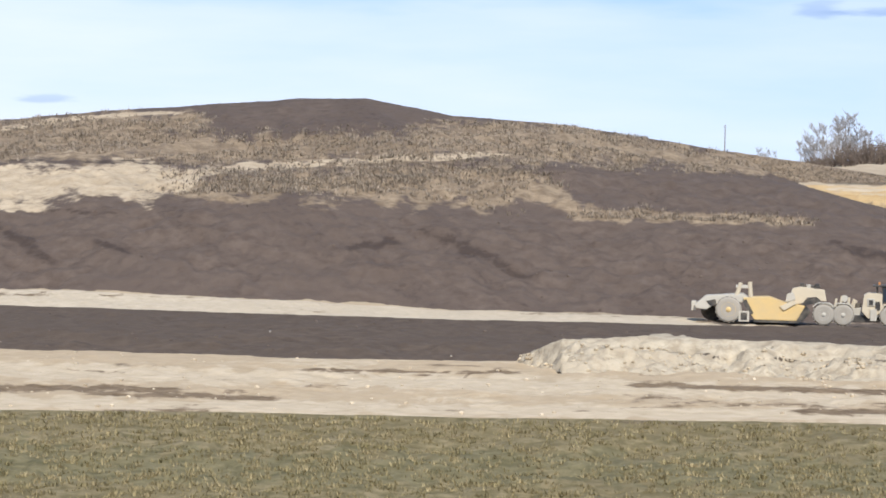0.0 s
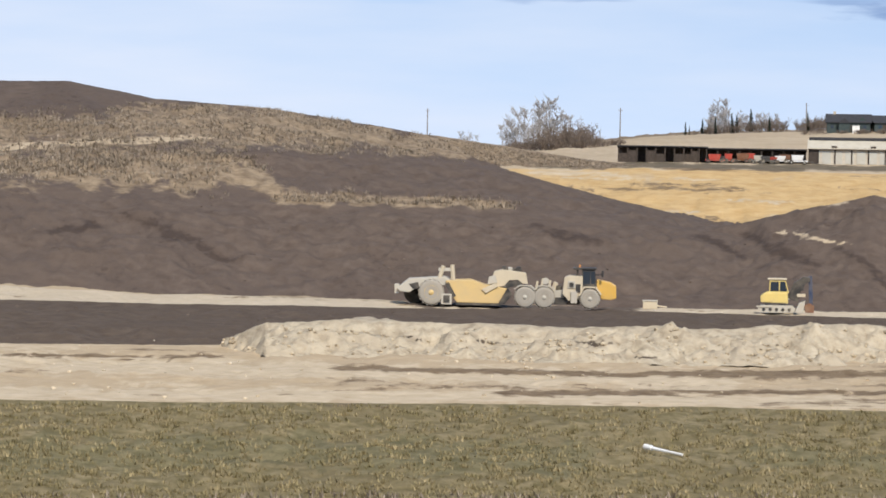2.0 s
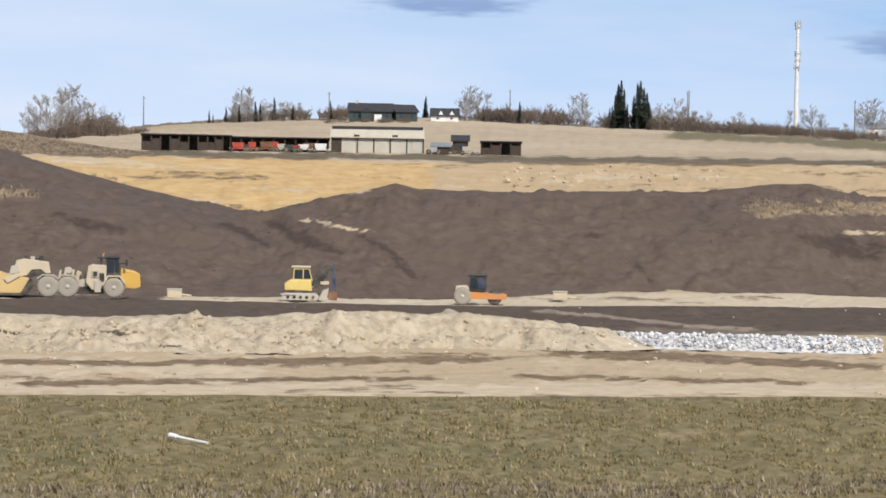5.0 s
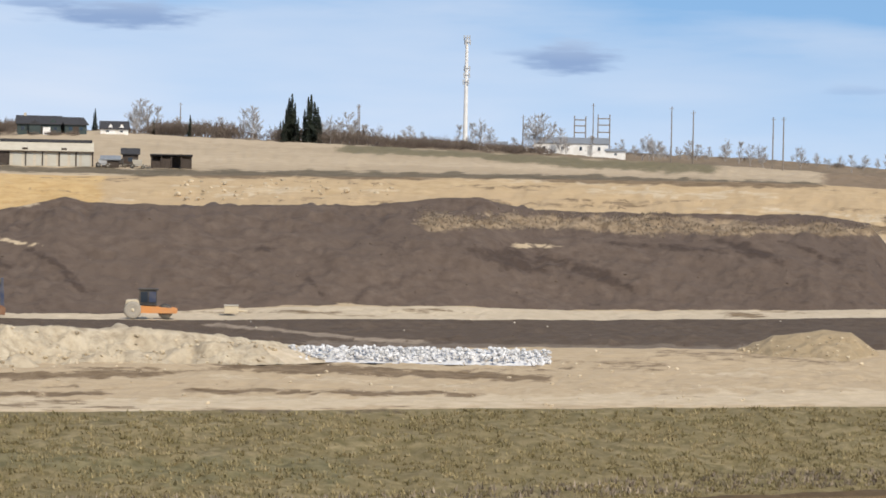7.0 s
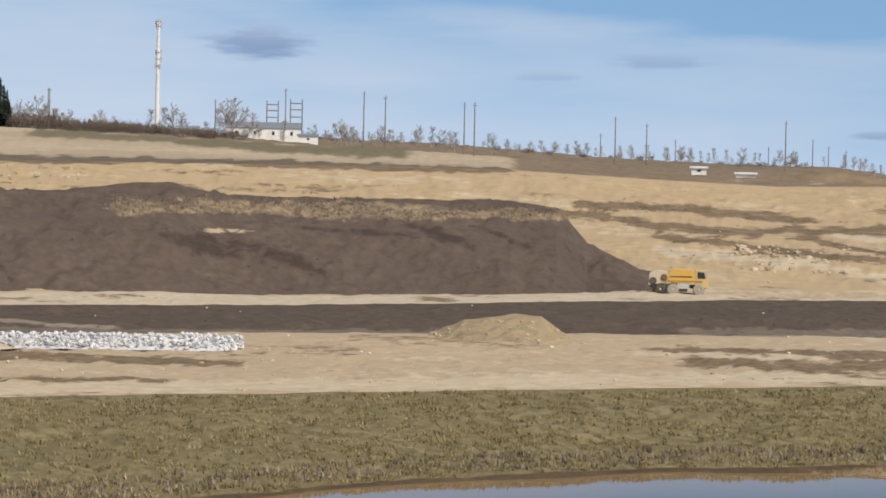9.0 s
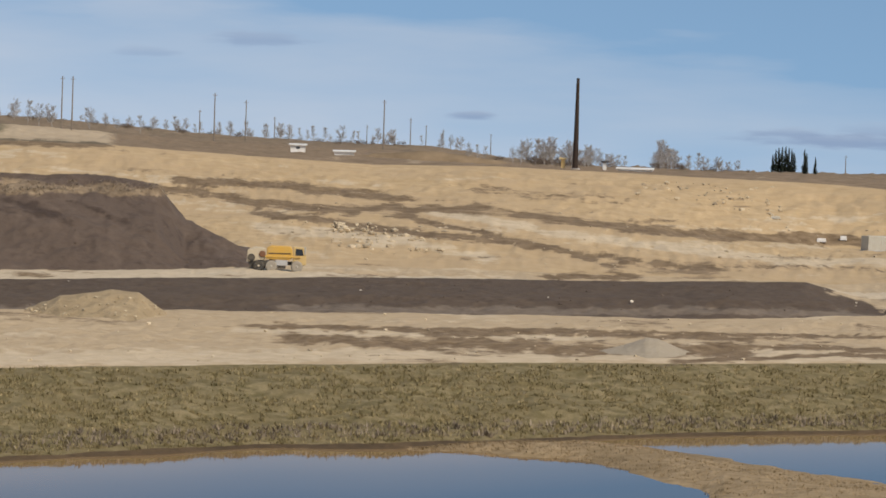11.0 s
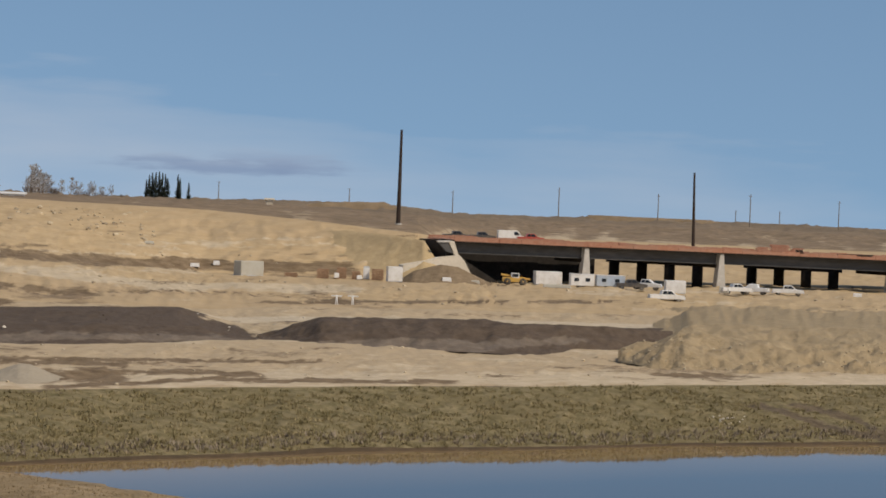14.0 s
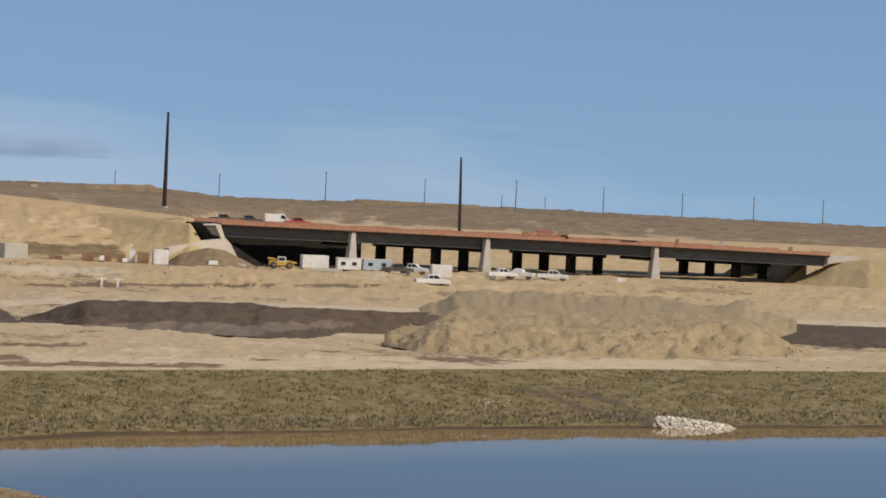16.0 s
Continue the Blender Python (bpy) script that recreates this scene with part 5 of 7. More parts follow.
def bridge():
    A, B = bearing(49.75, 507), bearing(63.2, 574)
    run = (B - A).length
    dirn = (B - A).normalized()
    side = Vector((-dirn.y, dirn.x, 0))
    turn = math.degrees(math.atan2(dirn.y, dirn.x))
    s = new("highway_bridge")
    s.matrix_world = pose(A.x, A.y, 0, 0, 0, turn)
    tagged(s, "unfinished four-span highway bridge with grey girders and orange deck formwork", "bridge")

    def deck_z(x):
        return float(np.interp(x / run, [0, 0.25, 0.47, 0.74, 1], [7.7, 7.35, 7.05, 6.55, 6.0]))

    def along(a, off=0.0):
        """Where the line of sight at that bearing crosses the bridge's line, off metres behind its front."""
        d = bearing(a, 1)
        o = A + side * off
        t = (o.x * d.y - o.y * d.x) / (dirn.y * d.x - dirn.x * d.y)
        return t

    cuts = [along(50.02), along(52.75), along(55.5), along(58.95), along(62.45)]
    for off, lift, steel, name in ((0.0, 0.0, GIRDER, "near"), (19.0, 0.1, CORTEN, "far")):
        spans = [along(50.02, off), *cuts[1:]]
        for x0, x1 in zip(spans, spans[1:]):
            n = 8
            for k in range(3):
                y = off + 0.6 + k * 5.2
                prof = []
                for j in range(n + 1):
                    x = x0 + 0.25 + (x1 - x0 - 0.5) * j / n
                    prof.append((x, deck_z(x) + lift - 0.35))
                for j in range(n, -1, -1):
                    x = x0 + 0.25 + (x1 - x0 - 0.5) * j / n
                    prof.append((x, deck_z(x) + lift - 2.15))
                g = part("girder", slab(prof, y, y + 0.25), steel, s)
                fl = [(x, z) for x, z in prof[n + 1:]]
                part("flange", slab(fl + [(x, z - 0.14) for x, z in fl[::-1]], y - 0.35, y + 0.6), steel, g)
            for j in range(1, 6):
                x = x0 + (x1 - x0) * j / 6
                part("cross_frame", box(x - 0.1, x + 0.1, off + 0.9, off + 11.0, deck_z(x) + lift - 2.0, deck_z(x) + lift - 0.5), CORTEN, s)
            prof = [(x0 + (x1 - x0) * j / n, deck_z(x0 + (x1 - x0) * j / n) + lift) for j in range(n + 1)]
            # near slab coloured dark for the shadow line below the deck
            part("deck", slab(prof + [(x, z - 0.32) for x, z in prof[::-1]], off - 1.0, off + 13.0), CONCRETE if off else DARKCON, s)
            # upstand forms along both edges, panel by panel
            m = max(4, int((x1 - x0) / 4.0))
            for y in (off - 1.05, off + 12.6):
                for j in range(m):
                    xa, xb = x0 + (x1 - x0) * j / m, x0 + (x1 - x0) * (j + 1) / m
                    h = 0.42 + 0.12 * ((j * 7 + int(y)) % 3)
                    part("form_panel", slab([(xa + 0.03, deck_z(xa) + lift - 0.1), (xb - 0.03, deck_z(xb) + lift - 0.1), (xb - 0.03, deck_z(xb) + lift + h), (xa + 0.03, deck_z(xa) + lift + h)], y, y + 0.2), FORMWORK, s)
            part("rebar_mat", slab([(x, z + 0.22) for x, z in prof] + [(x, z + 0.08) for x, z in prof[::-1]], off + 0.0, off + 12.2), FORMWORK, s)
    # near piers: tapered concrete shafts with a hammer head, the cap darkened for shade
    for x in cuts[1:4]:
        z = deck_z(x)
        part("pier", slab([(x - 1.05, -0.6), (x + 1.05, -0.6), (x + 0.4, z - 0.2), (x - 0.4, z - 0.2)], -0.8, 0.9, 0.06), CONCRETE, s, "pale tapered concrete pier")
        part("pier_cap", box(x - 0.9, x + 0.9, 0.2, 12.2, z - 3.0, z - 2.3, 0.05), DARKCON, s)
    # far piers: four round columns under a cap beam, the shade in their colour
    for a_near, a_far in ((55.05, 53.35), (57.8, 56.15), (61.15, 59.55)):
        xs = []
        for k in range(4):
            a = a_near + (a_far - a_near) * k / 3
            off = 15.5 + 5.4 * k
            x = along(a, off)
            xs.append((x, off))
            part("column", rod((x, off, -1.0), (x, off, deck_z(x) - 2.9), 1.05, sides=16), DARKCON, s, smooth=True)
        (xa, ya), (xb, yb) = xs[0], xs[-1]
        d = Vector((xb - xa, yb - ya, 0)).normalized()
        m = Matrix.Translation(((xa + xb) / 2, (ya + yb) / 2, deck_z(xa) - 2.55)) @ Matrix.Rotation(math.atan2(d.y, d.x), 4, "Z")
        bm = bmesh.new()
        bmesh.ops.create_cube(bm, size=1.0, matrix=m @ Matrix.Diagonal((math.hypot(xb - xa, yb - ya) + 3.0, 1.6, 1.1, 1)))
        part("cap_beam", bm, DARKCON, s)
    # abutments; the left one and its paving carry the shade in their colour
    e, x = cuts[0], cuts[4]
    z0, z1 = deck_z(e), deck_z(x)
    part("abutment", slab([(e - 1.5, 2.5), (e - 1.5, z0), (e + 0.3, z0), (e + 0.3, z0 - 2.4), (e + 1.2, z0 - 2.6), (e + 1.2, 2.5)], -0.5, 13, 0.05), DARKCON, s)
    part("bearing_wall", slab([(e - 1.2, z0 - 0.1), (e - 0.1, z0 - 0.1), (e + 0.9, z0 - 2.7), (e + 0.1, z0 - 2.7)], -1.3, -0.6, 0.03), PALECON, s, "pale concrete bearing wall")
    # girder grey stands for the shade on the wing wall
    part("wing_wall", slab([(e - 3.2, z0 - 0.35), (e - 1.2, z0 - 0.3), (e - 0.1, z0 - 2.4), (e - 1.6, z0 - 2.0)], -1.2, -0.8, 0.03), GIRDER, s, "grey wing wall in shade")
    part("wing_cap", slab([(e - 3.4, z0 - 0.1), (e - 0.9, z0), (e - 0.9, z0 - 0.35), (e - 3.3, z0 - 0.4)], -1.4, -0.7, 0.02), CONCRETE, s)
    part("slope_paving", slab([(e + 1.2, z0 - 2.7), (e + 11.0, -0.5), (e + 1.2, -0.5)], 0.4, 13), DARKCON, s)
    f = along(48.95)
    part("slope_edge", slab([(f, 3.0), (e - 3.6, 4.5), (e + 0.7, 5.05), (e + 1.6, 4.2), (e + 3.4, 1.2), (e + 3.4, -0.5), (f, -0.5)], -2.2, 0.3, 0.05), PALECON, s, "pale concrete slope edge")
    # added near-black wall that stands for the deep shade under the first span
    part("back_wall", box(e + 1.5, along(52.95, 16), 16.0, 16.8, -0.8, z0 - 2.2), DARKCON, s, "dark wall added for the shade under the first span")
    part("abutment", slab([(x - 0.3, z1 - 2.0), (x - 0.3, z1 - 0.1), (x + 1.5, z1), (x + 7.5, z1 - 0.1), (x + 7.5, z1 - 0.7), (x + 1.5, z1 - 1.2)], -0.6, 33, 0.05), CONCRETE, s)
    part("slope_paving", slab([(x - 6.0, -0.5), (x + 0.4, z1 - 2.2), (x + 0.4, -0.5)], 8.0, 33), FILL, s, "tan graded slope under the deck")
    # loose formwork, a crane mat and small boxes left on the deck
    for a, off, w, h, mat, name, label in ((56.35, 6, 2.4, 1.1, FORMWORK, "formwork_stack", "stack of orange formwork panels on the bridge deck"), (56.7, 8, 3.6, 1.7, FORMWORK, "formwork_stack", "tall stack of orange formwork panels on the bridge deck"),
                                          (57.05, 7, 2.2, 1.2, FORMWORK, "formwork_stack", "stack of orange formwork panels on the bridge deck"), (57.1, 4, 1.3, 0.9, DARKCON, "steel_chest", "dark steel chest on the bridge deck"),
                                          (58.2, 9, 7.0, 0.55, DARKCON, "formwork_stack", "long dark stack of deck forms"), (60.22, 5, 1.8, 0.8, BEIGE, "steel_chest", "pale steel chest on the bridge deck"), (60.3, 5, 0.5, 1.4, BEIGE, "steel_chest", "narrow pale cabinet on the bridge deck"),
                                          (53.5, 8, 1.4, 0.7, FORMWORK, "formwork_stack", "small stack of orange formwork panels"), (54.6, 6, 1.2, 0.6, FORMWORK, "formwork_stack", "small stack of orange formwork panels"), (59.4, 6, 0.6, 1.3, FORMWORK, "formwork_stack", "upright orange formwork panels on the bridge deck"),
                                          (61.7, 6, 0.8, 1.1, FORMWORK, "formwork_stack", "upright orange formwork panels on the bridge deck"), (62.2, 9, 1.6, 0.8, CREAM, "steel_chest", "cream steel chest on the bridge deck")):
        t = along(a, off)
        at = A + dirn * t + side * off
        b = thing(name, a, at.length, deck_z(t) + 0.2, 6, label, "formwork" if name == "formwork_stack" else "chest")
        n = max(2, int(h / 0.22))
        for k in range(n):
            shift = 0.18 * ((k * 5) % 3 - 1) * min(1, w / 2)
            part("panel" if name == "formwork_stack" else "drawer", box(-w / 2 + shift, w / 2 + shift, -0.7, 0.7, h * k / n, h * (k + 0.86) / n, 0.01), mat, b)
    return s


bridge()
# fill behind the two abutments
set_azimuths(47.0, 50.2, 0.05)
bank("embankment", [(44.6, 510, 530, 3.0, 560), (46.6, 506, 535, 7.6, 570), (47.8, 502, 525, 8.6, 570), (48.8, 500, 514, 8.2, 570), (49.45, 499, 508, 7.5, 570), (49.7, 500, 506, 4.2, 540), (49.95, 502, 506, 0.0, 520)], FILL, "graded tan embankment rising to the bridge", "embankment", 51, rough=0.5, kind="structure")
bank("embankment", [(61.7, 566, 572, 0.0, 590), (62.5, 558, 572, 4.4, 610), (63.3, 550, 568, 5.7, 610), (66, 545, 570, 6.3, 620), (70, 545, 570, 6.3, 620)], FILL, "graded tan embankment rising to the bridge", "embankment", 53, rough=0.5, kind="structure")
bank("soil_heap", [(48.9, 489, 491, 0.2, 493), (49.25, 485, 490, 2.3, 496), (49.8, 484, 490, 3.6, 497), (50.15, 484, 490, 3.3, 497), (50.45, 485, 490, 2.2, 496), (50.75, 486, 490, 1.0, 496), (51.1, 488, 490, 0.1, 493)], HEAPSOIL, "brown soil heap beside the bridge slope", "heap", 55, rough=0.3)


# ---- the site yard ----
def container(a, r, wide, tall, turn, mat, end_mat, label):
    s = thing("shipping_container", a, r, turn=turn, label=label, category="container", group="site containers")
    body = bmesh.new()
    box(-wide / 2, wide / 2, -1.2, 1.2, 0.12, tall, 0.03, body)
    part("body", body, mat, s)
    ribs = bmesh.new()
    n = max(4, int(wide / 0.35))
    for k in range(n):
        x = -wide / 2 + wide * (k + 0.5) / n
        box(x - 0.06, x + 0.06, -1.24, -1.19, 0.25, tall - 0.12, 0, ribs)
    part("corrugation", ribs, mat, s)
    part("door", box(wide / 2, wide / 2 + 0.05, -1.15, 1.15, 0.2, tall - 0.05), end_mat, s)
    part("sill", box(-wide / 2, wide / 2, -1.22, 1.22, 0.0, 0.14), GALV, s)
    return s


container(45.88, 489, 4.6, 2.6, 32, BEIGE, WHITE, "pale grey steel shipping container with white doors")
container(48.86, 487, 2.5, 2.6, 8, WHITE, WHITE, "small white steel storage container")
container(52.0, 505, 4.8, 2.4, 12, WHITE, WHITE, "white site container below the bridge")
container(54.6, 482, 3.4, 2.2, 10, WHITE, WHITE, "white steel storage box below the bridge")


def site_trailer(a, r, wide, tall, wall, label):
    s = thing("site_trailer", a, r, turn=8, label=label, category="trailer", group="site trailers")
    part("body", box(-wide / 2, wide / 2, -1.2, 1.2, 0.45, tall, 0.08), wall, s)
    part("roof", box(-wide / 2 - 0.05, wide / 2 + 0.05, -1.25, 1.25, tall, tall + 0.1, 0.03), WHITE, s)
    for x in (-wide * 0.25, wide * 0.22):
        part("window", box(x - 0.4, x + 0.4, -1.24, -1.19, 1.2, 1.8), GLASS, s)
    part("hitch", rod((wide / 2, 0, 0.5), (wide / 2 + 1.0, 0, 0.45), 0.06), BLACK, s)
    for x in (-0.5, 0.5):
        for y in (-1.0, 1.0):
            wheel(s, x, y, 0.34, 0.22, BLACKTYRE, SILVER)
    return s


site_trailer(52.7, 491, 4.2, 2.4, WHITE, "white wheeled site office trailer")
site_trailer(53.28, 494, 5.0, 2.3, paint("pale_blue_paint", (0.42, 0.50, 0.60), dirt=0.1), "pale blue and white wheeled site trailer")


def toilet(a, r):
    s = thing("portable_toilet", a, r, label="white portable toilet cabin", category="toilet", group="portable toilets")
    part("cabin", box(-0.55, 0.55, -0.55, 0.55, 0.1, 2.1, 0.04), WHITE, s)
    part("door", box(-0.4, 0.4, -0.58, -0.54, 0.2, 1.9, 0.01), WHITE, s)
    part("roof", box(-0.6, 0.6, -0.6, 0.6, 2.1, 2.3, 0.05, taper=0.3), SILVER, s)
    part("skid", box(-0.6, 0.6, -0.5, 0.5, 0.0, 0.1), BLACK, s)


toilet(48.29, 495)


def crate_stack(a, r, wide, tall, label):
    s = thing("timber_stack", a, r, label=label, category="timber", group="timber stacks")
    n = int(tall / 0.28)
    for k in range(n):
        part("timber", box(-wide / 2 + 0.1 * (k % 2), wide / 2 - 0.12 * ((k + 1) % 2), -0.8, 0.8, k * 0.28, k * 0.28 + 0.22), CRATEWOOD, s)
        for x in (-wide * 0.3, wide * 0.3):
            part("bearer", box(x - 0.06, x + 0.06, -0.8, 0.8, k * 0.28 + 0.22, k * 0.28 + 0.28), CRATEWOOD, s)


for a, r, w, h in ((47.4, 492, 2.2, 1.8), (47.78, 494, 1.8, 2.0), (48.52, 494, 2.2, 2.2), (48.08, 495, 1.6, 1.5), (46.75, 490, 2.4, 0.9)):
    crate_stack(a, r, w, h, "stack of brown bridge timbers on the site yard")


def pallet(a, r, w, h, mat, label):
    s = thing("covered_pallet", a, r, label=label, category="pallet", group="covered pallets")
    part("cover", box(-w / 2, w / 2, -0.6, 0.6, 0.14, h, 0.08, taper=0.12), mat, s)
    for x in (-w * 0.4, 0, w * 0.4):
        part("skid", box(x - 0.06, x + 0.06, -0.6, 0.6, 0.0, 0.14), CRATEWOOD, s)


for a, r, w, h in ((44.78, 500, 1.7, 0.8), (45.22, 505, 1.2, 0.9), (43.84, 508, 1.8, 0.6), (47.68, 492, 0.9, 1.0), (49.94, 486, 1.7, 1.1), (48.15, 488, 1.0, 0.8), (50.5, 488, 2.0, 0.7), (55.6, 492, 1.8, 1.2), (52.2, 482, 5.0, 0.7), (58.3, 502, 1.6, 0.8)):
    pallet(a, r, w, h, WHITE if w < 1.8 else BEIGE, "pallet of materials under a pale cover")


def forklift(a, r):
    s = thing("telehandler", a, r, turn=5, label="yellow telehandler parked among site containers", category="telehandler")
    part("chassis", slab([(-2.2, 0.5), (-2.2, 1.3), (-0.6, 1.35), (2.0, 1.0), (2.2, 0.5)], -1.0, 1.0, 0.08), YELLOW, s)
    cab = part("cab", box(-0.7, 0.7, -1.0, 0.0, 1.2, 2.1, 0.06), WHITE, s)
    part("window", box(-0.55, 0.55, -1.03, -0.99, 1.4, 2.0), GLASS, cab)
    part("boom", slab([(-2.4, 1.6), (-2.4, 1.95), (2.8, 1.2), (2.8, 0.9)], 0.2, 0.6, 0.03), YELLOW, s)
    for x in (-1.4, 1.4):
        for y in (-1.0, 1.0):
            wheel(s, x, y, 0.6, 0.4, BLACKTYRE, YELLOW)


forklift(51.33, 495)


def pickup(a, r, mat, label, turn=0.0, van=False, z=None, group="parked vehicles"):
    s = thing("van" if van else "pickup_truck", a, r, z, turn, label, "van" if van else "pickup", group)
    if van:
        body = [(-2.7, 0.45), (-2.75, 2.2), (-2.5, 2.35), (1.2, 2.35), (1.9, 1.35), (2.7, 1.15), (2.75, 0.5)]
    else:
        body = [(-2.75, 0.5), (-2.75, 1.15), (-0.9, 1.15), (-0.9, 1.2), (1.35, 1.2), (2.6, 1.08), (2.75, 0.85), (2.75, 0.5)]
    part("body", slab(body, -0.95, 0.95, 0.06), mat, s)
    if not van:
        cab = part("cab", slab([(-0.95, 1.15), (-0.8, 1.8), (0.6, 1.85), (1.4, 1.18)], -0.85, 0.85, 0.06), mat, s)
        part("window", slab([(-0.75, 1.25), (-0.65, 1.7), (-0.1, 1.72), (-0.1, 1.25)], -0.9, -0.86), GLASS, cab)
        part("window", slab([(0.0, 1.25), (0.0, 1.72), (0.5, 1.74), (1.1, 1.25)], -0.9, -0.86), GLASS, cab)
    else:
        part("window", slab([(0.5, 1.4), (0.5, 2.1), (1.15, 2.1), (1.7, 1.4)], -0.98, -0.94), GLASS, s)
    for x in (-1.75, 1.75):
        for y in (-0.82, 0.82):
            wheel(s, x, y, 0.39, 0.26, BLACKTYRE, SILVER)
    part("bumper", box(2.7, 2.82, -0.9, 0.9, 0.45, 0.7, 0.03), GALV, s)
    part("bumper", box(-2.85, -2.72, -0.9, 0.9, 0.45, 0.7, 0.03), GALV, s)
    part("headlight", box(2.68, 2.77, -0.92, -0.6, 0.8, 0.98), GLASS, s)
    return s


DARKCAR = paint("charcoal_paint", (0.05, 0.05, 0.055), rough=0.35, dirt=0.15)
pickup(54.44, 430, WHITE, "white pickup truck parked on the open clay flat", 12)
pickup(53.72, 493, DARKCAR, "dark pickup truck parked beside site trailers", 5)
pickup(54.02, 498, WHITE, "white pickup truck parked beside site trailers", -10)
pickup(55.85, 493, WHITE, "white pickup truck parked below the bridge", 20)
pickup(56.2, 497, WHITE, "white pickup truck parked below the bridge", 170)
pickup(56.9, 496, WHITE, "white pickup truck parked below the bridge", 3)
# on the approach fill at the bridge's end
for a, m, van in ((50.1, DARKCAR, False), (50.62, DARKCAR, False), (51.22, WHITE, True), (51.62, REDPAINT, False)):
    r = 566.0
    pickup(a, r, m, ("white van" if van else "dark pickup truck" if m is DARKCAR else "red pickup truck") + " parked on the approach road", 8, van, EYE + r * math.tan(radians(-0.70)))
bank("approach_road", [(48.9, 550, 556, 6.0, 660), (49.4, 550, 556, 7.05, 660), (50.6, 552, 558, 7.05, 660), (52.1, 556, 560, 7.05, 660), (52.5, 558, 562, 6.0, 660)], FILL, "raised clay approach road behind the bridge", "road", 57, rough=0.1, kind="structure")


def barricade(a, r):
    s = thing("barricade", a, r, label="white wooden barricade frame on the clay flat", category="barricade", group="barricades")
    for x in (-0.12, 0.12):
        part("leg", rod((x, -0.35, 0), (x * 0.3, 0, 1.25), 0.05), WHITE, s)
        part("leg", rod((x, 0.35, 0), (x * 0.3, 0, 1.25), 0.05), WHITE, s)
    part("rail", box(-0.7, 0.7, -0.05, 0.05, 1.05, 1.2), WHITE, s)


barricade(47.70, 366), barricade(48.03, 367)


def steel_boxes(a, r, label):
    s = thing("survey_marker_crate", a, r, label=label, category="crate")
    part("crate", box(-0.7, 0.7, -0.5, 0.5, 0.0, 0.75, 0.08), CREAM, s)
    part("lid", box(-0.75, 0.75, -0.55, 0.55, 0.75, 0.85, 0.02), GREYBEIGE, s)
    part("hitch", rod((0.7, 0, 0.3), (1.6, 0, 0.2), 0.08), CREAM, s)


steel_boxes(10.36, 268, "pale steel tool crate on the haul track")
steel_boxes(18.25, 276, "pale steel tool crate at the foot of the stockpile")


def pvc_pipe():
    s = thing("plastic_pipe", 10.69, 148.1, label="white plastic pipe lying in the grass", category="pipe")
    z = 0.16
    part("pipe", rod((-1.0, 0.9, z + 0.22), (1.0, -0.9, z), 0.09, 0.07, 14), WHITE, s)
    part("socket", rod((-1.0, 0.9, z + 0.22), (-0.62, 0.56, z + 0.18), 0.15, 0.14, 14), WHITE, s)


pvc_pipe()


def stick(a, r, tall, lean):
    s = thing("dead_reed", a, r, WATER - 0.2, label="thin dead reed stem standing in the pond", category="reed", group="dead reeds")
    part("stem", rod((0, 0, 0), (lean, 0, tall + 0.2), 0.03, 0.015, 6), REDTWIG, s)


stick(48.62, 146.8, 0.75, 0.03), stick(48.95, 146.3, 0.3, 0.05), stick(49.05, 145.8, 0.2, -0.04)


# riprap: a low windrow of grey-white stone
def riprap_row(name, a0, a1, r0, r1, tall, n, mats, label, seed):
    rng = random.Random(seed)
    s = thing(name, (a0 + a1) / 2, (r0 + r1) / 2, label=label, category="stones")
    inv = s.matrix_world.inverted()
    for k in range(n):
        a = rng.uniform(a0, a1)
        v = rng.random()
        w = 4 * v * (1 - v)
        end = min(1.0, (a - a0) / 0.35, (a1 - a) / 0.35)
        p = bearing(a, r0 + (r1 - r0) * v, 0)
        p.z = ground_z(a, r0 + (r1 - r0) * v) + tall * w * end * rng.uniform(0.55, 1.0)
        ob = new("rock", STONE_SETS[mats][rng.randrange(6)])
        ob.parent = s
        q = rng.uniform(0.22, 0.5)
        ob.matrix_basis = inv @ Matrix.LocRotScale(p, Euler((rng.uniform(0, 3), rng.uniform(0, 3), rng.uniform(0, 6))), (q, q * rng.uniform(0.7, 1), q))
    return s


STONE_SETS = {}
for key, mat in (("white", WHITESTONE), ("cream", CHALK)):
    STONE_SETS[key] = []
    for k in range(6):
        me = stone_mesh(40 + k)
        me.materials.append(mat)
        STONE_SETS[key].append(me)
riprap_row("stone_windrow", 19.45, 24.8, 214, 220, 1.0, 300, "white", "low windrow of grey-white crushed stone on the clay flat", 3)
clods("crushed_stone", np.array([list(bearing(a, r, ground_z(a, r) + max(0, 0.85 * (1 - abs(r - 217.5) / 2.8)))) for a, r in
      zip(np.random.default_rng(5).uniform(19.45, 24.8, 1500), np.random.default_rng(6).uniform(215, 220, 1500))]), 0.15, 0.4, WHITESTONE, "grey-white crushed stone filling the windrow", "stones", 8)
boulder = new("boulder", STONE_SETS["cream"][1])
boulder.matrix_world = Matrix.LocRotScale(bearing(31.36, 326.5, EYE + 326.5 * math.tan(radians(-1.16))), Euler((0.3, 0.2, 0.8)), (1.0, 1.0, 0.9))
tagged(boulder, "pale boulder on the shoulder of the stockpile", "boulder")
bank("stone_core", [(19.4, 216, 217.5, 0.0, 219), (19.9, 214.6, 217.5, 0.75, 220.5), (22, 214.4, 217.3, 0.7, 220.5), (24.4, 214.6, 217.5, 0.7, 220.5), (24.9, 216, 217.5, 0.0, 219)], WHITESTONE, "core of crushed grey-white stone", "stones", 63, rough=0.25)
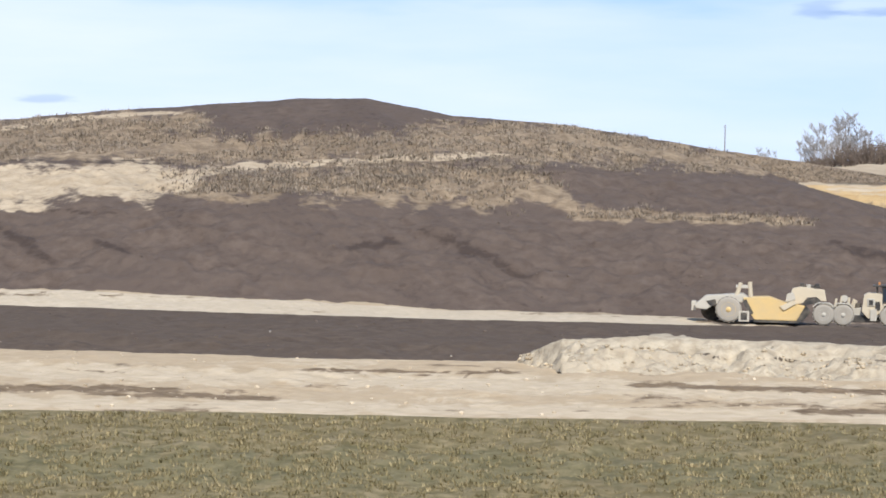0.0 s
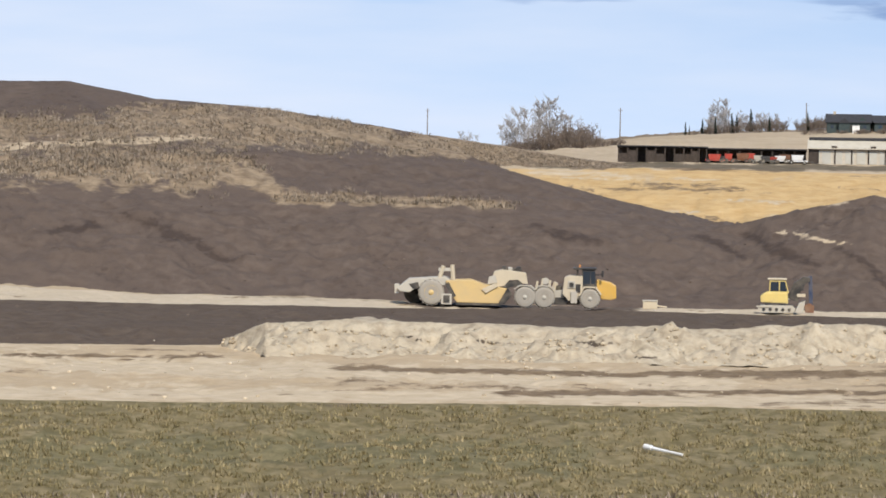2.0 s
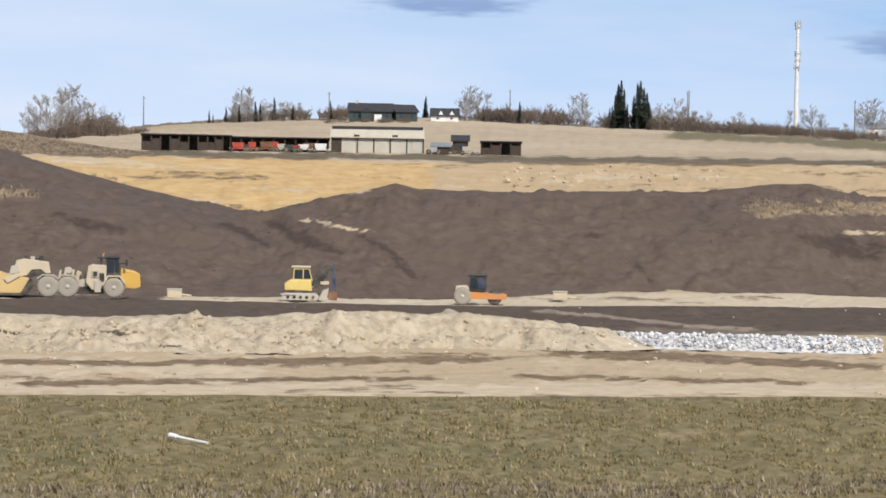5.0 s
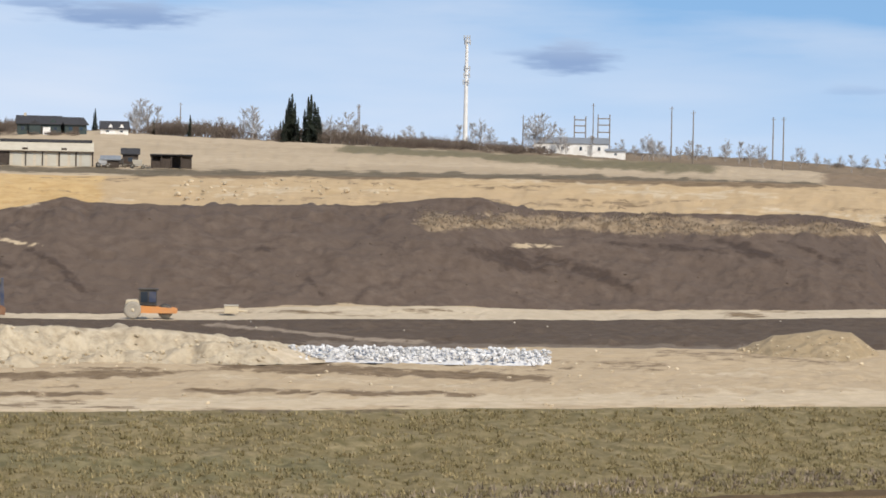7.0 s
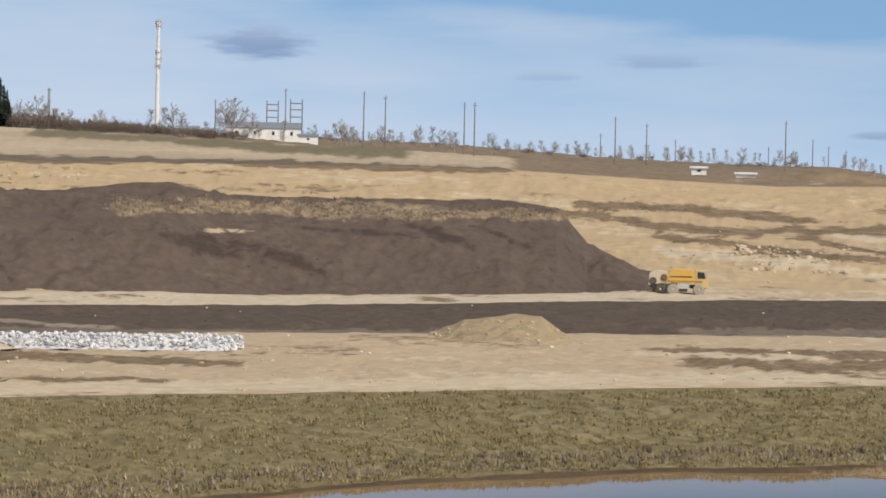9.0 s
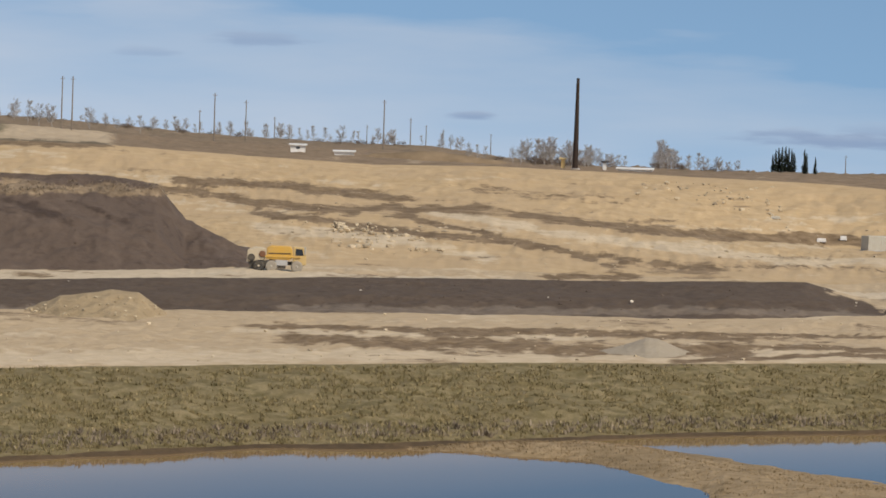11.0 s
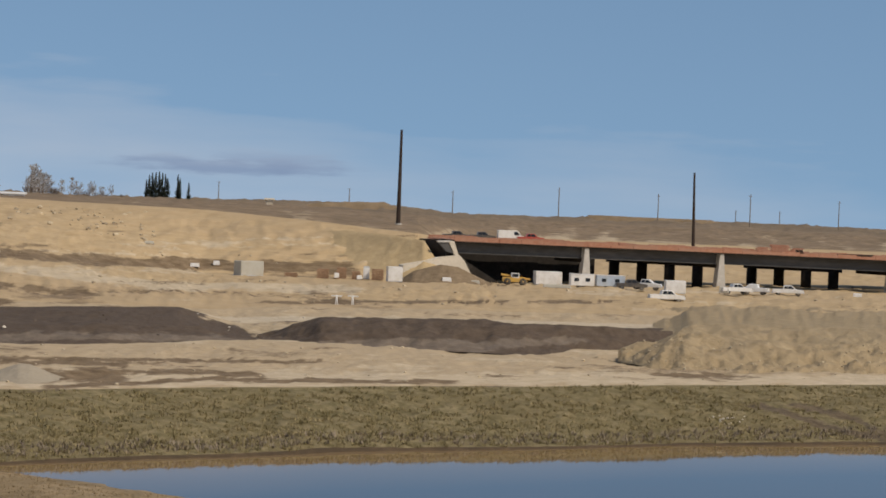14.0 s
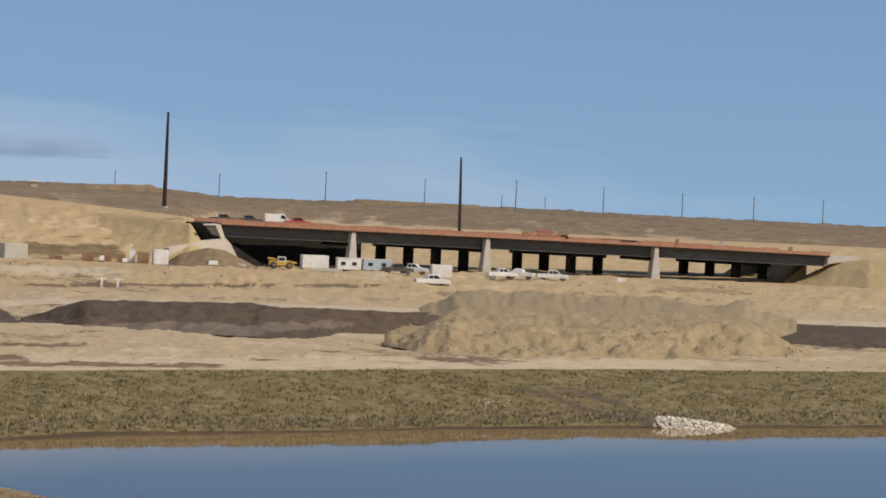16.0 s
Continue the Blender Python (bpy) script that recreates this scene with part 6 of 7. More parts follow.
riprap_row("shore_stones", 59.1, 60.8, 215.6, 219.6, 0.4, 160, "cream", "pale stones spilled at the water's edge", 4)
spill = np.random.default_rng(9)
clods("pale_stones", np.array([list(bearing(a, r, ground_z(a, r) + 0.1)) for a, r in zip(spill.uniform(59.15, 60.7, 700), spill.uniform(215.8, 219.4, 700))]), 0.2, 0.45, CHALK, "pale stones filling the spill at the shore", "stones", 9)
clods("pale_stones", np.array([list(bearing(a, r, ground_z(a, r) + 0.05)) for a, r in zip(spill.normal(55.75, 0.22, 26), spill.normal(217.0, 1.2, 26))]), 0.15, 0.4, CHALK, "a few pale stones lying in the grass", "stones", 10)
bank("clay_mound", [(18.3, 213, 216, 0.0, 218), (18.9, 210, 215, 1.0, 220), (19.4, 211, 216, 0.8, 220), (20.2, 214, 216, 0.0, 218)], PALE, "small pale clay heap beside crushed stone", "heap", 61, rough=0.2)


# ---- poles and towers ----
def utility_pole(a, e0, e1, r):
    z0, z1 = EYE + r * math.tan(radians(e0)), EYE + r * math.tan(radians(e1))
    z0 = min(z0, ground_z(a, r)) - 0.5
    s = thing("utility_pole", a, r, z0, label="grey wooden utility pole on the skyline", category="pole", group="utility poles")
    part("shaft", rod((0, 0, 0), (0, 0, z1 - z0), 0.24, 0.15, 8), WOOD, s)
    part("crossarm", box(-0.7, 0.7, -0.06, 0.06, z1 - z0 - 0.9, z1 - z0 - 0.78), WOOD, s)
    for x in (-0.6, 0, 0.6):
        part("insulator", rod((x, 0, z1 - z0 - 0.7), (x, 0, z1 - z0 - 0.45), 0.06, 0.04, 6), GALV, s)


for a, e0, e1, r in [(20.77, 0.75, 1.51, 1000), (24.15, 0.61, 1.36, 1000), (27.18, 0.55, 1.59, 900), (27.62, 0.43, 1.51, 880), (29.24, 0.45, 1.41, 900), (29.45, 0.31, 1.41, 850), (32.03, 0.29, 0.83, 1200),
                     (32.33, 0.29, 1.18, 900), (32.97, 0.28, 1.05, 1000), (33.56, 0.26, 0.73, 1250), (35.45, 0.24, 0.62, 1250), (35.79, 0.24, 1.15, 900), (36.34, 0.22, 0.80, 1200), (36.66, 0.22, 0.66, 1300),
                     (37.01, 0.22, 0.58, 1350), (37.99, 0.15, 0.52, 1350), (5.74, 0.5, 1.13, 1000), (9.68, 0.55, 1.20, 1000), (13.45, 0.75, 1.36, 1050)]:
    utility_pole(a, e0, e1, r)
for a, e0, e1, r in [(17.15, 0.75, 1.47, 1050), (20.80, 0.75, 1.51, 1050), (45.21, -0.05, 0.32, 1300), (47.88, -0.03, 0.28, 1300), (50.0, -0.17, 0.31, 1200), (52.17, -0.17, 0.45, 1100), (54.2, -0.14, 0.39, 1200), (55.78, -0.15, 0.13, 1390),
                     (56.07, -0.15, 0.46, 1100), (56.67, -0.16, 0.14, 1390), (57.86, -0.16, 0.39, 1200), (59.47, -0.17, 0.34, 1200), (60.92, -0.18, 0.33, 1200), (62.32, -0.18, 0.32, 1200)]:
    utility_pole(a, e0, e1, r)


def monopole(a, e0, e1, r, wide, lean=0.0):
    z0, z1 = min(EYE + r * math.tan(radians(e0)), ground_z(a, r)) - 0.3, EYE + r * math.tan(radians(e1))
    s = thing("steel_monopole", a, r, z0, label="tall tapered dark steel transmission monopole without wires", category="monopole", group="steel monopoles")
    h = z1 - z0
    for k in range(3):
        t0, t1 = k / 3, (k + 1) / 3
        part("section", rod((lean * h * t0, 0, h * t0), (lean * h * t1, 0, h * t1), wide * (1 - 0.5 * t0), wide * (1 - 0.5 * t1), 12), CORTEN, s)
    part("base_plate", rod((0, 0, 0), (0, 0, 0.5), wide * 1.5, sides=12), CONCRETE, s)
    part("cap", rod((lean * h, 0, h), (lean * h, 0, h + 0.2), wide * 0.55, sides=12), CORTEN, s)


monopole(39.73, -0.14, 1.70, 590, 0.62), monopole(48.90, -0.40, 1.49, 560, 0.46), monopole(54.95, -0.58, 0.84, 640, 0.44, -0.02)


def cell_tower():
    r = 1000
    z0 = ground_z(22.97, r)
    s = thing("cell_tower", 22.97, r, z0, label="white steel telecom monopole with antenna rings", category="tower")
    h = EYE + r * math.tan(radians(2.94)) - z0
    part("mast", rod((0, 0, 0), (0, 0, h * 0.97), 0.9, 0.5, 12), WHITE, s)
    for f, w in ((0.99, 0.55), (0.95, 0.6), (0.72, 0.5), (0.66, 0.45), (0.60, 0.6)):
        ring = part("antenna_mount", rod((0, 0, h * f - 0.1), (0, 0, h * f + 0.1), 0.9 * w + 0.4, sides=12), GALV, s)
        for k in range(3):
            t = 2.1 * k + f * 9
            x, y = 1.1 * math.cos(t), 1.1 * math.sin(t)
            part("antenna", box(x - 0.25, x + 0.25, y - 0.15, y + 0.15, h * f - 1.0, h * f + 0.8), GALV, ring)
    part("equipment_hut", box(-2.2, 2.2, -1.5, 1.5, 0, 2.6), CREAMWALL, s)


cell_tower()


def gantry(a0, a1, r, e1):
    z0 = ground_z((a0 + a1) / 2, r)
    s = thing("substation_gantry", (a0 + a1) / 2, r, z0, label="grey steel substation gantry with three beams", category="gantry", group="substation gantries")
    w, h = r * math.tan(radians((a1 - a0) / 2)), EYE + r * math.tan(radians(e1)) - z0
    for x in (-w, w):
        part("post", rod((x, 0, 0), (x, 0, h), 0.28, 0.22, 6), WOOD, s)
    for f in (0.58, 0.75, 0.90):
        part("beam", box(-w, w, -0.15, 0.15, h * f - 0.2, h * f + 0.2), WOOD, s)


gantry(25.2, 25.43, 1010, 1.36), gantry(25.68, 25.92, 1010, 1.4)
utility_pole(25.58, 0.5, 1.62, 1010)


# ---- farm and houses ----
def gabled(name, a, r, wide, deep, eave, ridge, wall, roof, label, category, turn=0.0, windows=0, doors=0, overhang=0.4, door_mat=None):
    s = thing(name, a, r, turn=turn, label=label, category=category)
    part("wall", box(-wide / 2, wide / 2, -deep / 2, deep / 2, -0.5, eave), wall, s)
    part("roof", slab([(-deep / 2 - overhang, eave - 0.1), (0, ridge), (deep / 2 + overhang, eave - 0.1), (deep / 2 + overhang, eave + 0.12), (0, ridge + 0.25), (-deep / 2 - overhang, eave + 0.12)], -wide / 2 - overhang, wide / 2 + overhang), roof, s).matrix_basis = pose(0, 0, 0, 0, 0, 90)
    gable = bmesh.new()
    slab([(-deep / 2, eave), (0, ridge), (deep / 2, eave)], -wide / 2, wide / 2, 0, gable)
    part("gable", gable, wall, s).matrix_basis = pose(0, 0, 0, 0, 0, 90)
    for k in range(windows):
        x = -wide / 2 + wide * (k + 0.5) / windows
        wdw = part("window", box(x - 0.55, x + 0.55, -deep / 2 - 0.06, -deep / 2 + 0.02, eave * 0.38, eave * 0.78), wall, s)
        part("pane", box(x - 0.45, x + 0.45, -deep / 2 - 0.09, -deep / 2 - 0.05, eave * 0.42, eave * 0.74), GLASS, wdw)
    for k in range(doors):
        x = -wide / 2 + wide * (k + 0.5) / doors
        part("door", box(x - min(wide / doors * 0.38, 0.9), x + min(wide / doors * 0.38, 0.9), -deep / 2 - 0.08, -deep / 2 + 0.02, 0.0, eave * 0.82), door_mat or wall, s)
    return s


def open_shed(a, r, wide, tall, bays, label, airy=False):
    s = thing("open_shed", a, r, label=label, category="shed", group="open sheds")
    part("back_wall", box(-wide / 2, wide / 2, 2.6, 2.8, -0.3, tall), DARKWALL, s)
    part("roof", slab([(-3.0, tall + 0.05), (3.0, tall - 0.3), (3.0, tall - 0.1), (-3.0, tall + 0.25)], -wide / 2 - 0.3, wide / 2 + 0.3), ROOF, s).matrix_basis = pose(0, 0, 0, 0, 0, 90)
    for k in range(bays + 1):
        x = -wide / 2 + wide * k / bays
        part("post", box(x - 0.12, x + 0.12, -2.7, -2.5, -0.3, tall), DARKWALL, s)
    for k in range(bays):
        if k % 3 != 2 and not airy:
            x0, x1 = -wide / 2 + wide * k / bays, -wide / 2 + wide * (k + 1) / bays
            part("panel", box(x0 + 0.15, x1 - 0.15, -2.6, -2.5, -0.2, tall * (0.55 + 0.2 * (k % 2))), DARKWALL, s)


open_shed(10.32, 572, 13.2, 3.0, 7, "long low dark open-fronted farm shed")
open_shed(11.22, 574, 4.6, 2.9, 3, "low dark open-fronted farm shed with gaps")
open_shed(12.45, 575, 20.0, 2.6, 9, "long low open implement shed with a dark thin roof", True)
open_shed(16.98, 572, 8.0, 2.6, 4, "low dark open-fronted farm shed")
barn = gabled("barn", 14.45, 574, 18.4, 9.0, 3.0, 4.7, CREAMWALL, paint("cream_roof_sheets", (0.55, 0.50, 0.40), dirt=0.2), "long cream farm barn with a black ridge", "barn", 0, 0, 8, 0.4, BEIGE)
part("ridge_vent", box(-9.3, 9.3, -0.7, 0.7, 4.7, 5.35, 0.05), ROOF, barn, "black ridge vent")
for k in range(6):
    part("post", box(-7.4 + 3.35 * k - 0.14, -7.4 + 3.35 * k + 0.14, -4.66, -4.5, 0.0, 3.0), DARKWALL, barn)
for x in (-4.2, 3.6):
    part("hay_hatch", box(x - 0.55, x + 0.55, -4.75, -4.4, 2.7, 3.6), DARKWALL, barn)
# dark strip that stands for the eave's shadow along the front
part("eave_board", box(-9.4, 9.4, -5.02, -4.9, 2.75, 2.95), DARKWALL, barn)
part("end_door", box(-9.35, -7.4, -4.62, -4.5, 0.0, 2.9), DARKWALL, barn)
gabled("farm_shed", 16.15, 576, 3.2, 4.0, 2.6, 3.6, DARKWALL, ROOF, "small dark farm shed with a dark roof", "shed", 0, 1, 1)
gabled("farm_shed", 15.75, 570, 3.4, 3.0, 1.6, 2.2, DARKWALL, METALROOF, "low dark farm shed with a metal roof", "shed", 0, 0, 1)


def farm_machine(a, r, mat, label, seed):
    rng = random.Random(seed)
    s = thing("farm_implement", a, r, label=label, category="implement", group="farm implements")
    L = rng.uniform(2.2, 4.2)
    part("frame", box(-L / 2, L / 2, -0.6, 0.6, 0.5, 0.8, 0.04), mat, s)
    part("hopper", box(-L * 0.3, L * 0.25, -0.7, 0.7, 0.8, rng.uniform(1.3, 2.0), 0.06, taper=-0.2), mat, s)
    for x in (-L * 0.35, L * 0.35):
        for y in (-0.8, 0.8):
            wheel(s, x, y, rng.uniform(0.35, 0.55), 0.25, BLACKTYRE, mat)
    part("drawbar", rod((L / 2, 0, 0.6), (L / 2 + 1.2, 0, 0.5), 0.07), BLACK, s)


for k, (a, m, w) in enumerate(((11.62, REDPAINT, "red"), (11.9, REDPAINT, "red"), (12.2, RUSTY, "rusty"), (12.5, GREYBEIGE, "grey"), (12.8, REDPAINT, "red"), (13.05, RUSTY, "rusty"), (13.3, WHITE, "white"), (11.75, DARKCAR, "dark"), (12.35, REDPAINT, "red"), (12.65, DARKCAR, "dark"), (12.95, WHITE, "white"), (15.75, DARKCAR, "dark"), (16.3, GREYBEIGE, "grey"), (15.6, SILVER, "grey"), (15.95, DARKCAR, "dark"))):
    farm_machine(a, 567 + (k % 3) * 2, m, w + " farm implement parked along the farm lane", k)
house = gabled("farmhouse", 14.3, 860, 13.0, 10.0, 3.2, 5.6, GREENWALL, ROOF, "large dark green farmhouse among shrubs", "house", 0, 4, 1, 0.5, DARKWALL)
part("garage_door", box(1.2, 3.4, -5.2, -5.02, 0.0, 2.3), WHITE, house, "white garage door")
part("porch_roof", slab([(-3.2, 3.0), (-1.2, 4.4), (0.8, 3.0)], -6.6, -5.0), ROOF, house)
part("porch_wall", box(-2.9, 0.5, -6.3, -5.0, 0.0, 3.0), GREENWALL, house)
part("chimney", box(-4.6, -3.8, -0.4, 0.4, 4.6, 6.6), CREAMWALL, house)
part("dormer", slab([(3.0, 3.6), (4.2, 5.0), (5.4, 3.6)], -4.6, -1.5), GREENWALL, house)
gabled("farmhouse", 14.95, 862, 7.0, 8.0, 2.9, 5.0, GREENWALL, ROOF, "dark green house wing with a low roof", "house", 20, 2, 1, 0.5, DARKWALL)
cottage = gabled("cottage", 15.82, 870, 8.5, 7.0, 1.6, 3.9, WHITE, ROOF, "small white cottage with a steep dark roof", "house", 0, 2, 1)
for x in (-1.2, 2.2):
    part("dormer", slab([(x - 0.8, 2.0), (x, 3.3), (x + 0.8, 2.0)], -3.3, -1.2), WHITE, cottage, "white gabled dormer")
gabled("industrial_shed", 25.15, 1000, 26.0, 14.0, 4.2, 6.2, WHITE, METALROOF, "long white industrial shed with a grey roof", "shed", 0, 4, 2, 0.3, SILVER)
gabled("industrial_shed", 26.05, 985, 7.0, 6.0, 2.4, 3.0, WHITE, METALROOF, "small white shed with a grey roof", "shed", 0, 1, 1)
gabled("farm_shed", 23.6, 1000, 8.0, 6.0, 2.2, 3.3, CREAMWALL, METALROOF, "small cream shed with a pale roof", "shed", 0, 2, 1)
gabled("site_cabin", 34.05, 640, 3.4, 3.0, 1.5, 1.6, WHITE, WHITE, "white site cabin on the brown rise", "cabin", 0, 1, 0)
gabled("site_cabin", 35.0, 640, 4.5, 3.0, 0.8, 0.9, WHITE, WHITE, "low white site cabin on the brown rise", "cabin", 0, 0, 0)
gabled("site_cabin", 40.95, 600, 7.4, 2.4, 0.5, 0.6, WHITE, WHITE, "low white concrete barrier cabin on the clay rim", "cabin", 0, 0, 0)
gabled("site_cabin", 39.48, 592, 0.9, 0.9, 2.0, 2.1, PALEYEL, PALEYEL, "narrow yellow equipment cabinet beside a steel monopole", "cabinet", 0, 0, 1)
gabled("site_cabin", 40.33, 596, 0.8, 0.9, 1.7, 1.8, WHITE, BLACK, "narrow white equipment cabinet on the clay rim", "cabinet", 0, 0, 1)
gabled("site_cabin", 46.25, 760, 2.0, 2.0, 1.6, 1.8, CREAMWALL, CREAMWALL, "small cream cabin on the brown hillside", "cabin", 0, 0, 1)


# ---- trees ----
def twig(crown, p, q, rad, rng):
    """A thin three-sided spike."""
    V, F = crown
    d = (q - p).normalized()
    side = d.cross(Vector((rng.uniform(-1, 1), rng.uniform(-1, 1), 0.3))).normalized()
    up = d.cross(side)
    i = len(V)
    V.extend([(p + side * rad)[:], (p - side * rad * 0.5 + up * rad * 0.9)[:], (p - side * rad * 0.5 - up * rad * 0.9)[:], q[:]])
    F.extend([(i, i + 1, i + 3), (i + 1, i + 2, i + 3), (i + 2, i, i + 3)])


def spray(crown, p, d, length, rad, depth, spread, rng, forks):
    """A limb and the twigs that fork from it, all bending upwards."""
    q = p + d * length
    twig(crown, p, q, rad, rng)
    if depth:
        for k in range(forks):
            u = rng.uniform(0.2, 1.0)
            n = (d + Vector((rng.uniform(-1, 1), rng.uniform(-1, 1), rng.uniform(-0.2, 0.75))) * spread).normalized()
            spray(crown, p + d * length * u, n, length * rng.uniform(0.4, 0.72), max(rad * 0.55, 0.028), depth - 1, spread, rng, forks)


def bare_tree(seed, tall, slim):
    """A leafless poplar: a crooked trunk, ascending limbs almost from the ground, fine twigs."""
    rng = random.Random(seed)
    s = new("bare_tree")
    crown, trunk = ([], []), bmesh.new()
    p, steps = Vector((0, 0, -0.4)), 6
    knots = [p]
    for k in range(steps):
        p = p + Vector((rng.uniform(-0.05, 0.05) * tall, rng.uniform(-0.05, 0.05) * tall, tall * 0.14))
        knots.append(p)
    for k, (a, b) in enumerate(zip(knots, knots[1:])):
        rod(a, b, tall * 0.016 * (1 - k / 7), tall * 0.016 * (1 - (k + 1) / 7), 6, trunk)
    part("trunk", trunk, BARK, s)
    for k in range(30):
        u = rng.uniform(0.10, 1.0)
        i = min(int(u * steps), steps - 1)
        at = knots[i].lerp(knots[i + 1], u * steps - i)
        t, rise = rng.uniform(0, 6.283), rng.uniform(0.5, 1.5)
        d = Vector((math.cos(t), math.sin(t), rise)).normalized()
        spray(crown, at, d, tall * slim * rng.uniform(0.7, 1.2) * (1.15 - 0.6 * u), 0.07, 3, 0.55, rng, 4)
    soup("crown", crown[0], crown[1], [BARK], parent=s)
    return s


def bare_shrub(seed, tall):
    """A wide leafless thicket of stems that fan from the ground."""
    rng = random.Random(seed)
    s = new("bare_shrub")
    part("stem", rod((0, 0, -0.3), (0.2, 0.1, tall * 0.5), 0.09, 0.05, 6), REDTWIG, s)
    crown = ([], [])
    for k in range(16):
        t, out = rng.uniform(0, 6.283), rng.uniform(0, 0.55) * tall
        at = Vector((math.cos(t) * out, math.sin(t) * out, -0.2))
        d = Vector((math.cos(t) * 0.5 + rng.uniform(-0.4, 0.4), math.sin(t) * 0.5 + rng.uniform(-0.4, 0.4), rng.uniform(0.8, 1.4))).normalized()
        spray(crown, at, d, tall * rng.uniform(0.35, 0.62), 0.06, 3, 0.65, rng, 4)
    soup("crown", crown[0], crown[1], [REDTWIG], parent=s)
    return s


def spruce(seed, tall):
    rng = random.Random(seed)
    s = new("spruce_tree")
    part("trunk", rod((0, 0, -0.4), (0, 0, tall * 0.96), tall * 0.018, 0.02, 6), REDTWIG, s)
    V, F = [], []
    n = 900
    lobes = [(rng.uniform(0.1, 0.9), rng.uniform(0, 6.283), rng.uniform(0.15, 0.5)) for k in range(9)]
    for k in range(n):
        u = (k + rng.random()) / n
        z = tall * (0.03 + 0.96 * u)
        t = rng.uniform(0, 6.283)
        swell = 1.0 + sum(w * math.cos(t - b) for h, b, w in lobes if abs(u - h) < 0.12)
        reach = tall * 0.12 * (1 - u) ** 0.62 * rng.uniform(0.45, 1.15) * max(0.45, swell) * (0.72 + 0.28 * min(1, u * 6)) + 0.1
        c, d = math.cos(t), math.sin(t)
        w = reach * 0.28 + 0.06
        i = len(V)
        drop = reach * rng.uniform(-0.25, 0.4)
        V.extend([(0.15 * reach * c, 0.15 * reach * d, z + 0.12), (c * reach * 0.7 - d * w, d * reach * 0.7 + c * w, z - drop * 0.5), (c * reach, d * reach, z - drop), (c * reach * 0.7 + d * w, d * reach * 0.7 - c * w, z - drop * 0.5)])
        F.extend([(i, i + 1, i + 2), (i, i + 2, i + 3)])
    soup("crown", V, F, [NEEDLE], parent=s)
    return s


def plant(ob, a, r, size, spin, label, category, group):
    t = copy_thing(ob, pose(*bearing(a, r, ground_z(a, r) - 0.1), 0, 0, spin) @ Matrix.Diagonal((size, size, size, 1)))
    return tagged(t, label, category, group)


def retire(ob):
    for o in (*ob.children_recursive, ob):
        bpy.data.objects.remove(o)


rng = random.Random(17)
POPLAR = [bare_tree(k, 10.0, (0.24, 0.20, 0.28, 0.17)[k]) for k in range(4)]
SHRUB = [bare_shrub(20 + k, 4.0) for k in range(4)]
SPRUCE = [spruce(k, 10.0) for k in range(4)]
# tall bare clump beside the hill, with a brown thicket on its far flank
for a, h in ((7.3, 0.75), (7.42, 0.8), (7.55, 1.1), (7.68, 0.75), (7.8, 1.05), (7.95, 1.15), (8.05, 1.3), (8.15, 1.25), (8.25, 1.35), (8.35, 1.1), (8.5, 0.95), (8.7, 0.9), (8.9, 0.75), (6.45, 0.5), (6.6, 0.5), (6.75, 0.42)):
    plant(rng.choice(POPLAR), a, rng.uniform(790, 830), h * 1.2, rng.uniform(0, 360), "leafless grey poplar in a clump above the hill", "tree", "poplar clump")
for k in range(40):
    a = rng.uniform(7.3, 9.75)
    tall = float(np.interp(a, [7.3, 7.9, 8.4, 8.9, 9.1, 9.75], [0.7, 1.3, 2.0, 1.9, 0.9, 0.5]))
    plant(rng.choice(SHRUB), a, rng.uniform(760, 800), tall * rng.uniform(0.6, 1.1), rng.uniform(0, 360), "tangled brown leafless shrub", "shrub", "shrub clump")
# spruces
for a, h in ((11.01, 0.5), (11.09, 0.35), (11.35, 0.6), (11.62, 0.65), (11.95, 0.78), (12.05, 0.7), (12.33, 0.9), (12.72, 0.6), (13.48, 0.7), (13.62, 0.5), (15.43, 0.85), (15.4, 0.6), (16.62, 0.6), (17.35, 0.8), (16.1, 0.5),
             (19.19, 0.75), (19.24, 0.8), (19.3, 1.2), (19.36, 1.6), (19.42, 1.75), (19.48, 1.45), (19.55, 0.9), (19.68, 1.2), (19.75, 1.65), (19.81, 1.75), (19.88, 1.5), (19.95, 1.35), (20.0, 0.95)):
    plant(rng.choice(SPRUCE), a, 930 + rng.uniform(-15, 15), h * 0.92, rng.uniform(0, 360), "dark green spruce on the field's edge", "tree", "field-edge spruces")
for a, h in ((43.74, 0.8), (43.80, 1.0), (43.86, 1.1), (43.93, 1.12), (44.0, 1.15), (44.06, 1.1), (44.12, 1.05), (44.17, 0.9), (44.38, 1.05), (44.42, 0.9), (44.6, 0.75)):
    plant(rng.choice(SPRUCE), a, 980, h * 0.85, rng.uniform(0, 360), "dark green spruce on the skyline", "tree", "skyline spruces")
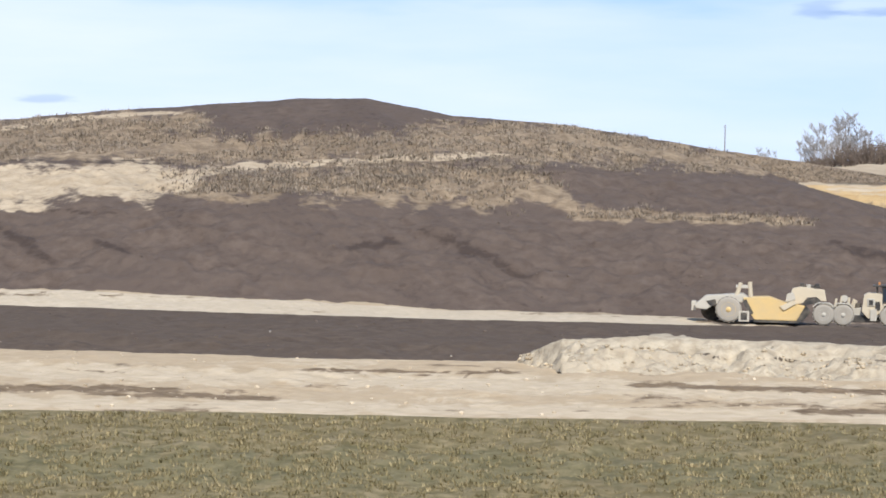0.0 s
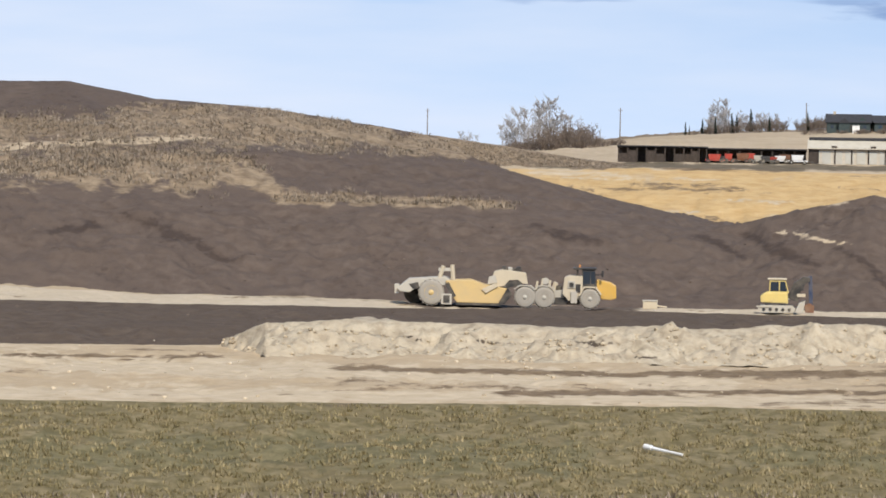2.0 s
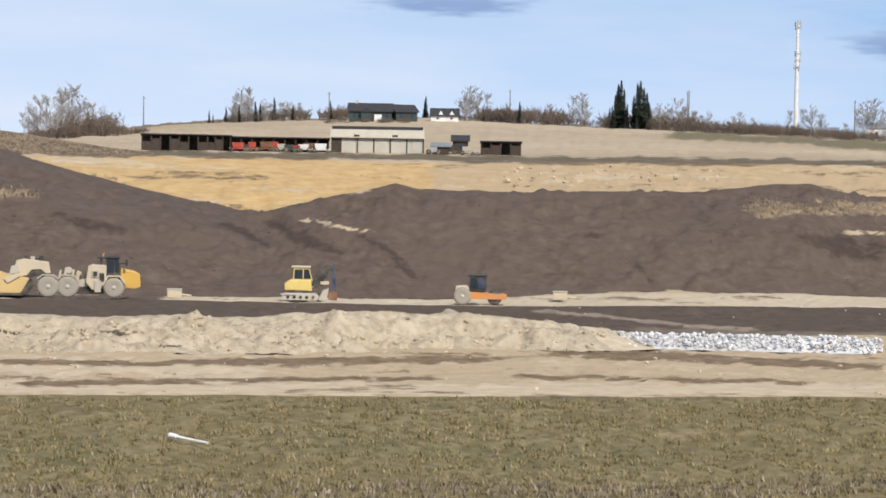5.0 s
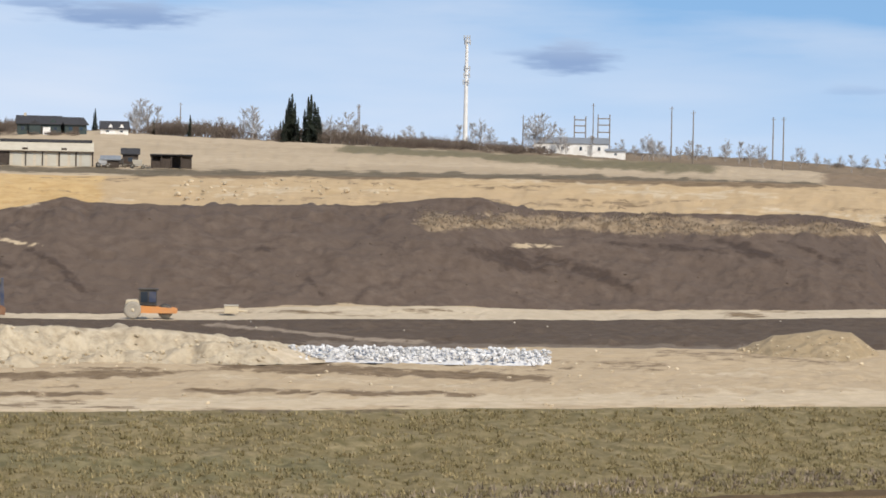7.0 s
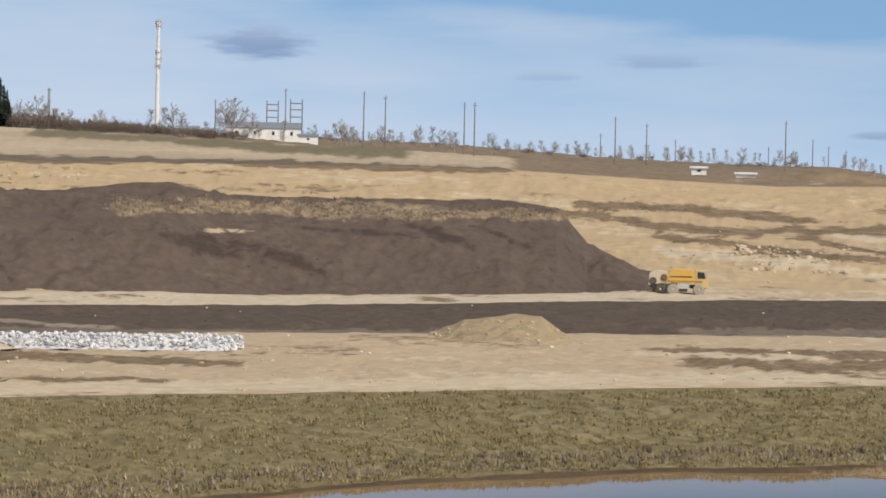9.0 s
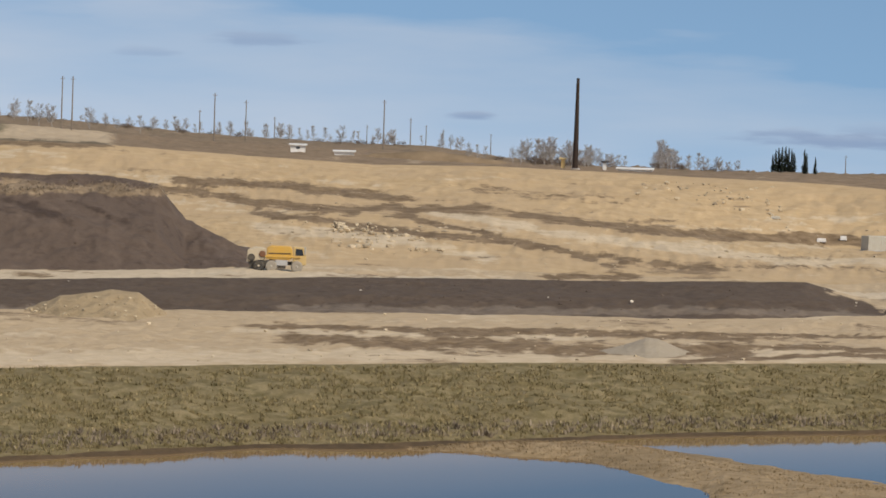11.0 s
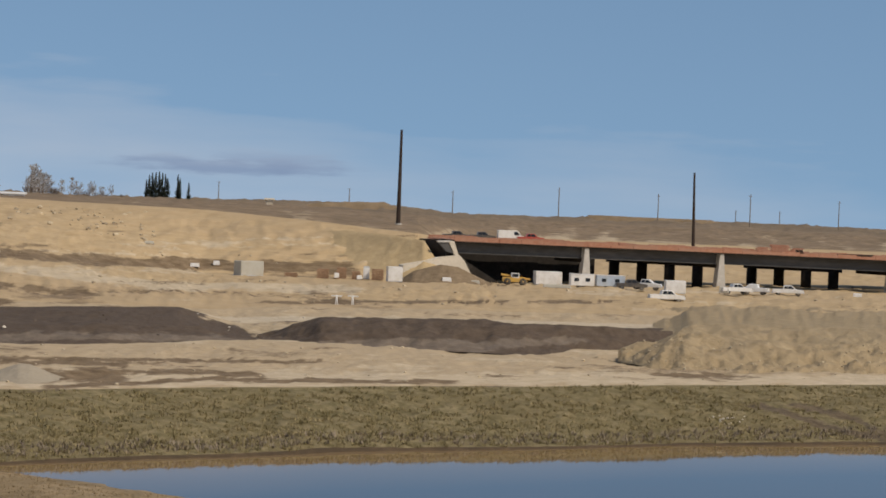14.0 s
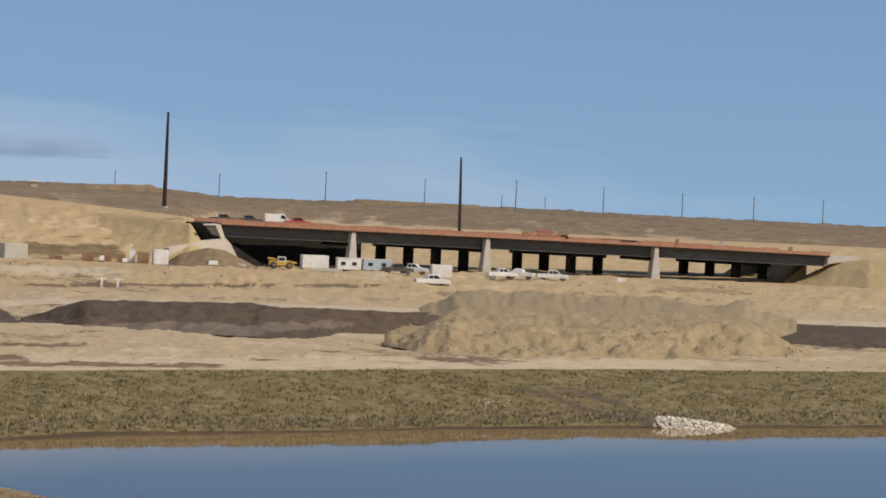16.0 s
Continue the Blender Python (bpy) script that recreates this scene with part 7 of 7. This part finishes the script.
# bare trees along the skyline
for a, h in ((11.55, 0.8), (11.65, 1.05), (11.75, 1.1), (11.85, 0.85), (12.15, 0.7), (12.5, 0.6), (12.65, 0.55), (16.2, 0.85), (16.35, 1.0), (16.5, 1.05), (16.65, 0.9), (17.1, 0.6), (17.6, 0.6), (18.0, 0.7), (18.45, 0.95), (18.6, 1.0), (18.7, 0.85),
             (20.2, 0.8), (20.4, 0.8), (20.6, 0.95), (20.75, 0.8), (20.9, 0.6), (21.7, 0.5), (22.1, 0.5), (22.8, 0.8), (23.1, 0.9), (23.3, 0.95), (23.5, 0.7), (24.25, 0.95), (24.4, 1.15), (24.55, 1.2), (24.75, 1.0), (24.9, 0.8), (26.6, 0.7), (26.75, 0.8),
             (26.95, 0.6), (28.3, 0.75), (28.55, 0.75), (28.8, 0.6), (29.8, 0.65)):
    plant(rng.choice(POPLAR), a, rng.uniform(940, 1020), h * 1.25, rng.uniform(0, 360), "leafless grey tree in the skyline belt", "tree", "skyline trees")
# the brown hedge along the far side of the field
HEDGE = [(11.2, 0.35), (11.9, 0.8), (12.9, 0.9), (13.0, 0.1), (13.4, 0.7), (13.8, 0.9), (15.3, 0.2), (16.3, 0.5), (16.6, 0.8), (17.4, 1.05), (18.2, 1.05), (18.7, 0.75), (19.2, 0.9), (21.0, 0.9), (21.1, 0.7), (23.0, 0.75), (24.8, 0.55)]
for k in range(230):
    a = rng.uniform(11.2, 24.8)
    h = float(np.interp(a, [q[0] for q in HEDGE], [q[1] for q in HEDGE]))
    if h > 0.3:
        plant(rng.choice(SHRUB), a, rng.uniform(920, 985), h * rng.uniform(1.1, 1.75), rng.uniform(0, 360), "brown leafless shrub in the field hedge", "shrub", "field hedge")
for k in range(90):
    plant(rng.choice(POPLAR), rng.choice((rng.uniform(16.0, 24.0), rng.uniform(19.9, 21.2), rng.uniform(11.4, 13.0), rng.uniform(24.0, 31.0))), rng.uniform(950, 1050), rng.uniform(0.4, 0.85), rng.uniform(0, 360), "leafless grey tree in the skyline belt", "tree", "skyline trees")
for k in range(16):
    plant(rng.choice(SHRUB), rng.uniform(13.4, 15.3), rng.uniform(846, 852), rng.uniform(0.35, 0.6), rng.uniform(0, 360), "brown leafless shrub beside the farmhouse", "shrub", "farmhouse shrubs")
for k in range(130):
    a = rng.uniform(25.5, 37.5)
    plant(rng.choice(SHRUB if k % 5 < 2 else POPLAR), a, rng.uniform(1150, 1380), rng.uniform(0.35, 0.85), rng.uniform(0, 360), "small leafless tree on the brown skyline", "tree", "distant trees")
for k in range(110):
    a = rng.choice((rng.uniform(37.0, 40.9), rng.uniform(38.6, 39.7), rng.uniform(39.0, 40.6), rng.uniform(41.3, 41.9), rng.uniform(42.0, 43.3)))
    tall = float(np.interp(a, [37.0, 38.4, 39.0, 39.8, 40.6, 41.2, 41.5, 41.8, 43.3], [0.45, 0.6, 1.0, 0.75, 0.5, 0.4, 0.9, 0.7, 0.35]))
    plant(rng.choice(POPLAR if k % 3 else SHRUB), a, rng.uniform(800, 1000), tall * rng.uniform(0.75, 1.1), rng.uniform(0, 360), "leafless grey tree behind the clay rim", "tree", "rim trees")
for ob in POPLAR + SHRUB + SPRUCE:
    retire(ob)
# brown knolls on the far side
bank("brown_knoll", [(34.6, 640, 650, 12, 700), (35.6, 640, 655, 14.6, 720), (36.8, 640, 655, 15.6, 720), (38.2, 640, 655, 13.8, 720), (39.2, 640, 650, 11, 700)], BROWN, "low brown grass knoll behind the clay rim", "knoll", 71, rough=1.2, kind="structure")
bank("dark_knoll", [(46.2, 1000, 1010, 10, 1060), (47.4, 1000, 1010, 13.6, 1060), (48.6, 1000, 1010, 14.3, 1060), (49.3, 1000, 1010, 10, 1060)], BROWN, "dark brown knoll on the skyline", "knoll", 73, rough=1.5, kind="structure")
bank("flat_knoll", [(52.4, 1200, 1210, 8, 1260), (52.8, 1200, 1210, 12.2, 1260), (55.3, 1200, 1210, 12.0, 1260), (55.8, 1200, 1210, 8, 1260)], BROWN, "flat-topped brown stockpile on the skyline", "knoll", 75, rough=0.4, kind="structure")
